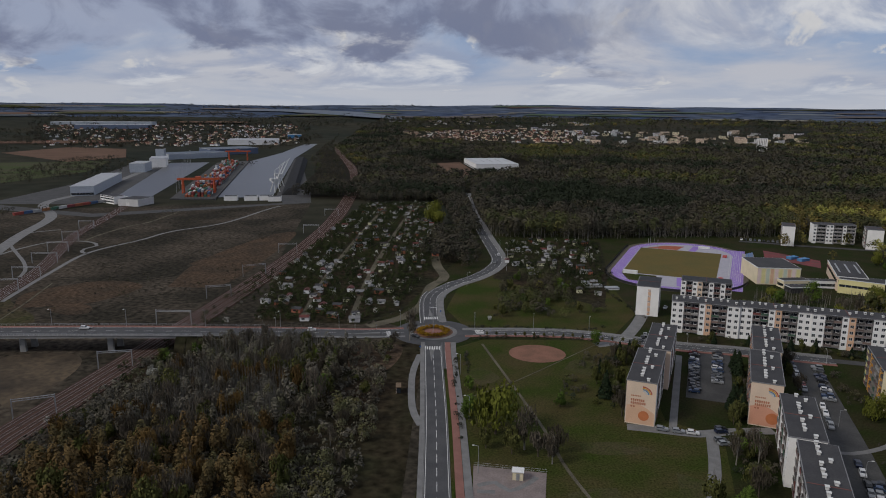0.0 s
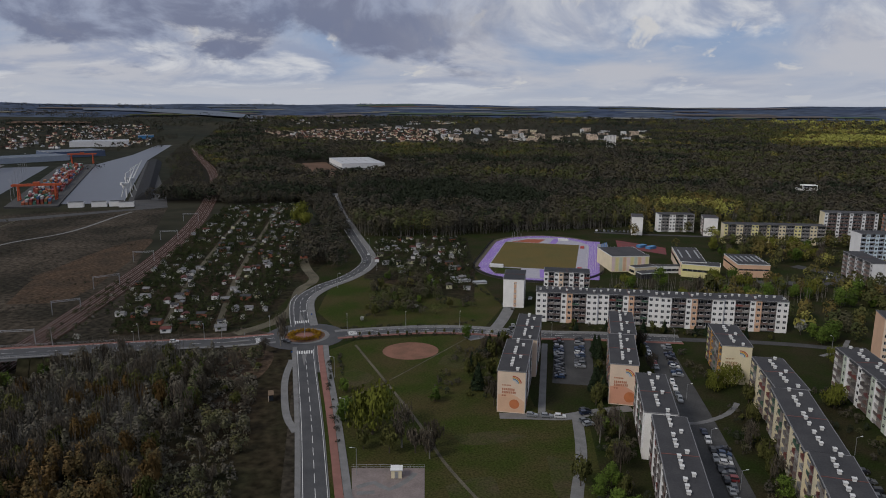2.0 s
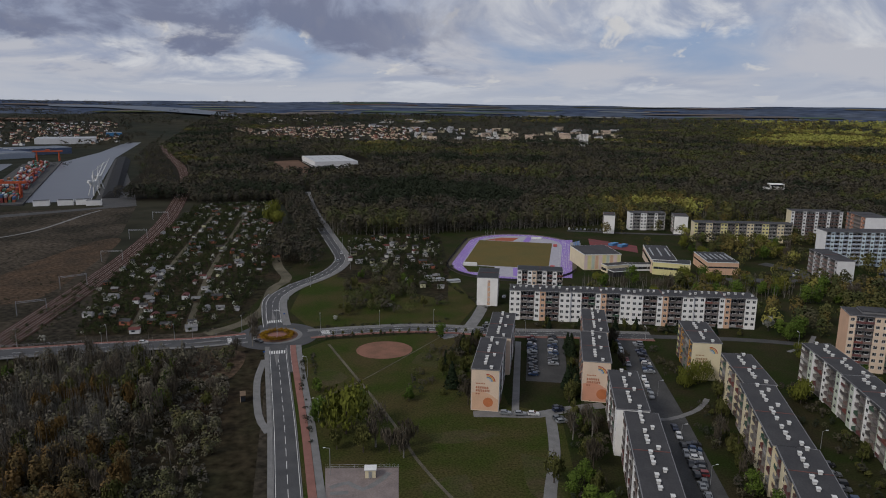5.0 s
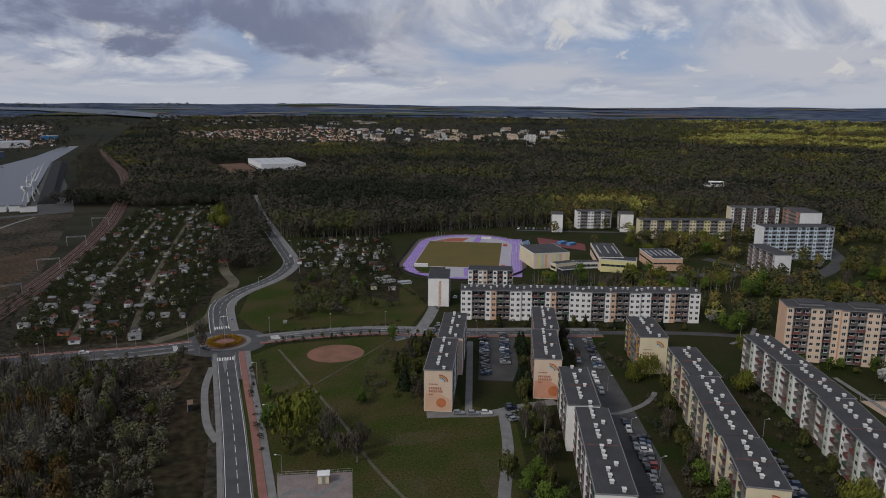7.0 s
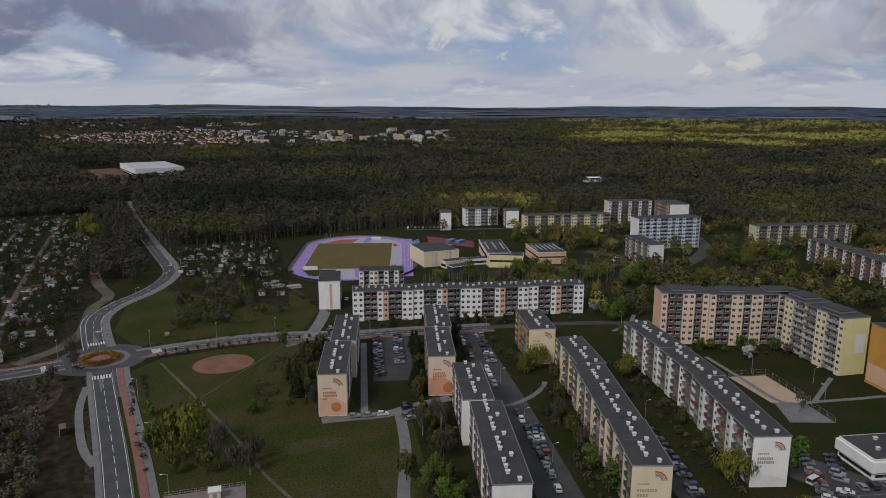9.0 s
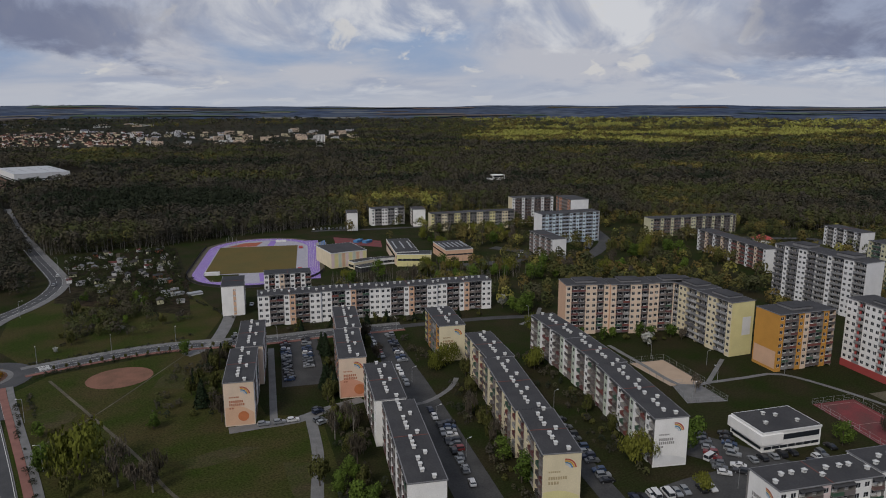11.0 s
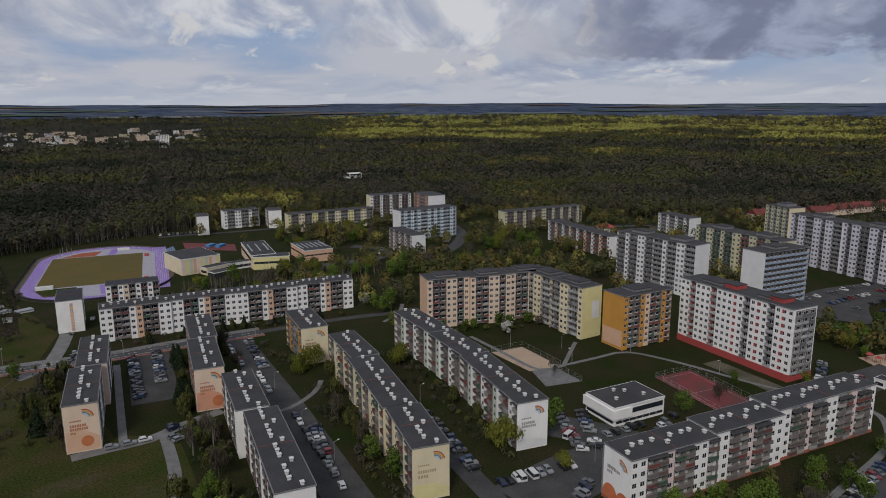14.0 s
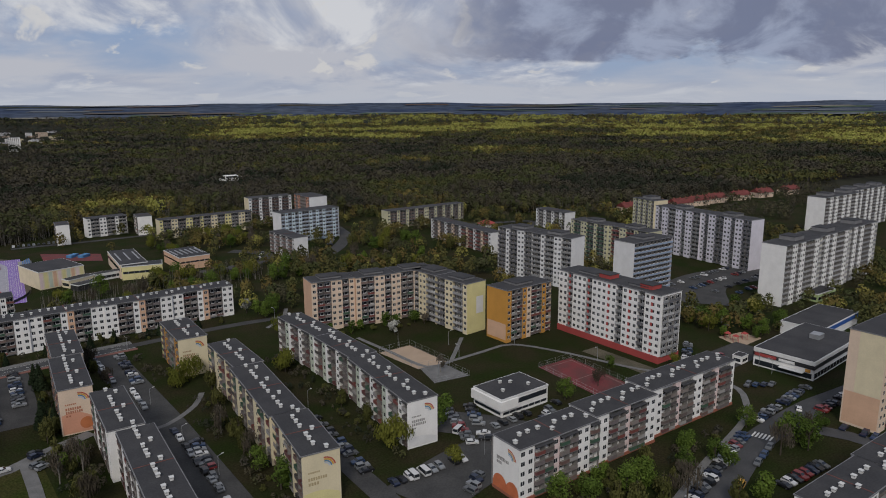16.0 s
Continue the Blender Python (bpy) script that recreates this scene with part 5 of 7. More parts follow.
for x in (-2.0, 1.9):
    part("side_panel", Shape(GLASS).box(x, -0.8, 0.2, x + 0.06, 0.84, 2.4), stop)
part("bench", Shape(WALLS["ochre"]).box(-1.6, 0.3, 0.4, 1.6, 0.75, 0.5), stop)

# ---- bridge, railway ----
br = thing("road_bridge", "concrete road bridge over the railway", "bridge", kind="structure")
WL = LINES["west"]
part("deck", ribbon(Shape(ASPHALT), WL, -5.4, 5.4, 0.12), br, "grey asphalt roadway")
deep_part = [p for p in WL if p.z > 3.0]
part("girder", ribbon(Shape(CONCRETE), deep_part, -6.6, 6.6, 0.05, thick=1.1), br)
emb = Shape(SCRUB)
for a, b in zip(WL, WL[1:]):
    if 0.05 < a.z < 7.0:
        u = Vector(((b - a).y, -(b - a).x, 0)).normalized()
        for sgn in (-1, 1):
            p0, p1 = a + u * sgn * 6.4, b + u * sgn * 6.4
            q0, q1 = a + u * sgn * (6.4 + a.z * 1.6), b + u * sgn * (6.4 + b.z * 1.6)
            emb.poly([(p0.x, p0.y, a.z), (p1.x, p1.y, b.z), (q1.x, q1.y, 0.03), (q0.x, q0.y, 0.03)])
part("embankment", emb, br, "brown overgrown slope")
for off, m in ((-6.0, PAVING), (6.0, BIKE)):
    part("walkway", ribbon(Shape(m), WL, off - 0.9, off + 0.9, 0.26, thick=0.25), br)
part("road_marking", dashes(Shape(PAINT), WL, 0, 4, 4, 0.18, 0.14), br)
for e in (-4.9, 4.9):
    part("road_marking", ribbon(Shape(PAINT), WL, e - 0.09, e + 0.09, 0.14), br)
for i, p in enumerate(deep_part):
    if i + 1 < len(deep_part):
        d = (deep_part[i + 1] - p)
        ang_d = math.degrees(math.atan2(d.y, d.x))
    for sgn in (-6.75, 6.75):
        rail_me = cached("rail_panel", lambda: Shape(STEEL).box(-2, -0.03, 0.95, 2, 0.03, 1.05).box(-2, -0.02, 0.5, 2, 0.02, 0.56).box(-2, -0.04, 0, -1.92, 0.04, 1.0).box(0, -0.04, 0, 0.08, 0.04, 1.0).mesh("railing"))
        part("railing", rail_me, br, at=Matrix.Translation((p.x, p.y, p.z + 0.3)) @ pose(0, 0, 0, 0, 0, ang_d) @ pose(0, sgn, 0))
for x, y in ((-201, 272.8), (-164, 277), (-238, 268.9)):
    for k in (-3.2, 3.2):
        part("pier", Shape(CONCRETE).prism([(-1.2, -0.7), (1.2, -0.7), (1.2, 0.7), (-1.2, 0.7)], 0, 6.9), br, at=pose(x + k * 0.1, y + k, 0, 0, 0, 8))
RAILLINE = [(-152, 110), (-153.5, 150), (-154, 194), (-152, 221), (-149.5, 262), (-148, 295), (-146.5, 315), (-145, 345), (-143.5, 380), (-142, 422), (-141.5, 498), (-147, 612), (-164, 761), (-192, 945), (-243, 1170), (-325, 1459), (-411, 1779)]
RL_ = smooth(RAILLINE, 12)
railway = thing("railway", "railway tracks on reddish ballast", "railway", kind="structure")
part("ballast", ribbon(Shape(BALLAST), RL_, -7.5, 7.5, 0.35, thick=0.3), railway, "reddish brown ballast bed")
for off in (-5.6, -1.9, 1.9, 5.6):
    for g_ in (-0.75, 0.75):
        part("rail", ribbon(Shape(RAIL), RL_, off + g_ - 0.06, off + g_ + 0.06, 0.55, thick=0.16), railway)
    part("sleepers", dashes(Shape(mat("old_sleeper", (0.075, 0.055, 0.045), 0.9, 0.2)), [p for p in RL_ if p.y < 480], off, 0.3, 1.0, 2.4, 0.40), railway)
side_line = smooth([(-262, 320), (-274, 353), (-282, 386), (-296, 427), (-320, 482), (-342, 537), (-354, 584), (-372, 648), (-392, 715)], 10)
part("ballast", ribbon(Shape(BALLAST), side_line, -5, 5, 0.25), railway)
for off in (-3.4, 0, 3.4):
    for g_ in (-0.75, 0.75):
        part("rail", ribbon(Shape(STEEL), side_line, off + g_ - 0.08, off + g_ + 0.08, 0.4), railway)
loop = smooth([(-290, 392), (-298, 409), (-315, 432), (-341, 461), (-367, 491), (-384, 522), (-379, 540), (-366, 552)], 8)
part("rail", ribbon(Shape(PAVING), loop, -1.2, 1.2, 0.3), railway, "pale curved siding")


def gantry(x, y, w, ang_d, h=7.5):
    g = thing("catenary_gantry", "grey steel railway catenary gantry", "gantry", at=pose(x, y, 0, 0, 0, ang_d), group="catenary gantries")
    for s in (-w / 2, w / 2):
        part("mast", Shape(STEEL).box(s - 0.16, -0.16, 0, s + 0.16, 0.16, h), g)
    b = Shape(STEEL)
    b.box(-w / 2, -0.12, h - 0.3, w / 2, 0.12, h - 0.15).box(-w / 2, -0.12, h - 1.0, w / 2, 0.12, h - 0.88)
    n = int(w / 1.4)
    for i in range(n):
        b.tube((-w / 2 + i * w / n, 0, h - 0.95 + (0.7 if i % 2 else 0)), (-w / 2 + (i + 1) * w / n, 0, h - 0.95 + (0 if i % 2 else 0.7)), 0.05, sides=4)
    part("beam", b, g)
    return g


for x, y, w, a in ((-155, 209, 13, 25), (-152, 255, 13, 15), (-154, 311.5, 17, 3), (-151, 360, 13, 20), (-149, 412, 14, 30), (-148, 480, 13, 8), (-152, 560, 13, 5), (-156, 650, 13, 3)):
    gantry(x, y, w, a)
for i, (x, y, w) in enumerate(((-277, 362, 14), (-285, 392, 16), (-300, 432, 16), (-314, 468, 14), (-331, 510, 12), (-348, 560, 12))):
    gantry(x, y, w, 12)


# ---- vegetation ----
BARK = mat("bark", (0.075, 0.060, 0.047), 0.95, 0.25, 0.8, 6.0)
PALE_BARK = mat("pale_bark", (0.22, 0.205, 0.18), 0.95, 0.25, 0.8, 6.0)
LEAF = {
    "green": leaf_material("spring_leaves", [(0.042, 0.068, 0.015), (0.068, 0.105, 0.021), (0.098, 0.143, 0.027)]),
    "willow": leaf_material("willow_leaves", [(0.094, 0.106, 0.020), (0.131, 0.135, 0.027)]),
    "bare": leaf_material("bare_twigs", [(0.045, 0.039, 0.028), (0.083, 0.071, 0.054), (0.112, 0.096, 0.075)]),
    "rust": leaf_material("rusty_buds", [(0.074, 0.047, 0.019), (0.108, 0.068, 0.024)]),
    "olive": leaf_material("olive_buds", [(0.060, 0.066, 0.021), (0.090, 0.090, 0.030)]),
    "conifer": leaf_material("conifer_needles", [(0.013, 0.021, 0.012), (0.023, 0.034, 0.017)]),
    "blossom": leaf_material("white_blossom", [(0.200, 0.200, 0.170), (0.420, 0.420, 0.380)]),
    "yellow": leaf_material("yellow_flowers", [(0.180, 0.100, 0.012), (0.300, 0.170, 0.020)]),
    # the last forest colour includes the sunlight painted on the far eastern crowns
    "forest": leaf_material("forest_crowns", [(0.026, 0.032, 0.020), (0.058, 0.052, 0.042), (0.066, 0.059, 0.038), (0.054, 0.064, 0.026), (0.085, 0.082, 0.030), (0.120, 0.090, 0.032), (0.270, 0.270, 0.070)], spread=0.1),
    "wood": leaf_material("bare_woodland", [(0.066, 0.062, 0.049), (0.112, 0.102, 0.081), (0.082, 0.084, 0.040), (0.090, 0.073, 0.034), (0.120, 0.078, 0.034)]),
    "gardens": leaf_material("garden_bushes", [(0.016, 0.022, 0.011), (0.034, 0.044, 0.016), (0.046, 0.050, 0.022), (0.060, 0.056, 0.042), (0.34, 0.34, 0.30)]),
}


def tri_mesh(name, verts, tint, m):
    """A mesh of loose triangles from an array (n, 3, 3), with a tint for each triangle."""
    n = len(verts)
    me = bpy.data.meshes.new(name)
    me.vertices.add(n * 3)
    me.vertices.foreach_set("co", verts.astype(np.float32).ravel())
    me.loops.add(n * 3)
    me.loops.foreach_set("vertex_index", np.arange(n * 3, dtype=np.int32))
    me.polygons.add(n)
    me.polygons.foreach_set("loop_start", np.arange(0, n * 3, 3, dtype=np.int32))
    me.update(calc_edges=True)
    at = me.attributes.new("tint", "FLOAT", "POINT")
    at.data.foreach_set("value", np.repeat(tint, 3).astype(np.float32))
    me.materials.append(m)
    return me


def leaf_tris(centres, size, rng, stretch=(1.0, 1.0, 1.0), out=None, wild=0.55):
    """Leaf clumps: one crooked triangle at each centre, lying roughly square to the way out of the crown."""
    n = len(centres)
    d = rng.normal(size=(n, 3, 3))
    if out is not None:
        o = out / (np.linalg.norm(out, axis=1, keepdims=True) + 1e-9) + rng.normal(size=(n, 3)) * wild
        o /= np.linalg.norm(o, axis=1, keepdims=True)
        d -= (d * o[:, None, :]).sum(2, keepdims=True) * o[:, None, :]
        turn = rng.uniform(0, 6.2832, n)
        t1 = np.cross(o, np.array([0.3, 0.5, 0.81]))
        t1 /= np.linalg.norm(t1, axis=1, keepdims=True)
        t2 = np.cross(o, t1)
        for k in range(3):
            w = turn + k * 2.0944 + rng.uniform(-0.4, 0.4, n)
            d[:, k] = np.cos(w)[:, None] * t1 + np.sin(w)[:, None] * t2
    d /= np.linalg.norm(d, axis=2, keepdims=True)
    s = np.asarray(size).reshape(-1, 1, 1) * rng.uniform(0.6, 1.3, (n, 1, 1))
    return centres[:, None, :] + d * s * np.asarray(stretch)


def crown_points(rng, n, height, radius, low, lumps=9, shell=0.6):
    """Centres of leaf clumps gathered in lumps, so that the outline is uneven and has gaps."""
    c = rng.normal(size=(lumps, 3))
    c /= np.linalg.norm(c, axis=1, keepdims=True)
    mid = (height + low) / 2
    c = c * rng.uniform(0.45, 0.8, (lumps, 1)) * np.array([radius, radius, (height - low) / 2])
    which = rng.integers(0, lumps, n)
    p = rng.normal(size=(n, 3))
    p /= np.linalg.norm(p, axis=1, keepdims=True)
    p *= (rng.uniform(0, 1, (n, 1)) ** (1 - shell)) * np.array([radius, radius, (height - low) / 2]) * 0.5
    return c[which] + p + np.array([0, 0, mid]), p + c[which] * 0.5


def trunk_shape(rng, height, r, m, limbs=7, upright=0.5):
    s = Shape(m)
    s.tube((0, 0, -0.2), (0.1, 0.05, height * 0.45), r, r * 0.7)
    s.tube((0.1, 0.05, height * 0.45), (0.0, 0.15, height * 0.85), r * 0.7, r * 0.2)
    for k in range(limbs):
        a, z = rng.uniform(0, 6.28), height * rng.uniform(0.25, 0.65)
        l = height * rng.uniform(0.2, 0.38)
        tip = (math.cos(a) * l * (1 - upright), math.sin(a) * l * (1 - upright), z + l * (0.35 + upright))
        s.tube((0.05, 0.05, z), tip, r * 0.4, r * 0.08, sides=5)
        s.tube((tip[0] * 0.5, tip[1] * 0.5, (z + tip[2]) / 2), (tip[0] * 0.6 + rng.normal() * l * 0.3, tip[1] * 0.6 + rng.normal() * l * 0.3, tip[2] + l * 0.2), r * 0.2, r * 0.05, sides=4)
    return s


TREE_KINDS = {
    "green": dict(label="leafy green tree in early spring", h=(9, 12), r=0.40, n=1150, size=0.42, low=0.12, leaf="green"),
    "willow": dict(label="yellow-green willow with a drooping crown", h=(9, 12), r=0.46, n=1200, size=0.42, low=0.08, leaf="willow", stretch=(0.7, 0.7, 1.7)),
    "bare": dict(label="bare spring tree with grey-brown twigs", h=(9, 14), r=0.30, n=700, size=0.9, low=0.25, leaf="bare", stretch=(0.28, 0.28, 1.4), upright=0.8),
    "rust": dict(label="slender tree with rusty brown buds", h=(10, 14), r=0.24, n=800, size=0.6, low=0.12, leaf="rust", stretch=(0.5, 0.5, 1.3), upright=0.85),
    "olive": dict(label="slender tree with olive young leaves", h=(8, 13), r=0.28, n=800, size=0.62, low=0.15, leaf="olive", stretch=(0.6, 0.6, 1.2), upright=0.8),
    "conifer": dict(label="dark green conifer beside a block", h=(8, 13), r=0.26, n=700, size=0.6, low=0.05, leaf="conifer", cone=True),
    "blossom": dict(label="fruit tree in white blossom", h=(4, 6), r=0.36, n=420, size=0.34, low=0.25, leaf="blossom"),
    "shrub": dict(label="dense dark green shrub beside a block", h=(2.5, 4), r=0.55, n=360, size=0.45, low=0.02, leaf="olive"),
}
TREES, LOOSE = {}, {}


def tree_proto(kind, v):
    if (kind, v) not in TREES:
        t = TREE_KINDS[kind]
        rng = np.random.default_rng(sum(map(ord, kind)) * 7 + v)
        height = t["h"][0] + (t["h"][1] - t["h"][0]) * ((v * 0.37 + 0.3) % 1.0)
        radius = height * t["r"] * rng.uniform(0.9, 1.15)
        bark = PALE_BARK if kind == "bare" and v % 2 else BARK
        if t.get("cone"):
            u = rng.uniform(0, 1, t["n"]) ** 0.6
            a = rng.uniform(0, 6.28, t["n"])
            rr = radius * u * rng.uniform(0.75, 1.05, t["n"])
            pts = np.stack([rr * np.cos(a), rr * np.sin(a), height * (1 - u * 0.95)], 1)
            out = np.stack([np.cos(a), np.sin(a), np.full(len(a), 0.5)], 1)
        else:
            pts, out = crown_points(rng, t["n"], height, radius, height * t["low"])
        tris = leaf_tris(pts, t["size"], rng, t.get("stretch", (1, 1, 1)), None if kind == "bare" else out)
        tint = np.full(len(tris), 0.0) + ((v * 0.41 + 0.15) % 1.0) * 0.8 + rng.uniform(0, 0.2, len(tris))
        LOOSE[kind, v] = (tris, tint)
        TREES[kind, v] = (trunk_shape(rng, height, 0.035 * height ** 0.8, bark, upright=t.get("upright", 0.5)).mesh("trunk"), tri_mesh("crown", tris, tint, LEAF[t["leaf"]]))
    return TREES[kind, v]


def tree(kind, x, y, scale=1.0, v=0, spin=0.0, z=0.0):
    trunk, crown = tree_proto(kind, v % 5)
    root = thing("shrub" if kind == "shrub" else "tree", TREE_KINDS[kind]["label"], "shrub" if kind == "shrub" else "tree", at=pose(x, y, z, 0, 0, spin) @ Matrix.Scale(scale, 4), group=kind + " trees")
    part("trunk", trunk, root)
    part("crown", crown, root)
    return root


# single trees of the park and the estate: kind, x, y, scale
SINGLE = [("willow", 2, 210, 1.5), ("bare", 11, 200, 1.0), ("bare", 15, 196, 0.9), ("bare", 19, 192, 0.8), ("olive", 7, 197, 0.7), ("bare", 21, 199, 0.75), ("olive", -1, 200, 0.6), ("green", -8, 245, 0.55), ("green", -7, 221, 0.62), ("green", -6.5, 226, 0.5), ("green", 25, 233, 0.55), ("green", 163, 133, 1.05),
          ("willow", 146, 136, 1.0), ("willow", 166, 212, 0.85), ("willow", 138, 234, 0.8), ("willow", 132, 232, 0.7), ("bare", -37, 299, 1.0), ("green", 207, 283, 0.8), ("green", 213, 279, 0.9),
          ("green", 206, 276, 0.65), ("willow", 196, 252, 0.7), ("bare", 203, 163, 0.5), ("blossom", 226, 208, 1.4), ("green", 47, 301, 0.6), ("blossom", 205, 290, 1.2), ("green", 43, 150, 0.8), ("olive", 60, 172, 0.8),
          ("green", 66, 158, 0.75), ("olive", 70, 165, 0.6), ("green", 63, 166, 0.5), ("bare", 74, 178, 0.8), ("bare", 80, 195, 0.7), ("willow", 150, 116, 0.55), ("green", 110, 145, 0.8), ("green", 112, 158, 0.6), ("olive", 116, 170, 0.6),
          ("willow", -54, 620, 1.6), ("willow", -50, 612, 1.3), ("green", 246, 112, 0.5), ("green", 210, 112, 0.6), ("bare", 228, 108, 0.6), ("willow", 262, 92, 0.5), ("green", 330, 83, 0.8), ("green", 320, 100, 0.9), ("green", 326, 92, 0.7),
          ("green", 340, 70, 0.7), ("conifer", 292, 60, 0.3), ("green", 228, 44, 0.8), ("green", 222, 36, 0.8), ("bare", 214, 42, 0.7), ("green", 240, 36, 0.55), ("green", 197, 52, 0.6), ("green", 185, 40, 0.8), ("olive", 178, 44, 0.7)]
for i, (k, x, y, sc) in enumerate(SINGLE):
    tree(k, x, y, sc * 1.2, i, i * 77 % 360)


def scatter(n, kinds, inside, scale=(0.6, 1.0), seed=1, grove=False):
    r, done = random.Random(seed), 0
    xs, ys = [p[0] for p in inside], [p[1] for p in inside]
    tries = 0
    found = collections.defaultdict(list)
    while done < n and tries < n * 40:
        tries += 1
        x, y = r.uniform(min(xs), max(xs)), r.uniform(min(ys), max(ys))
        if in_poly(x, y, inside) and clear(x, y, 1.2):
            k, sc, v, spin = r.choice(kinds), r.uniform(*scale), r.randrange(5), r.uniform(0, 360)
            if grove:
                found[k].append((v, pose(x, y, 0, 0, 0, spin) @ Matrix.Scale(sc, 4)))
            else:
                tree(k, x, y, sc, v, spin)
            done += 1
    for k, items in found.items():  # standing too close to be told apart
        tris, tints, trunks = [], [], []
        for v, m in items:
            trunk, _ = tree_proto(k, v)
            a = np.array(m)
            tris.append(LOOSE[k, v][0] @ a[:3, :3].T + a[:3, 3])
            tints.append(LOOSE[k, v][1])
            trunks.append((trunk, m))
        root = thing("grove", TREE_KINDS[k]["label"].replace("tree", "trees").replace("shrub ", "shrubs ") + " standing close together", "trees", kind="stuff")
        tagged(part("trunks", joined("trunks", trunks), root), kind="stuff")
        tagged(part("crowns", tri_mesh("crowns", np.concatenate(tris), np.concatenate(tints), LEAF[TREE_KINDS[k]["leaf"]]), root), kind="stuff")


def in_poly(x, y, pts):
    c, j = False, len(pts) - 1
    for i in range(len(pts)):
        (xi, yi), (xj, yj) = pts[i], pts[j]
        if (yi > y) != (yj > y) and x < (xj - xi) * (y - yi) / (yj - yi) + xi:
            c = not c
        j = i
    return c


# woodland between road and railway, thinner towards the road
scatter(95, ["bare", "bare", "bare", "olive", "rust"], [(-120, 190), (-60, 190), (-58, 284), (-112, 284), (-122, 262)], (0.8, 1.15), 11, grove=True)
scatter(48, ["rust", "rust", "olive", "bare"], [(-132, 150), (-56, 150), (-58, 195), (-100, 205), (-134, 196)], (0.85, 1.15), 12, grove=True)
scatter(12, ["olive", "bare", "shrub"], [(-52, 165), (-36, 165), (-42, 290), (-58, 290)], (0.4, 0.75), 13, grove=True)
scatter(12, ["green", "green", "olive"], [(-74, 225), (-52, 225), (-54, 285), (-74, 285)], (0.7, 1.0), 14, grove=True)
scatter(10, ["green", "olive", "blossom"], [(-138, 236), (-128, 236), (-120, 284), (-132, 286)], (0.5, 0.8), 24, grove=True)
# shrubs and conifers beside the blocks
scatter(24, ["shrub", "conifer", "bare", "olive"], [(34, 226), (46, 226), (64, 290), (48, 290)], (0.6, 0.95), 15)
scatter(20, ["conifer", "conifer", "olive", "shrub"], [(82, 224), (86, 224), (106, 288), (99, 288)], (0.6, 0.95), 16)
scatter(16, ["conifer", "olive", "shrub", "bare"], [(112, 238), (118, 238), (128, 284), (122, 288)], (0.5, 0.85), 17)
scatter(15, ["bare", "olive", "shrub", "green"], [(58, 140), (66, 140), (88, 214), (78, 212)], (0.5, 0.8), 18)
scatter(12, ["shrub", "bare", "olive", "shrub"], [(104, 140), (112, 140), (140, 222), (128, 226)], (0.5, 0.8), 19)
scatter(11, ["shrub", "shrub", "olive"], [(146, 150), (152, 148), (176, 222), (168, 224)], (0.5, 0.8), 20)
scatter(18, ["shrub", "olive", "conifer"], [(95, 312), (190, 286), (190, 282), (95, 307)], (0.4, 0.7), 21)
scatter(16, ["shrub", "bare", "green"], [(206, 232), (258, 208), (256, 200), (204, 226)], (0.5, 0.8), 22)
scatter(20, ["green", "olive", "shrub"], [(170, 48), (150, 84), (230, 58), (226, 52)], (0.6, 0.9), 27)
scatter(18, ["green", "willow", "shrub"], [(330, 60), (300, 108), (340, 130), (372, 96), (350, 70)], (0.6, 0.9), 28)
scatter(34, ["green", "willow", "olive", "bare", "green"], [(132, 350), (205, 332), (262, 300), (300, 350), (262, 384), (200, 392), (150, 392)], (0.7, 1.1), 51, grove=True)
scatter(22, ["green", "willow", "bare"], [(258, 440), (330, 430), (340, 480), (280, 500), (240, 470)], (0.8, 1.15), 52, grove=True)
scatter(26, ["green", "olive", "bare", "willow"], [(285, 300), (400, 250), (420, 330), (395, 380), (310, 350)], (0.8, 1.2), 53, grove=True)
scatter(14, ["bare", "green", "olive"], [(150, 60), (235, 36), (240, 48), (146, 78)], (0.6, 0.9), 54)
scatter(24, ["shrub", "olive", "green", "blossom"], [(-2, 330), (46, 328), (56, 352), (44, 400), (10, 425)], (0.5, 0.8), 29)
for i in range(15):
    tree("olive", -2 + i * 4.4, 309.3 - (0 if i < 10 else (i - 9) * 0.8), 0.22, i, i * 50)
for i in range(18):
    a = i * 0.349
    b = thing("flower_bed", "low yellow flowering shrubs on the island", "flower bed", at=pose(-27.5 + 6.4 * math.cos(a), 311.5 + 6.4 * math.sin(a), 0.3), group="island shrubs")
    rng = np.random.default_rng(i)
    part("crown", tri_mesh("crown", leaf_tris(rng.normal(size=(150, 3)) * (0.8, 0.8, 0.35) + (0, 0, 0.7), 0.4, rng), rng.uniform(0, 1, 150), LEAF["yellow"]), b)


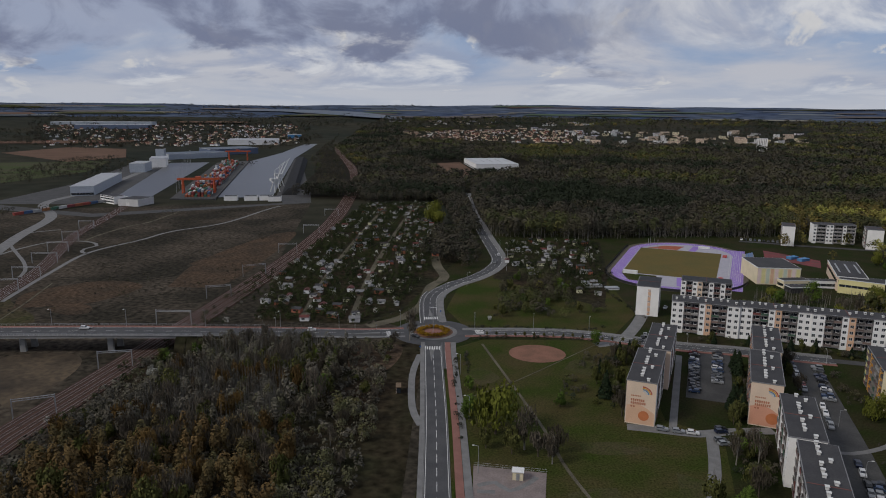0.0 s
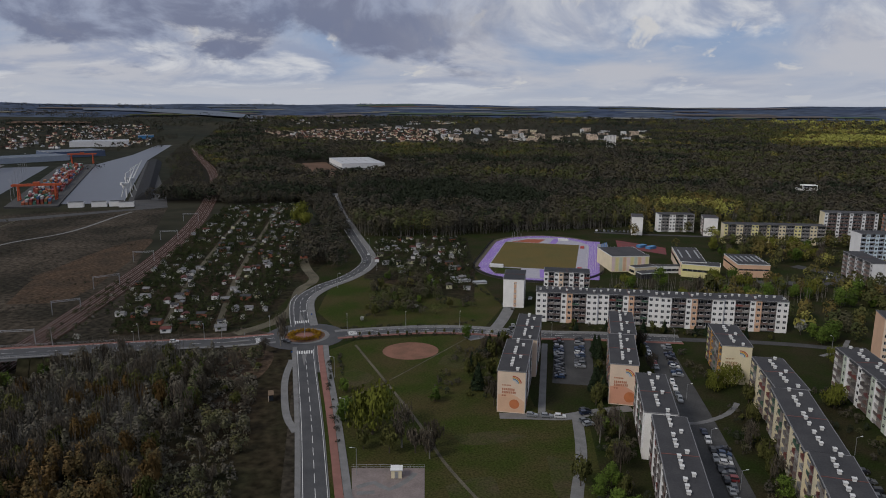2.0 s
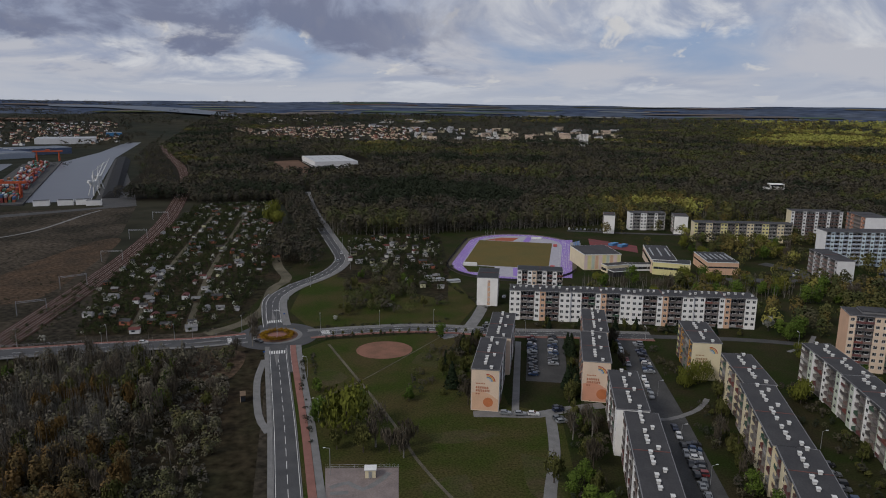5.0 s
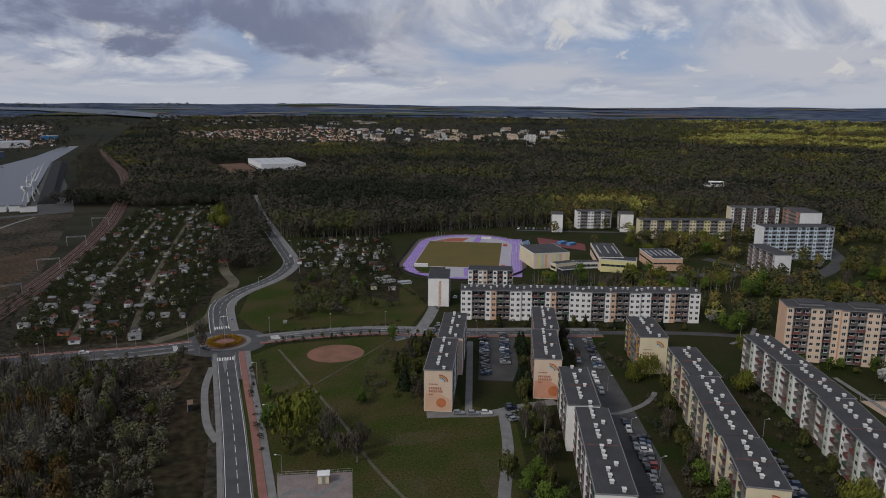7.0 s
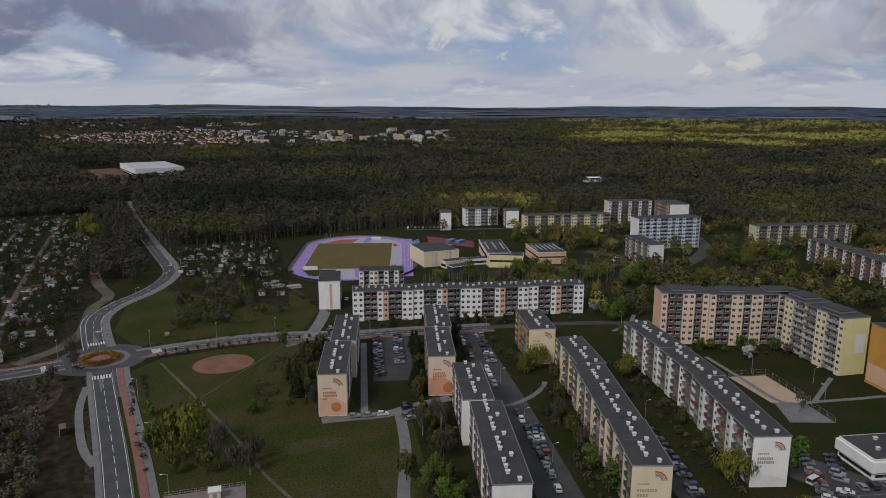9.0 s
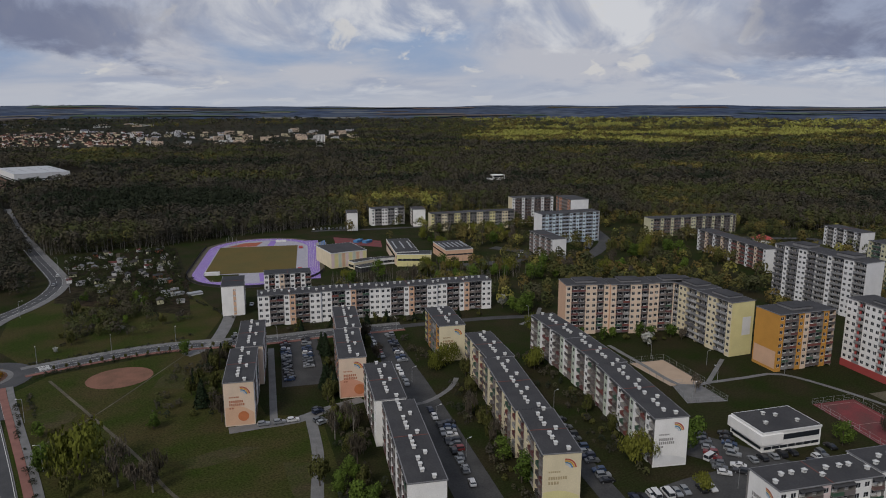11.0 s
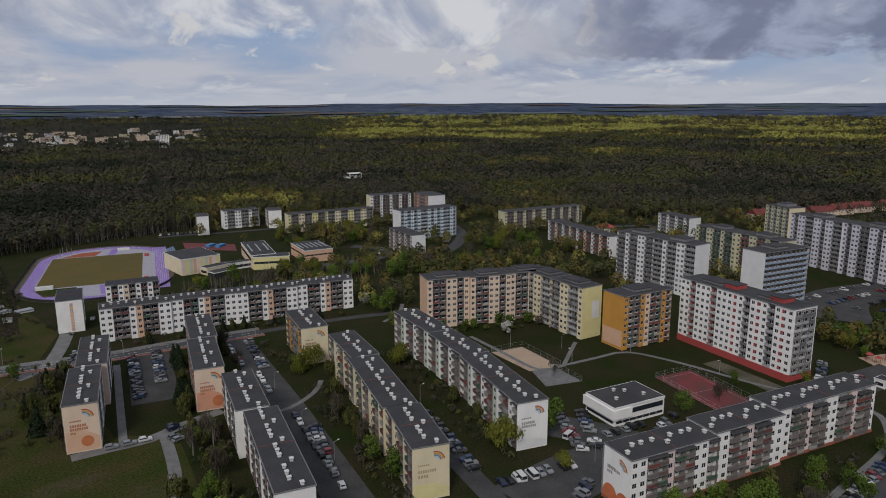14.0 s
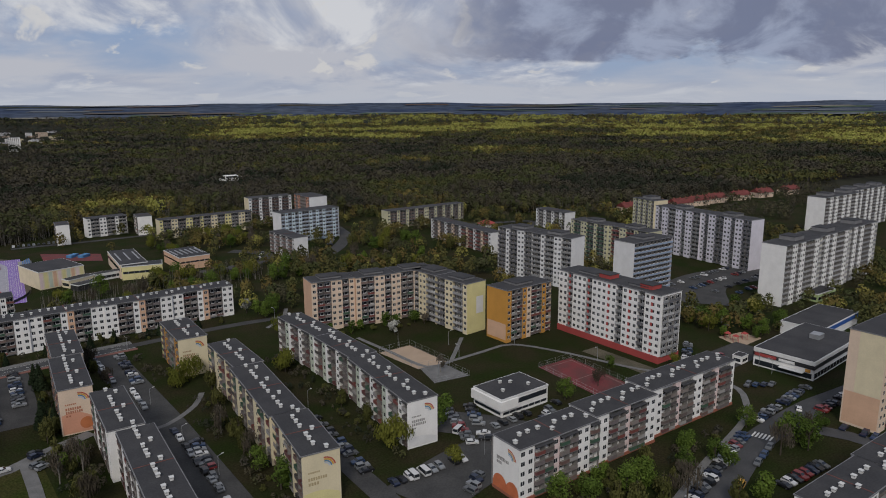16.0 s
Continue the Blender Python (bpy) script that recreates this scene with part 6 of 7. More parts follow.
def woods(name, label, n_try, bounds, accept, height, tris, size, colour, m, seed, radius=0.3, base=0.12, per=1):
    """Far trees that nobody could count: crowns of loose clumps in one mesh."""
    rng = np.random.default_rng(seed)
    (x0, x1), (y0, y1) = bounds
    xy = np.stack([rng.uniform(x0, x1, n_try), rng.uniform(y0, y1, n_try)], 1)
    keep = np.array([accept(x, y) for x, y in xy])
    xy = xy[keep]
    n = len(xy)
    h = rng.uniform(*height, n)
    ground_z = np.array([land(x, y) for x, y in xy])
    tint = np.clip(np.array([colour(x, y) for x, y in xy]) + rng.normal(0, 0.09, n), 0, 1)
    u = rng.normal(size=(n, tris, 3))
    u /= np.linalg.norm(u, axis=2, keepdims=True)
    u[:, :, 2] = np.where(rng.uniform(0, 1, (n, tris)) < 0.6, np.abs(u[:, :, 2]), u[:, :, 2])
    u *= rng.uniform(0.5, 1.0, (n, tris, 1)) ** 0.5
    rad = (h * radius * rng.uniform(0.7, 1.3, n))[:, None]
    c = np.empty((n, tris, 3))
    c[:, :, 0] = xy[:, None, 0] + u[:, :, 0] * rad
    c[:, :, 1] = xy[:, None, 1] + u[:, :, 1] * rad
    c[:, :, 2] = ground_z[:, None] + h[:, None] * (0.5 + base / 2 + u[:, :, 2] * (0.5 - base / 2))
    s = np.repeat((h * size)[:, None], tris, 1)
    verts = leaf_tris(c.reshape(-1, 3), s.ravel(), rng, (1, 1, 1), (u * (1.0, 1.0, 0.8) + (0, 0, 0.15)).reshape(-1, 3), 0.3)
    t = np.repeat(tint[:, None], tris, 1).ravel()
    return thing(name, label, "forest", kind="stuff", shape=tri_mesh(name, verts, t, m))


FOREST_EDGE = [(-240, 790), (-150, 770), (-60, 770), (-18, 690), (-14, 560), (70, 553), (120, 566), (205, 575), (255, 590), (330, 585), (420, 560), (420, 510), (470, 470), (520, 420), (560, 360), (600, 310), (650, 290), (900, 215), (1200, 90), (1700, 40), (4000, 300), (3600, 3000), (1900, 4000), (0, 4600), (-600, 4500), (-500, 2600), (-380, 1650), (-215, 1090), (-180, 900)]
TOWN = [(60, 1780), (760, 1900), (1150, 2600), (900, 3000), (100, 2900), (-330, 2400), (-250, 2150)]
HOLES = [[(-140, 1290), (60, 1330), (70, 1130), (-20, 1020), (-70, 1020)], TOWN, [(440, 795), (580, 760), (570, 745), (430, 765)], [(330, 620), (420, 600), (415, 570), (320, 590)]]
NORTH = LINES["north"]


def forest_here(x, y):
    if not in_poly(x, y, FOREST_EDGE) or any(in_poly(x, y, q) for q in HOLES):
        return False
    if y < 860 and min((p.x - x) ** 2 + (p.y - y) ** 2 for p in NORTH) < 40:
        return False
    return True


def forest_tint(x, y):
    v = noise.noise((x * 0.0045, y * 0.0045, 3.0)) + 0.6 * noise.noise((x * 0.016, y * 0.016, 7.0))
    az = math.degrees(math.atan2(x, y))
    r = math.hypot(x, y)
    t = 0.25 + 0.70 * v
    if az > 12:
        t += 0.07 * min(1, (az - 12) / 25)
    if r > 1300 and az > 27:  # sunlit patch of the eastern forest, painted through the tint
        ragged = r - 2050 + 420 * noise.noise((x * 0.0016, y * 0.0016, 12.0)) + 6 * min(45, az - 22)
        t += 0.75 * min(1, (az - 27) / 9) * max(0.0, min(1, ragged / 260)) * (0.75 + 0.5 * noise.noise((x * 0.003, y * 0.003, 30.0)))
    if r < 760 and -20 < x < 160 and y < 720:
        t += 0.03
    return t


def ring(a, b):
    return lambda x, y: a <= math.hypot(x, y) < b and forest_here(x, y)


woods("forest", "dense mixed spring forest with dark and olive crowns", 22000, ((-260, 1000), (0, 920)), ring(480, 900), (12, 18), 84, 0.066, forest_tint, LEAF["forest"], 1, 0.30)
woods("forest", "dense mixed spring forest with dark and olive crowns", 24000, ((-400, 1650), (0, 1650)), ring(900, 1600), (13, 18), 40, 0.105, forest_tint, LEAF["forest"], 2, 0.42)
woods("forest", "dense mixed spring forest in the distance", 26000, ((-600, 2900), (0, 2900)), ring(1600, 2800), (14, 18), 22, 0.165, forest_tint, LEAF["forest"], 3, 0.62)
woods("forest", "distant forest on rising land", 14000, ((-600, 3600), (0, 3600)), ring(2800, 3500), (13, 20), 14, 0.2, forest_tint, LEAF["forest"], 4, 0.8)



def stems(name, label, n_try, bounds, accept, height, seed):
    """Pale leafless stems that show between the crowns."""
    rng = np.random.default_rng(seed)
    (x0, x1), (y0, y1) = bounds
    xy = np.stack([rng.uniform(x0, x1, n_try), rng.uniform(y0, y1, n_try)], 1)
    xy = np.array([(x, y) for x, y in xy if accept(x, y)])
    n = len(xy)
    h, w, lean = rng.uniform(*height, n), rng.uniform(0.10, 0.22, n), rng.normal(0, 0.5, (n, 2))
    t = np.zeros((n, 2, 3, 3))
    for k, (dx, dy) in enumerate(((1, 0), (0, 1))):
        t[:, k, 0, 0], t[:, k, 0, 1] = xy[:, 0] - w * dx, xy[:, 1] - w * dy
        t[:, k, 1, 0], t[:, k, 1, 1] = xy[:, 0] + w * dx, xy[:, 1] + w * dy
        t[:, k, 2, :2], t[:, k, 2, 2] = xy + lean, h
    thing(name, label, "forest", kind="stuff", shape=tri_mesh(name, t.reshape(-1, 3, 3), np.zeros(n * 2), PALE_BARK))


stems("forest_stems", "pale bare stems along the forest edge", 26000, ((-20, 700), (250, 720)), lambda x, y: forest_here(x, y) and not forest_here(x * 0.94, y * 0.94), (9, 17), 77)
stems("woodland_stems", "pale bare stems in the woodland by the railway", 2600, ((-124, -56), (196, 286)), lambda x, y: in_poly(x, y, [(-120, 200), (-72, 196), (-74, 286), (-112, 284)]), (8, 14), 78)
stems("estate_stems", "bare grey stems of trees between the blocks", 700, ((130, 300), (330, 400)), lambda x, y: in_poly(x, y, [(132, 350), (262, 330), (290, 360), (262, 384), (150, 394)]) and clear(x, y, 1.5), (5, 10), 79)
OPEN_SPOTS = [[(196, 232), (300, 190), (268, 90), (170, 110), (186, 200)], [(158, 430), (190, 520), (235, 500), (225, 455), (262, 440), (262, 385), (160, 400)], [(265, 380), (310, 430), (300, 440), (255, 400)], [(350, 90), (480, 90), (480, 175), (350, 150)]]


def estate_woods(x, y):
    if not in_poly(x, y, [(95, 342), (130, 352), (250, 385), (230, 520), (200, 545), (330, 610), (420, 560), (520, 420), (640, 300), (620, 110), (520, 40), (380, 30), (300, 60), (330, 250), (215, 276)]):
        return False
    if any(in_poly(x, y, q) for q in OPEN_SPOTS) or (x - 128) ** 2 + (y - 474) ** 2 < 60 ** 2 and y < 500:
        return False
    return noise.noise((x * 0.022, y * 0.022, 15)) > -0.12 and clear(x, y, 2.5)


woods("estate_trees", "leafy and bare trees between the far blocks", 5200, ((95, 640), (30, 610)), estate_woods, (6, 12), 90, 0.075, lambda x, y: 0.66 + 0.45 * noise.noise((x * 0.06, y * 0.06, 3)), LEAF["forest"], 31, 0.34, 0.1)
def near_beds(x, y):
    return any(in_poly(x, y, q) for q in ([(38, 226), (47, 224), (68, 290), (54, 296)], [(84, 222), (87, 222), (106, 286), (98, 288)], [(58, 150), (70, 136), (90, 212), (78, 214)], [(98, 120), (106, 128), (134, 218), (120, 214), (112, 170)], [(138, 128), (147, 128), (178, 228), (160, 226)], [(120, 232), (134, 236), (140, 268), (128, 284)], [(94, 309), (196, 281), (198, 285), (95, 315)], [(148, 84), (236, 57), (238, 52), (150, 76)], [(20, 236), (40, 240), (56, 284), (40, 284)])) and noise.noise((x * 0.09, y * 0.09, 17)) > -0.05 and clear(x, y, 0.8)


woods("estate_bushes", "dark shrubs and small trees beside the blocks", 7500, ((20, 240), (50, 320)), near_beds, (0.8, 3.4), 46, 0.12, lambda x, y: 0.22 + 0.5 * noise.noise((x * 0.12, y * 0.12, 3)), LEAF["forest"], 36, 0.45, 0.0)
woods("forest_edge", "tall trees at the edge of the forest", 5200, ((-20, 760), (250, 640)), lambda x, y: forest_here(x, y) and not forest_here(x * 0.93, y * 0.93), (12, 18), 110, 0.045, lambda x, y: 0.34 + 0.4 * noise.noise((x * 0.03, y * 0.03, 3)), LEAF["forest"], 32, 0.22, 0.1)


def wood_tint(x, y):
    v = noise.noise((x * 0.03, y * 0.03, 21))
    return 0.86 + 0.2 * v if y < 196 + 14 * v else 0.26 + 0.3 * v


woods("woodland", "dense bare and budding trees beside the railway", 1300, ((-148, -40), (120, 295)), lambda x, y: in_poly(x, y, [(-132, 120), (-52, 120), (-60, 200), (-58, 284), (-116, 284), (-124, 250), (-132, 200)]), (6.5, 11.5), 130, 0.042, wood_tint, LEAF["wood"], 34, 0.17, 0.06)
woods("woodland", "thin scrub and young trees beside the road", 420, ((-60, -30), (120, 295)), lambda x, y: in_poly(x, y, [(-58, 140), (-34, 140), (-38, 230), (-44, 292), (-54, 286)]) and noise.noise((x * 0.05, y * 0.05, 3)) > 0.0, (2.5, 7), 90, 0.07, lambda x, y: 0.45, LEAF["wood"], 35, 0.32, 0.02)


def garden_here(x, y):
    a = in_poly(x, y, [(-118, 322), (-134, 411), (-141, 730), (-62, 756), (-46, 600), (-40, 470), (-44, 400), (-50, 350), (-63, 322)])
    b = in_poly(x, y, [(8, 470), (10, 545), (82, 545), (72, 450), (60, 380), (30, 400)])
    return a or b


def garden_tint(x, y):
    return 0.22 + 0.3 * noise.noise((x * 0.05, y * 0.05, 1)) + (0.75 if noise.noise((x * 0.31, y * 0.31, 5)) > 0.42 else 0)


GARDEN_WAYS = [smooth(pts, 4) for name, pts, *_ in dirt if name == "garden_path"]
woods("garden_bushes", "small garden trees and bushes, some in blossom", 15000, ((-145, 90), (320, 760)), lambda x, y: garden_here(x, y) and not any(near_line(x, y, l, 2.2) for l in GARDEN_WAYS), (1.4, 4.0), 26, 0.12, garden_tint, LEAF["gardens"], 5, 0.40, 0.05)


def copse_here(x, y):
    return in_poly(x, y, [(-52, 470), (-14, 440), (-8, 470), (-14, 520), (-40, 620), (-48, 700), (-70, 770), (-30, 760), (-20, 640), (-10, 560), (-48, 560)]) or in_poly(x, y, [(-136, 735), (-60, 762), (-70, 900), (-170, 900), (-150, 760)])


woods("copse", "dense dark leafless copse beside the road", 3800, ((-180, 0), (430, 900)), copse_here, (9, 14), 56, 0.065, lambda x, y: 0.16, LEAF["forest"], 6, 0.28)
woods("copse", "dark leafless trees along the railway", 9000, ((-420, -120), (320, 1500)), lambda x, y: any(6 < x - (p.x + 10) < 34 + y * 0.03 for p in RL_ if abs(p.y - y) < 12) and y > 760 and not in_poly(x, y, [(-270, 800), (-395, 1330), (-340, 1330), (-225, 830)]), (6, 12), 40, 0.09, lambda x, y: 0.25 + 0.2 * noise.noise((x * 0.02, y * 0.02, 0)), LEAF["forest"], 7, 0.3)
woods("hedgerow", "dark bushes and trees among the fields", 9000, ((-1600, -420), (640, 2300)), lambda x, y: (noise.noise((x * 0.006, y * 0.006, 9)) > 0.22 and not in_poly(x, y, [(-1100, 1150), (-1060, 1660), (-600, 1700), (-300, 700), (-520, 640)])) or in_poly(x, y, [(-760, 860), (-640, 850), (-600, 1000), (-720, 1240), (-760, 1240)]) and y % 50 < 12, (5, 11), 30, 0.09, lambda x, y: 0.14, LEAF["forest"], 8, 0.55)
woods("scrub_bushes", "low dark scrub bushes on the dry meadow", 5200, ((-400, -155), (180, 720)), lambda x, y: noise.noise((x * 0.02, y * 0.02, 2)) + 0.5 * noise.noise((x * 0.09, y * 0.09, 2)) > 0.22 and x > -330 and not any(abs(p.x - x) < 11 for p in RL_ if abs(p.y - y) < 10), (0.4, 1.5), 14, 0.25, lambda x, y: 0.2 + 0.25 * noise.noise((x * 0.03, y * 0.03, 6)), LEAF["forest"], 9, 0.8, 0.0)
woods("underwood", "tangled brown undergrowth among bare trees", 2600, ((-148, -30), (120, 300)), lambda x, y: in_poly(x, y, [(-146, 150), (-36, 150), (-44, 292), (-122, 290), (-144, 268)]), (1.0, 3.4), 26, 0.18, lambda x, y: 0.2 + 0.25 * noise.noise((x * 0.03, y * 0.03, 2)), LEAF["wood"], 10, 0.6, 0.0)
woods("underwood", "blooming bushes along the railway fence", 420, ((-150, -100), (150, 420)), lambda x, y: -150 + (y - 200) * 0.02 < x < -136 + (y - 200) * 0.06, (1.5, 4.0), 30, 0.13, garden_tint, LEAF["gardens"], 12, 0.5, 0.0)
woods("far_hedges", "dark woods and hedges on the far hills", 12000, ((-4600, 200), (1700, 4800)), lambda x, y: 2300 < math.hypot(x, y) < 4800 and noise.noise((x * 0.0016, y * 0.0022, 4)) > 0.05 and not in_poly(x, y, FOREST_EDGE), (8, 14), 16, 0.17, lambda x, y: 0.1, LEAF["forest"], 11, 0.9)
woods("lawn_bushes", "bushes and young trees round the far blocks", 1500, ((200, 700), (60, 620)), lambda x, y: noise.noise((x * 0.02, y * 0.02, 12)) > 0.2 and math.hypot(x, y) > 380 and in_poly(x, y, [(300, 440), (420, 420), (640, 300), (600, 120), (500, 200), (400, 240), (300, 340)]), (3, 8), 40, 0.11, lambda x, y: 0.55 + 0.3 * noise.noise((x * 0.05, y * 0.05, 3)), LEAF["forest"], 13, 0.4, 0.05)

# ---- allotment huts ----
HUTS = []
for k, (wm, rm) in enumerate(((WALLS["grey"], ROOF), (WALLS["olive"], mat("hut_tar", (0.05, 0.045, 0.04), 0.9, 0.2)), (WALLS["brick"], ROOF), (mat("hut_wood", (0.12, 0.085, 0.06), 0.9, 0.2), mat("hut_sheet", (0.17, 0.17, 0.17), 0.7, 0.2)), (WALLS["pale_grey"], mat("hut_red", (0.12, 0.04, 0.035), 0.8, 0.2)), (WALLS["grey"], mat("hut_sheet", (0.26, 0.26, 0.26))))):
    w, d, h = 2.2 + 0.25 * (k % 3), 1.6 + 0.2 * (k % 2), 2.2
    b = Shape(wm, GLASS).box(-w, -d, 0, w, d, h, 0).box(-w * 0.6, -d - 0.03, 0.9, w * 0.1, -d - 0.004, 1.7, 1)
    r = Shape(rm)
    r.poly([(-w - .3, -d - .3, h - .05), (w + .3, -d - .3, h - .05), (w + .3, 0, h + 1.0), (-w - .3, 0, h + 1.0)]).poly([(w + .3, d + .3, h - .05), (-w - .3, d + .3, h - .05), (-w - .3, 0, h + 1.0), (w + .3, 0, h + 1.0)])
    for s in (-w, w):
        r.poly([(s, -d, h), (s, d, h), (s, 0, h + 0.95)])
    HUTS.append((b.mesh("wall"), r.mesh("roof")))
hr = random.Random(8)
n_hut = 0
while n_hut < 240:
    x, y = hr.uniform(-140, 84), hr.uniform(322, 755)
    if not garden_here(x, y):
        continue
    b, r = HUTS[hr.randrange(6)]
    hut = thing("garden_hut", "small allotment hut with a pitched roof", "hut", at=pose(x, y, 0.04, 0, 0, hr.choice((0, 90)) + hr.uniform(-12, 12)) @ Matrix.Scale(hr.uniform(0.65, 1.0), 4), group="garden huts")
    part("wall", b, hut)
    part("roof", r, hut)
    n_hut += 1
for x, y, w in ((60, 405, 5), (70, 400, 4), (58, 412, 4)):
    gh = thing("greenhouse", "low glazed greenhouse frame in a garden", "greenhouse", at=pose(x, y, 0, 0, 0, 10))
    part("frame", Shape(FRAME).box(-w, -2, 0, w, 2, 0.8), gh)
    part("roof", Shape(STEEL).prism([(-w, -2.1), (w, -2.1), (w, 2.1), (-w, 2.1)], 0.8, 1.4), gh)

woods("canal_trees", "dark bare trees between canal and railway", 5200, ((-530, -160), (790, 2320)), lambda x, y: in_poly(x, y, [(-222, 860), (-360, 1345), (-470, 2000), (-520, 2300), (-425, 1800), (-338, 1465), (-258, 1175), (-207, 950), (-178, 790)]), (6, 12), 30, 0.08, lambda x, y: 0.2 + 0.3 * noise.noise((x * 0.02, y * 0.02, 4)), LEAF["forest"], 40, 0.34)
woods("field_trees", "dark trees along the harbour road and fields", 2600, ((-900, -380), (430, 1500)), lambda x, y: in_poly(x, y, [(-700, 850), (-640, 840), (-560, 980), (-660, 1260), (-760, 1330), (-790, 1210)]) or in_poly(x, y, [(-470, 560), (-430, 560), (-470, 640), (-540, 660)]), (5, 10), 34, 0.08, lambda x, y: 0.16, LEAF["forest"], 41, 0.4)
HEDGES = [smooth(q, 2.0) for q in ([(-10, 320.5), (12, 322), (42, 321), (54, 326)], [(-12, 300), (-2, 305), (16, 307.2), (34, 307), (50, 304)], [(2, 340), (14, 352), (30, 356)], [(78, 342), (66, 400), (76, 440)], [(-60, 322), (-52, 335), (-45, 352)], [(-15.3, 280), (-12.5, 240), (-9, 205)], [(-10.8, 284), (-9, 262)])]
woods("hedge", "clipped dark hedges along the roads", 26000, ((-64, 90), (190, 450)), lambda x, y: any(near_line(x, y, l, 0.9) for l in HEDGES), (0.7, 1.5), 26, 0.2, lambda x, y: 0.05, LEAF["forest"], 42, 0.7, 0.0)
woods("orchard", "garden trees and bushes beside the road", 700, ((0, 76), (330, 470)), lambda x, y: in_poly(x, y, [(4, 345), (40, 338), (58, 350), (62, 385), (40, 420), (14, 430), (6, 400)]) and noise.noise((x * 0.05, y * 0.05, 8)) > 0.0 and clear(x, y, 1.0), (2.5, 8), 90, 0.075, lambda x, y: 0.4 + 0.5 * noise.noise((x * 0.08, y * 0.08, 3)), LEAF["forest"], 43, 0.42, 0.02)
woods("house_trees", "trees round the red roofed houses", 700, ((600, 950), (140, 300)), lambda x, y: noise.noise((x * 0.03, y * 0.03, 8)) > -0.1, (6, 12), 40, 0.09, lambda x, y: 0.3, LEAF["forest"], 44, 0.35, 0.02)


# ---- harbour ----
def poly_slab(name, pts, z0, z1, m, label, category="quay"):
    return thing(name, label, category, kind="structure", shape=Shape(m).prism(pts, z0, z1))


patch("water", [(-436, 768), (-590, 1225), (-526, 1248), (-391, 753)], 0.35, WATER, "grey harbour basin water", "water")
patch("water", [(-318, 772), (-461, 1271), (-474, 1525), (-547, 2065), (-561, 2314), (-504, 1990), (-400, 1366), (-255, 774)], 0.35, WATER, "grey canal water", "water")
patch("harbour_yard", [(-560, 700), (-390, 640), (-230, 735), (-255, 790), (-400, 1366), (-380, 1340), (-225, 830), (-200, 740), (-380, 620), (-520, 660)], 0.2, ASPHALT_OLD, "worn asphalt harbour yard", "yard")
patch("harbour_yard", [(-540, 690), (-430, 700), (-436, 768), (-590, 1225), (-660, 1240), (-560, 900)], 0.22, ASPHALT_OLD, "worn asphalt harbour yard", "yard")
poly_slab("quay", [(-362, 745), (-312, 750), (-462, 1284), (-503, 1228)], 0.0, 1.6, ASPHALT_OLD, "long asphalt container quay")
lake = Shape(mat("lake_water", (0.11, 0.13, 0.16), 0.6, 0.05, 0.001, 0.01, spec=0.1))
shore = [(-20.3, 4170, 4330), (-17, 4050, 4300), (-14, 3800, 4180), (-11, 3520, 3960), (-9, 3380, 3700), (-7.4, 3290, 3400)]
for (a0, n0, f0), (a1, n1, f1) in zip(shore, shore[1:]):
    lake.poly([(r_ * math.sin(math.radians(a_)), r_ * math.cos(math.radians(a_)), land(r_ * math.sin(math.radians(a_)), r_ * math.cos(math.radians(a_))) + 9.0) for a_, r_ in ((a0, n0), (a1, n1), (a1, f1), (a0, f0))])
thing("lake", "pale distant lake before the hills", "water", kind="structure", shape=lake)
coal = thing("coal_heap", "long black coal heap on the quay", "coal heap", shape=Shape(mat("coal", (0.010, 0.010, 0.011), 0.9, 0.3, 0.1, 2.0)).poly([(-252, 800, 0.3), (-234, 803, 0.3), (-240, 812, 7), (-247, 814, 7)]).poly([(-234, 803, 0.3), (-362, 1326, 0.3), (-369, 1322, 7), (-240, 812, 7)]).poly([(-362, 1326, .3), (-386, 1322, .3), (-379, 1318, 7), (-369, 1322, 7)]).poly([(-386, 1322, .3), (-252, 800, .3), (-247, 814, 7), (-379, 1318, 7)]).poly([(-247, 814, 7), (-240, 812, 7), (-369, 1322, 7), (-379, 1318, 7)]))
CMATS = [mat("container_%d" % i, c, 0.6, 0.15, 0.3, 3.0) for i, c in enumerate(((0.30, 0.06, 0.045), (0.05, 0.10, 0.20), (0.38, 0.38, 0.37), (0.28, 0.12, 0.05), (0.06, 0.16, 0.11), (0.55, 0.55, 0.54), (0.22, 0.05, 0.05), (0.34, 0.10, 0.05)))]
CMESH = []
for m in CMATS:
    s = Shape(m, DARK).box(-6.1, -1.22, 0, 6.1, 1.22, 2.6, 0)
    for k in range(7):
        s.box(-5.6 + k * 1.7, -1.27, 0.2, -4.9 + k * 1.7, -1.221, 2.4, 0)
    CMESH.append(s.mesh("container"))
cr = random.Random(3)
q0, q1 = Vector((-337, 760)), Vector((-478, 1240))
qd = (q1 - q0).normalized()
qn = Vector((-qd.y, qd.x))
more = []
turn_c = math.degrees(math.atan2(qd.y, qd.x))
for i in range(36):
    for o in (-12, -8.5, -5, -1.5, 2, 5.5, 9, 12.5):
        if cr.random() < 0.12:
            continue
        p = q0 + qd * (8 + i * 13 + cr.uniform(-0.4, 0.4)) + qn * o
        for lvl in range(cr.choice((1, 1, 2, 2, 3))):
            at = pose(p.x, p.y, 1.6 + lvl * 2.6, 0, 0, turn_c)
            if i < 16:
                thing("container", "stacked steel shipping container on the quay", "container", at=at, group="shipping containers", shape=cr.choice(CMESH))
            else:
                more.append((cr.choice(CMESH), at))
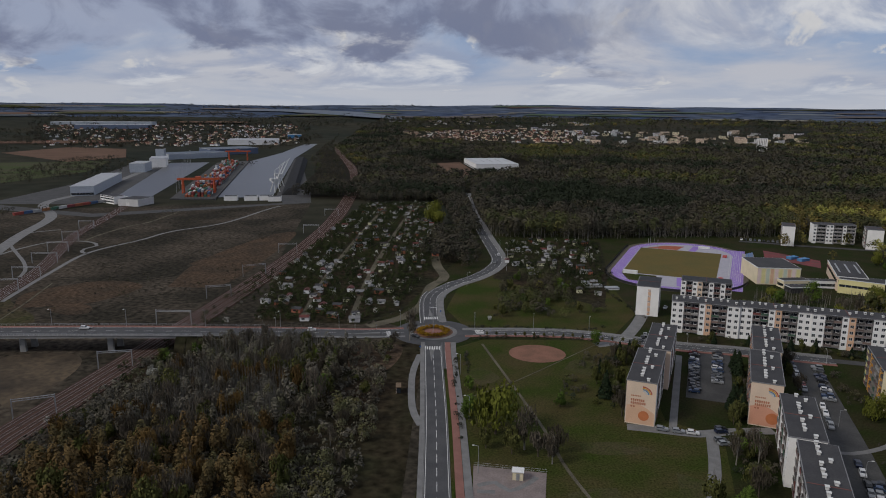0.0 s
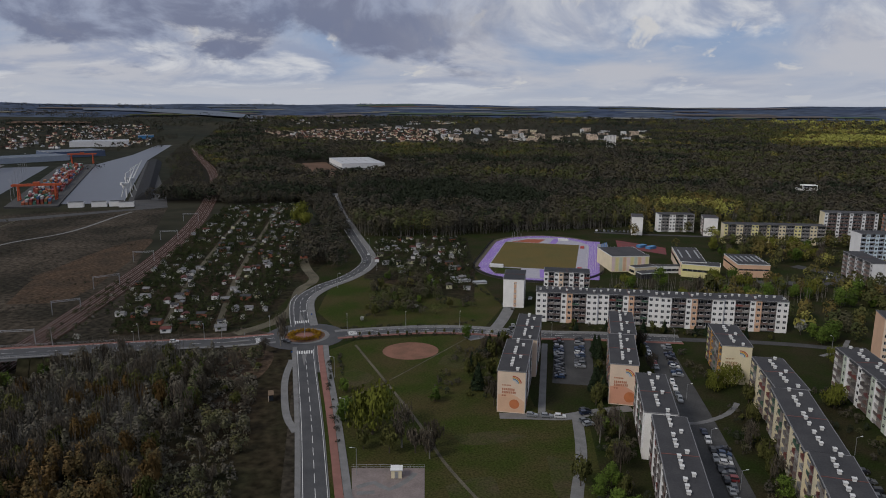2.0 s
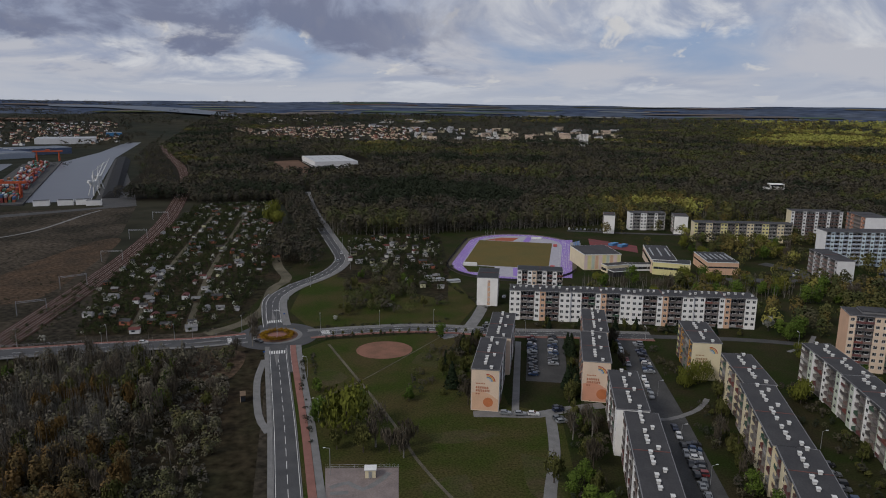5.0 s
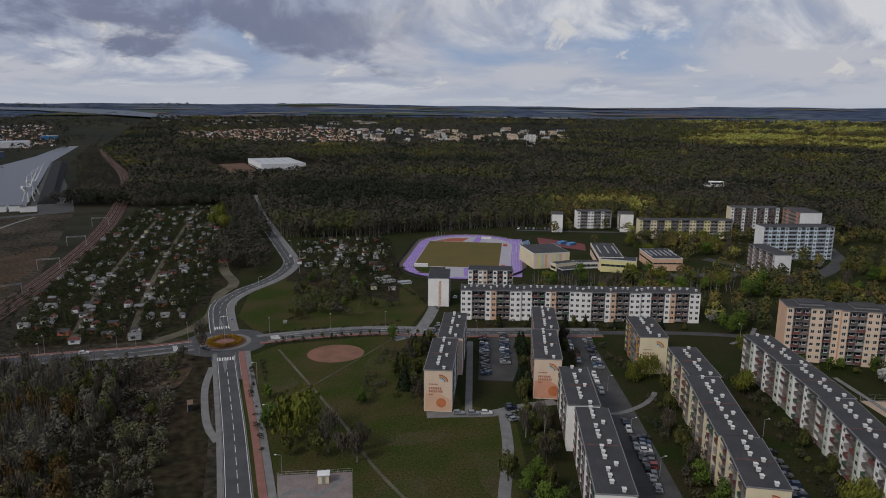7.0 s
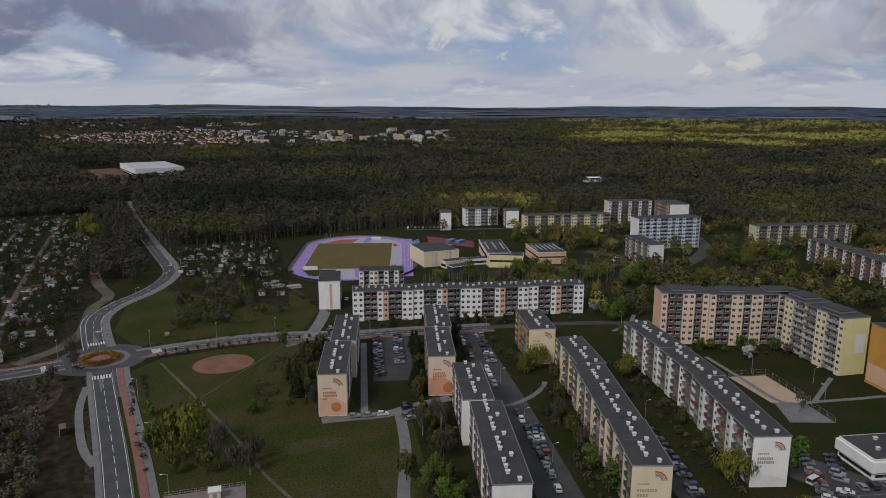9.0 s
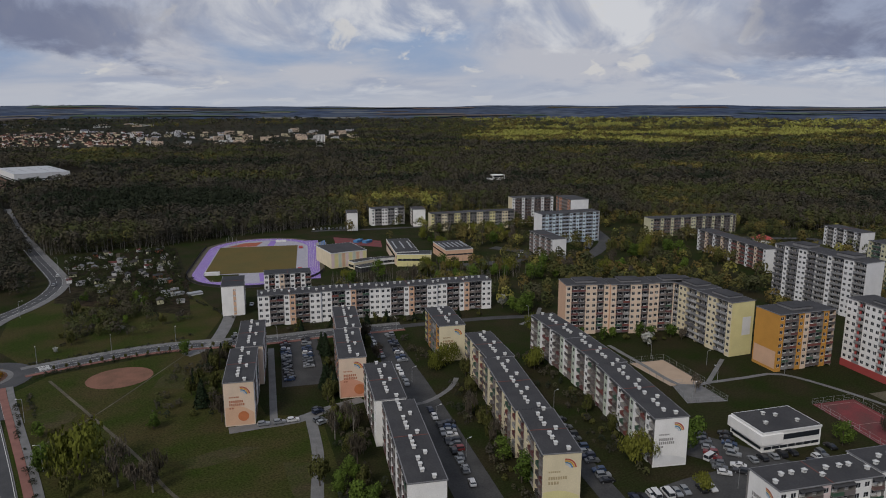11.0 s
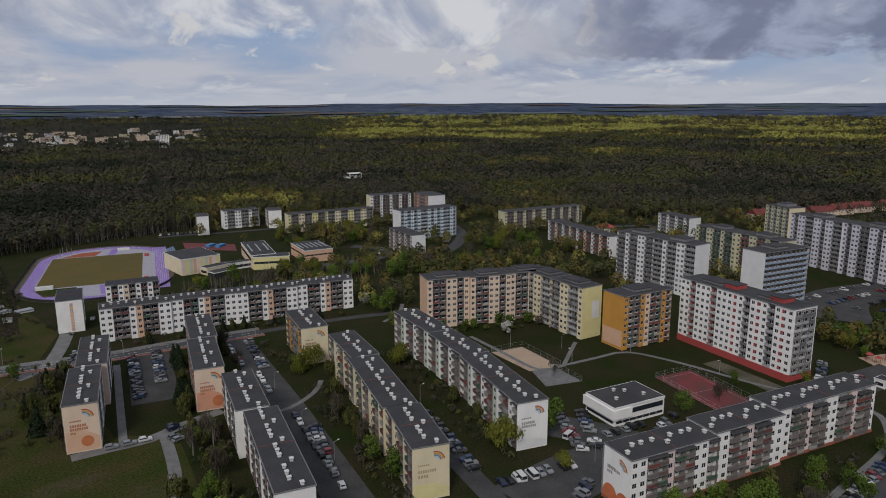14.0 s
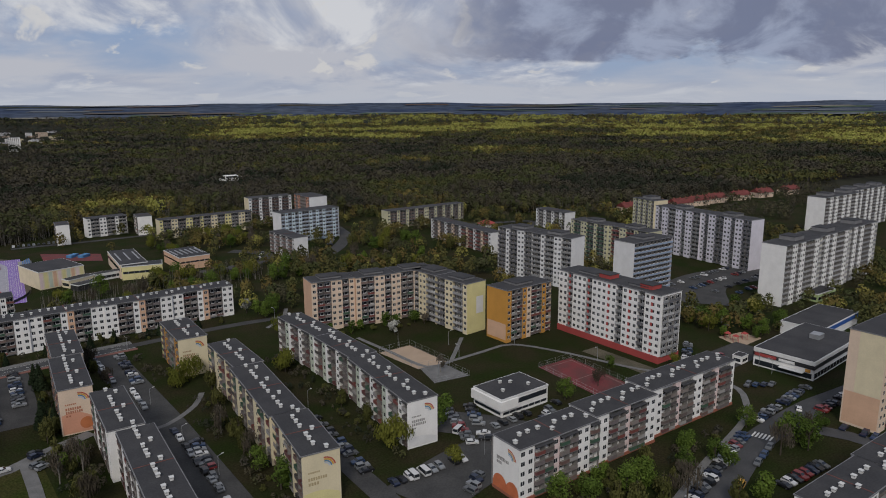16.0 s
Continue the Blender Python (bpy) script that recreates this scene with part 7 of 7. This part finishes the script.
thing("container_stacks", "rows of coloured shipping containers far along the quay", "containers", kind="stuff", shape=joined("container_stacks", more))


def portal_crane(x, y, w, h, ang_d, m, label):
    c = thing("gantry_crane", label, "crane", at=pose(x, y, 1.0, 0, 0, ang_d), group="gantry cranes")
    for a in (-w / 2, w / 2):
        for b in (-5, 5):
            part("leg", Shape(m).tube((a, b, 0), (a, b * 0.5, h), 0.9, 0.7), c)
        part("sill", Shape(m).box(a - 0.8, -6, 0, a + 0.8, 6, 1.2), c)
    for b in (-2.5, 2.5):
        part("girder", Shape(m).box(-w / 2 - 6, b - 0.7, h - 1, w / 2 + 6, b + 0.7, h + 1.2), c)
    part("trolley", Shape(m).box(-3, -3, h + 1.2, 3, 3, h + 3.2), c)
    return c


CRANE_ORANGE = mat("crane_orange", (0.45, 0.09, 0.035), 0.6, 0.1)
CRANE_WHITE = mat("crane_white", (0.62, 0.62, 0.60), 0.6, 0.1)
portal_crane(-352, 800, 36, 17, 12, CRANE_ORANGE, "orange gantry crane over containers")
portal_crane(-488, 1294, 34, 17, 12, CRANE_ORANGE, "orange gantry crane over containers")
for x, y, a in ((-268, 828, 60), (-282, 890, 50)):
    c = thing("harbour_crane", "white slewing harbour crane on a portal", "crane", at=pose(x, y, 0.3, 0, 0, a), group="harbour cranes")
    for i, (u, v) in enumerate(((-4, -4), (4, -4), (4, 4), (-4, 4))):
        part("leg", Shape(CRANE_WHITE).tube((u, v, 0), (u * 0.4, v * 0.4, 11), 0.7, 0.5), c)
    part("cabin", Shape(CRANE_WHITE, GLASS).box(-3, -2.5, 11, 4, 2.5, 16, 0).box(4.0, -1.5, 13, 4.05, 1.5, 15, 1), c)
    part("jib", Shape(CRANE_WHITE).tube((3, 0, 14), (17, 0, 36), 0.8, 0.4).tube((0, 0, 16), (1, 0, 27), 0.5).tube((1, 0, 27), (15, 0, 33), 0.25), c)
    part("counterweight", Shape(CRANE_WHITE).box(-7, -1.5, 14, -3, 1.5, 17), c)
for i in range(9):
    x, y = -375 - i * 21, 790 + i * 52
    m_ = thing("light_mast", "tall slender floodlight mast on the quay", "lamp", at=pose(x, y, 0.3), group="light masts")
    part("pole", Shape(STEEL).tube((0, 0, 0), (0, 0, 24), 0.3, 0.15), m_)
    part("head", Shape(STEEL).box(-1.2, -0.3, 24, 1.2, 0.3, 24.6), m_)
SHEET = mat("pale_blue_sheet", (0.36, 0.40, 0.45), 0.6, 0.08)
SHEETROOF = mat("pale_sheet_roof_old", (0.33, 0.34, 0.36), 0.6, 0.1)
hall("quay_warehouse", "long pale warehouse with a light sheet roof", (-490, 764), (-466, 772), 165, 11, SHEET, SHEETROOF, band=((1, 3.5),))
hall("office_building", "small white office building in the harbour", (-428, 720), (-404, 704), 12, 8, WALLS["white"], band=((1.5, 3), (4.5, 6), (7, 8.5)))
hall("quay_warehouse", "dark grey shed with a dark roof", (-394, 694), (-370, 690), 26, 7, WALLS["grey"], door=TRIM)
hall("quay_warehouse", "blue and white quay shed", (-568, 1042), (-546, 1048), 50, 14, SHEET, SHEETROOF)
hall("quay_warehouse", "plain white quay shed", (-580, 1130), (-556, 1140), 60, 15, WALLS["white"], SHEETROOF)
hall("silo_tower", "grey quay tower building", (-606, 1205), (-592, 1208), 14, 26, SHEET)
hall("quay_warehouse", "low grey blue storage hall", (-628, 1300), (-545, 1385), 60, 10, SHEET, mat("blue_grey_roof", (0.10, 0.12, 0.15), 0.6, 0.1))
hall("quay_warehouse", "large storage hall with blue grey roof", (-600, 1430), (-520, 1500), 70, 12, mat("blue_hall", (0.10, 0.13, 0.20), 0.6, 0.1), mat("blue_grey_roof", (0.10, 0.12, 0.15)))
hall("warehouse", "white storage hall far along the canal", (-706, 1800), (-580, 1835), 90, 13, WALLS["pale_grey"], SHEETROOF)
hall("warehouse", "blue and white works far along the canal", (-640, 2120), (-600, 2130), 30, 12, mat("bright_blue_wall", (0.05, 0.20, 0.42), 0.6), SHEETROOF)
for k in range(14):
    s = Shape(CMATS[k % 8]).box(-6, -1.3, 0.6, 6, 1.3, 3.2)
    thing("rail_wagon", "freight wagon standing in the yard", "wagon", at=pose(-452 + k * 3.0, 622 + k * 9.0, 0.3, 0, 0, 72), group="freight wagons", shape=s)
for x, y, a in ((-300, 745, 20), (-278, 748, 20), (-262, 752, 25), (-250, 745, 70)):
    hall("harbour_hut", "white workshop hut by the basin", (x, y), (x + 14, y + 3), 8, 5, WALLS["white"])
thing("service_road", "pale concrete road to the harbour", "road", kind="structure", shape=ribbon(Shape(PAVING), smooth([(-330, 400), (-380, 518), (-416, 615), (-481, 705), (-499, 832), (-614, 1275)], 15), -5, 5, 0.26))
hall("warehouse", "long low logistics hall on the plain", (-1700, 2570), (-1330, 2636), 60, 11, SHEET, SHEETROOF)
hall("warehouse", "dark blue logistics hall on the plain", (-1500, 2400), (-1250, 2440), 50, 14, mat("blue_hall", (0.10, 0.13, 0.20)), SHEETROOF)

# ---- the far town ----
tr = random.Random(21)
TOWNMATS = ["white", "pale_grey", "pale_peach", "cream", "pale_peach", "lilac", "white"]


def town_block_mesh(length, floors, m):
    s = Shape(m, GLASS, ROOF)
    h = floors * 2.8 + 1
    s.box(0, 0, 0, length, 11, h, 0)
    s.box(-0.1, -0.1, h, length + 0.1, 11.1, h + 0.4, 2)
    for f in range(floors):
        n = int(length / 4)
        for k in range(n):
            x = 1 + k * (length - 2) / n
            s.box(x, -0.12, 1.5 + f * 2.8, x + 1.9, -0.02, 3.1 + f * 2.8, 1)
    return s.mesh("town_block")


TB = [town_block_mesh(l, f, WALLS[c]) for l, f, c in ((50, 5, "white"), (36, 11, "pale_grey"), (70, 5, "pale_peach"), (44, 8, "cream"), (24, 11, "white"), (60, 5, "lilac"), (30, 5, "white"), (64, 11, "pale_peach"))]
for i in range(150):
    u = tr.uniform(0, 1)
    if i < 92:
        az, r = tr.uniform(6.0, 22.5), tr.uniform(1830, 2600)
        r += abs(az - 14) * 18
    else:
        az, r = tr.uniform(-9, 8), tr.uniform(2350, 3300)
    x, y = r * math.sin(math.radians(az)), r * math.cos(math.radians(az))
    thing("town_block", "pale apartment block in the far town", "apartment block", at=pose(x, y, land(x, y) - 2, 0, 0, -az + tr.uniform(-35, 35)) @ Matrix.Scale(0.5, 4), group="far town blocks", shape=TB[tr.randrange(8)] if i < 92 else TB[tr.choice((0, 2, 6, 5))])
x, y = 1880 * math.sin(math.radians(19.9)), 1880 * math.cos(math.radians(19.9))
thing("town_block", "lone white tower block at the forest", "apartment block", at=pose(x, y, 0, 0, 0, -20), group="far town blocks", shape=TB[4])
FH = []
for c, rc in (("white", (0.14, 0.05, 0.04)), ("cream", (0.12, 0.05, 0.04)), ("pale_grey", (0.05, 0.05, 0.055)), ("pale_peach", (0.17, 0.06, 0.04))):
    rm = mat("far_roof_" + c, rc, 0.85, 0.2)
    s = Shape(WALLS[c], rm).box(-7, -5, 0, 7, 5, 5.5, 0)
    s.poly([(-7.5, -5.6, 5.3), (7.5, -5.6, 5.3), (7.5, 0, 9.5), (-7.5, 0, 9.5)], 1).poly([(7.5, 5.6, 5.3), (-7.5, 5.6, 5.3), (-7.5, 0, 9.5), (7.5, 0, 9.5)], 1)
    s.poly([(-7, -5, 5.5), (-7, 5, 5.5), (-7, 0, 9.3)], 0).poly([(7, -5, 5.5), (7, 5, 5.5), (7, 0, 9.3)], 0)
    FH.append(s.mesh("town_house"))
pieces = []
for i in range(760):
    if i < 400:
        az, r = tr.uniform(-34, -16), tr.uniform(1900, 3000)
    else:
        az, r = tr.uniform(-8, 7), tr.uniform(2050, 2700)
    x, y = r * math.sin(math.radians(az)), r * math.cos(math.radians(az))
    pieces.append((FH[tr.choice((0, 1, 2, 3) if i < 400 else (0, 3, 3, 1))], pose(x, y, land(x, y), 0, 0, tr.uniform(0, 180)) @ Matrix.Scale(tr.uniform(0.5, 0.8), 4)))
thing("town_houses", "far small houses with red and grey roofs", "houses", kind="stuff", shape=joined("town_houses", pieces))


woods("town_trees", "dark trees between the far town's buildings", 5200, ((-2200, 1200), (1500, 3400)), lambda x, y: (1850 < math.hypot(x, y) < 3200) and (in_poly(x, y, TOWN) or -35 < math.degrees(math.atan2(x, y)) < -15), (8, 14), 16, 0.2, lambda x, y: 0.15, LEAF["forest"], 33, 0.5)


# ---- cars ----
def car_parts(kind, paint):
    l, w, h = {"hatch": (4.1, 1.75, 1.48), "saloon": (4.6, 1.8, 1.44), "van": (5.2, 1.95, 2.1), "suv": (4.5, 1.85, 1.68)}[kind]
    x = l / 2
    prof = {"hatch": [(-x, 0.75), (-x + 0.15, 0.95), (-x + 0.45, h), (x - 2.0, h), (x - 1.15, 0.98), (x - 0.1, 0.78), (x, 0.55)],
            "saloon": [(-x, 0.8), (-x + 0.7, 0.98), (-x + 1.35, h), (x - 2.2, h), (x - 1.35, 0.98), (x - 0.1, 0.75), (x, 0.5)],
            "van": [(-x, 0.9), (-x + 0.05, h), (x - 1.5, h), (x - 0.8, 1.15), (x - 0.05, 0.95), (x, 0.6)],
            "suv": [(-x, 0.8), (-x + 0.1, 1.05), (-x + 0.4, h), (x - 2.1, h), (x - 1.35, 1.1), (x - 0.1, 0.95), (x, 0.6)]}[kind]
    prof = [(-x + 0.05, 0.3)] + prof + [(x - 0.05, 0.3)]
    body = Shape(paint)
    n = len(prof)
    ins = [0.0 if z < 1.05 else 0.16 for _, z in prof]
    L = [(a, w / 2 - i, z) for (a, z), i in zip(prof, ins)]
    R = [(a, -w / 2 + i, z) for (a, z), i in zip(prof, ins)]
    for i in range(n):
        j = (i + 1) % n
        body.poly([R[i], R[j], L[j], L[i]])
    body.poly(L)
    body.poly(R[::-1])
    glass = Shape(GLASS)
    for i in range(1, n - 2):
        (a, za), (b, zb) = prof[i], prof[i + 1]
        if (za < 1.2 and zb == h) or (za == h and zb < 1.2):
            k = 0.02 if za < zb else -0.02
            s = 1 if za == h else -1
            wa, wb = w / 2 - ins[i] - 0.1, w / 2 - ins[i + 1] - 0.1
            f = 0.12
            pa, pb = (a + (b - a) * f, za + (zb - za) * f), (b + (a - b) * f, zb + (za - zb) * f)
            glass.poly([(pa[0] + s * 0.02, -wa, pa[1] + 0.015), (pb[0] + s * 0.02, -wb, pb[1] + 0.015), (pb[0] + s * 0.02, wb, pb[1] + 0.015), (pa[0] + s * 0.02, wa, pa[1] + 0.015)])
    tops = [a for a, z in prof if z == h]
    for sgn in (-1, 1):
        y0, y1 = sgn * (w / 2 - 0.02), sgn * (w / 2 - 0.15)
        glass.poly([(min(tops) - 0.2, y0 + sgn * 0.025, 1.02), (max(tops) + 0.6, y0 + sgn * 0.025, 1.02), (max(tops) + 0.05, y1 + sgn * 0.02, h - 0.1), (min(tops), y1 + sgn * 0.02, h - 0.1)])
    wheel = Shape(DARK, STEEL).tube((0, -0.1, 0), (0, 0.1, 0), 0.31, sides=12, m=0).tube((0, 0.1, 0), (0, 0.12, 0), 0.18, sides=8, m=1)
    return body.mesh("body"), glass.mesh("glazing"), wheel.mesh("wheel"), l, w


CARPAINT = {n: mat("car_" + n, c, 0.3, 0.03, 0.5, 3.0, spec=0.6) for n, c in dict(black=(0.012, 0.012, 0.014), white=(0.55, 0.55, 0.55), silver=(0.20, 0.21, 0.22), grey=(0.09, 0.095, 0.10), navy=(0.010, 0.016, 0.040), red=(0.16, 0.018, 0.018), blue=(0.018, 0.040, 0.095), yellow=(0.60, 0.32, 0.03), green=(0.02, 0.08, 0.05)).items()}
CARS = {}


def car(x, y, heading, kind="hatch", colour="silver", z=0.16):
    key = (kind, colour)
    if key not in CARS:
        CARS[key] = car_parts(kind, CARPAINT[colour])
    body, glass, wheel, l, w = CARS[key]
    spots = [pose(a, s * (w / 2 - 0.1), 0.31, 0, 0, 0 if s > 0 else 180) for a in (-l / 2 + 0.8, l / 2 - 0.85) for s in (-1, 1)]
    far_off = math.hypot(x, y) > 215
    if far_off:  # too small to tell the wheels apart
        body = cached((key, "far"), joined, "body", [(body, Matrix())] + [(wheel, m) for m in spots])
    root = thing("van" if kind == "van" else "car", "%s parked %s" % (colour, {"hatch": "hatchback car on asphalt", "saloon": "saloon car on asphalt", "van": "van on asphalt", "suv": "estate car on asphalt"}[kind]), "van" if kind == "van" else "car", at=pose(x, y, z, 0, 0, heading), group="parked cars", shape=body)
    part("glazing", glass, root)
    for m in () if far_off else spots:
        part("wheel", wheel, root, at=m)


kr = random.Random(29)
COLOURS = ["black", "black", "grey", "grey", "silver", "silver", "navy", "white", "navy", "blue", "black", "grey", "red", "grey", "silver", "black", "blue", "white"]


def car_row(p, q, n, turn=90, fill=0.92, jitter=6):
    p, q = Vector(p), Vector(q)
    d = q - p
    a = math.degrees(math.atan2(d.y, d.x)) + turn
    for i in range(n):
        if kr.random() > fill:
            continue
        c = p + d * (i / max(1, n - 1))
        car(c.x + kr.uniform(-.2, .2), c.y + kr.uniform(-.2, .2), a + kr.choice((0, 180)) + kr.uniform(-jitter, jitter) * 0.3, kr.choice(("hatch", "hatch", "saloon", "suv")), kr.choice(COLOURS))


car_row((88, 293), (76.5, 250), 16)
car_row((98, 293), (86, 254), 14, fill=0.8)
car_row((125, 282), (119, 256), 6, turn=0)
car_row((133.5, 279), (123, 244), 13)
car_row((118.5, 240), (114, 224), 4, turn=0)
car_row((112, 205), (99, 158), 9, turn=0, fill=0.8)
car_row((112, 190), (104, 170), 8)
car_row((102, 165), (96, 148), 6, turn=0, fill=0.6)
car_row((144.5, 170), (131, 133), 15)
for x, y, c in ((57, 217.2, "silver"), (62, 216, "silver"), (66.5, 215.2, "white")):
    car(x, y, -12, "hatch", c, 0.2)
for x, y, c in ((76, 217, "navy"), (76.5, 219, "black"), (74, 211, "grey"), (74.5, 208.5, "silver")):
    car(x, y, 10, "hatch", c, 0.2)
car_row((178, 141), (163, 119), 10, turn=75)
car_row((184, 135), (168, 117), 8, turn=75, fill=0.8)
car_row((153, 115.5), (131, 122.5), 10)
car(140.5, 119.5, 70, "van", "white"), car(137, 120.8, 70, "van", "white"), car(167, 127, 10, "van", "white")
car_row((149, 106.5), (141, 103), 4, turn=60)
car_row((191, 116.5), (177, 119.5), 5, turn=80)
car_row((205, 113), (188, 109), 6, turn=60, fill=0.8)
car_row((293, 97), (270, 90), 9)
car_row((287, 82), (270, 84), 7)
car_row((152, 54.2), (219.5, 54.2), 26, turn=70)
car_row((231, 54), (272.4, 46.8), 16)
car_row((252, 39), (275, 33.6), 9)
car_row((204, 45.8), (216, 45.6), 3, turn=0)
car(187.8, 46.2, 3, "van", "yellow"), car(236, 45.5, -20, "hatch", "blue"), car(251, 44.5, 15, "hatch", "white")
car_row((193, 38), (214, 31), 9)
car_row((245, 33), (243, 21), 5)
car_row((262, 64), (268, 57), 4, turn=45)
for y0, n in ((139, 15), (127, 14), (115, 13), (105, 12)):
    car_row((388, y0), (448, y0 - 12), n, fill=0.7)
car_row((330, 368), (400, 432), 16, fill=0.7)
car_row((284, 385), (298, 400), 5)
car_row((200, 566), (228, 556), 10, fill=0.8)
car_row((92, 362), (108, 356), 4)
car_row((76, 352), (80, 362), 2)
car(68, 308, 80, "hatch", "grey"), car(70, 312, 80, "hatch", "black"), car(72, 316, 80, "hatch", "silver")
car(-35, 303.5, -40, "saloon", "black"), car(-178, 277.8, 5, "hatch", "white", 8.2), car(-84, 304.5, 5, "hatch", "white", 1.4), car(4, 487, 85, "hatch", "white"), car(1.5, 462, 75, "hatch", "silver")
for k in range(12):
    car(-10 + k * 6.0, 1140 + (k % 3) * 7, 40 * k, "van", "white", 0.3)


# ---- street lamps, fences ----
def lamp(x, y, h=8.0, a=0.0, z=0.0):
    l = thing("street_lamp", "grey steel street lamp", "street lamp", at=pose(x, y, z, 0, 0, a), group="street lamps")
    part("pole", Shape(STEEL).tube((0, 0, 0), (0, 0, h), 0.10, 0.06), l)
    part("arm", Shape(STEEL).tube((0, 0, h), (1.4, 0, h + 0.25), 0.05, 0.04), l)
    part("head", Shape(TRIM).box(1.2, -0.14, h + 0.2, 1.9, 0.14, h + 0.34), l)


for i, (x, y, a) in enumerate(((-8, 318, 270), (20, 319, 270), (46, 317, 270), (-44, 318, 270), (-72, 309, 270), (-100, 301, 270), (-26, 372, 0), (-15, 398, 0), (9, 440, 180), (10, 470, 180), (5, 505, 180), (-12, 260, 180), (-7, 220, 180), (-3, 185, 180),
                               (108, 190, 0), (104, 165, 0), (117, 225, 0), (206, 269, 90), (198, 160, 0), (219, 166, 90), (249, 158, 90), (252, 120, 180), (216, 197, 90), (230, 180, 0), (160, 112, 90), (285, 66, 90), (280, 60, 90), (150, 180, 0), (87, 300, 90), (140, 285, 90))):
    lamp(x, y, 8.5 if i < 14 else 6.0, a)
for i in range(7):
    p = WL[6 + i * 8]
    lamp(p.x, p.y + 6.8, 8, 270, p.z)


def mesh_fence(pts, h, label):
    f = thing("fence", label, "fence", group="pitch fences")
    for (x0, y0), (x1, y1) in zip(pts, pts[1:]):
        n = max(1, int(math.hypot(x1 - x0, y1 - y0) / 4))
        for k in range(n):
            a, b = k / n, (k + 1) / n
            part("post", cached(("post", h), lambda hh: Shape(STEEL).tube((0, 0, 0), (0, 0, hh), 0.05, sides=5).mesh("post"), h), f, at=pose(x0 + (x1 - x0) * a, y0 + (y1 - y0) * a, 0.05))
        for z in (0.4, h * 0.5, h):
            part("rail", Shape(STEEL).tube((x0, y0, z), (x1, y1, z), 0.025, sides=4), f)


mesh_fence([(204, 197), (219, 193), (213, 167), (200, 172), (204, 197)], 2.6, "steel mesh fence round the sand pitch")
mesh_fence([(211, 168), (207, 152), (193, 158), (201, 172)], 2.2, "low fence round the gravel area")
mesh_fence([(231, 135), (248, 130), (236, 97), (219, 102), (231, 135)], 2.2, "low fence round the red court")
court_lines = Shape(mat("faded_paint", (0.34, 0.22, 0.20), 0.9))
for a, b in (((232, 132.5), (246, 128.5)), ((246, 128.5), (235, 99.5)), ((235, 99.5), (221, 104)), ((221, 104), (232, 132.5)), ((226.5, 118), (240.5, 114))):
    p, q = Vector((*a, 0)), Vector((*b, 0))
    ribbon(court_lines, [p, q], -0.1, 0.1, 0.115)
thing("court_lines", "faded white lines on the red court", "marking", kind="structure", shape=court_lines)
mesh_fence([(17, 186.5), (-4.5, 189)], 1.2, "low fence at the paved square")
patch("playground", [(304, 78), (312, 90), (325, 84), (322, 74)], 0.12, SAND, "sandy playground with red equipment")
for x, y in ((310, 82), (316, 80), (312, 86)):
    p_ = thing("climbing_frame", "red playground climbing frame on sand", "playground equipment", at=pose(x, y, 0.12, 0, 0, 30))
    for a in (-1, 1):
        for b in (-1, 1):
            part("post", Shape(WALLS["red"]).tube((a, b, 0), (a, b, 2.6), 0.08), p_)
    part("roof", Shape(WALLS["red"]).tube((0, 0, 2.6), (0, 0, 3.5), 1.7, 0.1, sides=4), p_)
street_zebra = Shape(PAINT)
for k in range(6):
    street_zebra.poly([(221.2, 46.4 + k * 1.05, 0.26), (225.0, 46.2 + k * 1.05, 0.26), (225.0, 46.75 + k * 1.05, 0.26), (221.2, 46.95 + k * 1.05, 0.26)])
thing("zebra_crossing", "white striped pedestrian crossing on the street", "road marking", kind="structure", shape=street_zebra)
patch("tyre_marks", [(250, 100), (258, 130), (266, 128), (258, 98)], 0.12, DIRT, "torn up pale earth beside the tower")

for key in ("south", "north", "east", "west"):
    ln = LINES[key]
    p, q = (ln[-3], ln[-1]) if key == "south" else (ln[2], ln[0])
    d = p - q
    d.z = 0
    d.normalize()
    s_ = Vector((d.y, -d.x, 0))
    c = Vector((-27.5, 311.5, 0)) + d * 30.0
    tip, b1, b2 = c + d * 9, c - d * 5 + s_ * 1.1, c - d * 5 - s_ * 1.1
    thing("splitter_island", "pale kerbed splitter island before the roundabout", "traffic island", kind="structure", shape=Shape(PAVING).prism([(b1.x, b1.y), (tip.x, tip.y), (b2.x, b2.y)], 0.05 if key != "west" else 0.1, 0.28 if key != "west" else 0.75))
    sign = Vector((-27.5, 311.5, 0)) + d * 26.5 + s_ * 5.2
    post = thing("road_sign", "blue round road sign on a post", "road sign", at=pose(sign.x, sign.y, 0.1, 0, 0, math.degrees(math.atan2(d.y, d.x))), group="road signs")
    part("post", Shape(STEEL).tube((0, 0, 0), (0, 0, 2.6), 0.04), post)
    part("plate", Shape(mat("sign_blue", (0.02, 0.10, 0.36), 0.5)).tube((0.05, 0, 2.3), (0.08, 0, 2.3), 0.4, sides=14), post)
paved = Shape(BIKE)
paved.disc(0, 0, 0.34, 3.6, n=28)
part("island_paving", paved, rb, "red paved centre")
mast = thing("light_mast", "tall lamp mast on the roundabout island", "lamp", at=pose(-27.5, 311.5, 0.3), group="light masts")
part("pole", Shape(STEEL).tube((0, 0, 0), (0, 0, 12), 0.14, 0.08), mast)
for k in range(4):
    a = k * 1.5708
    part("head", Shape(TRIM).box(0.2, -0.15, 11.9, 1.1, 0.15, 12.05), mast, at=pose(0, 0, 0, 0, 0, math.degrees(a)))
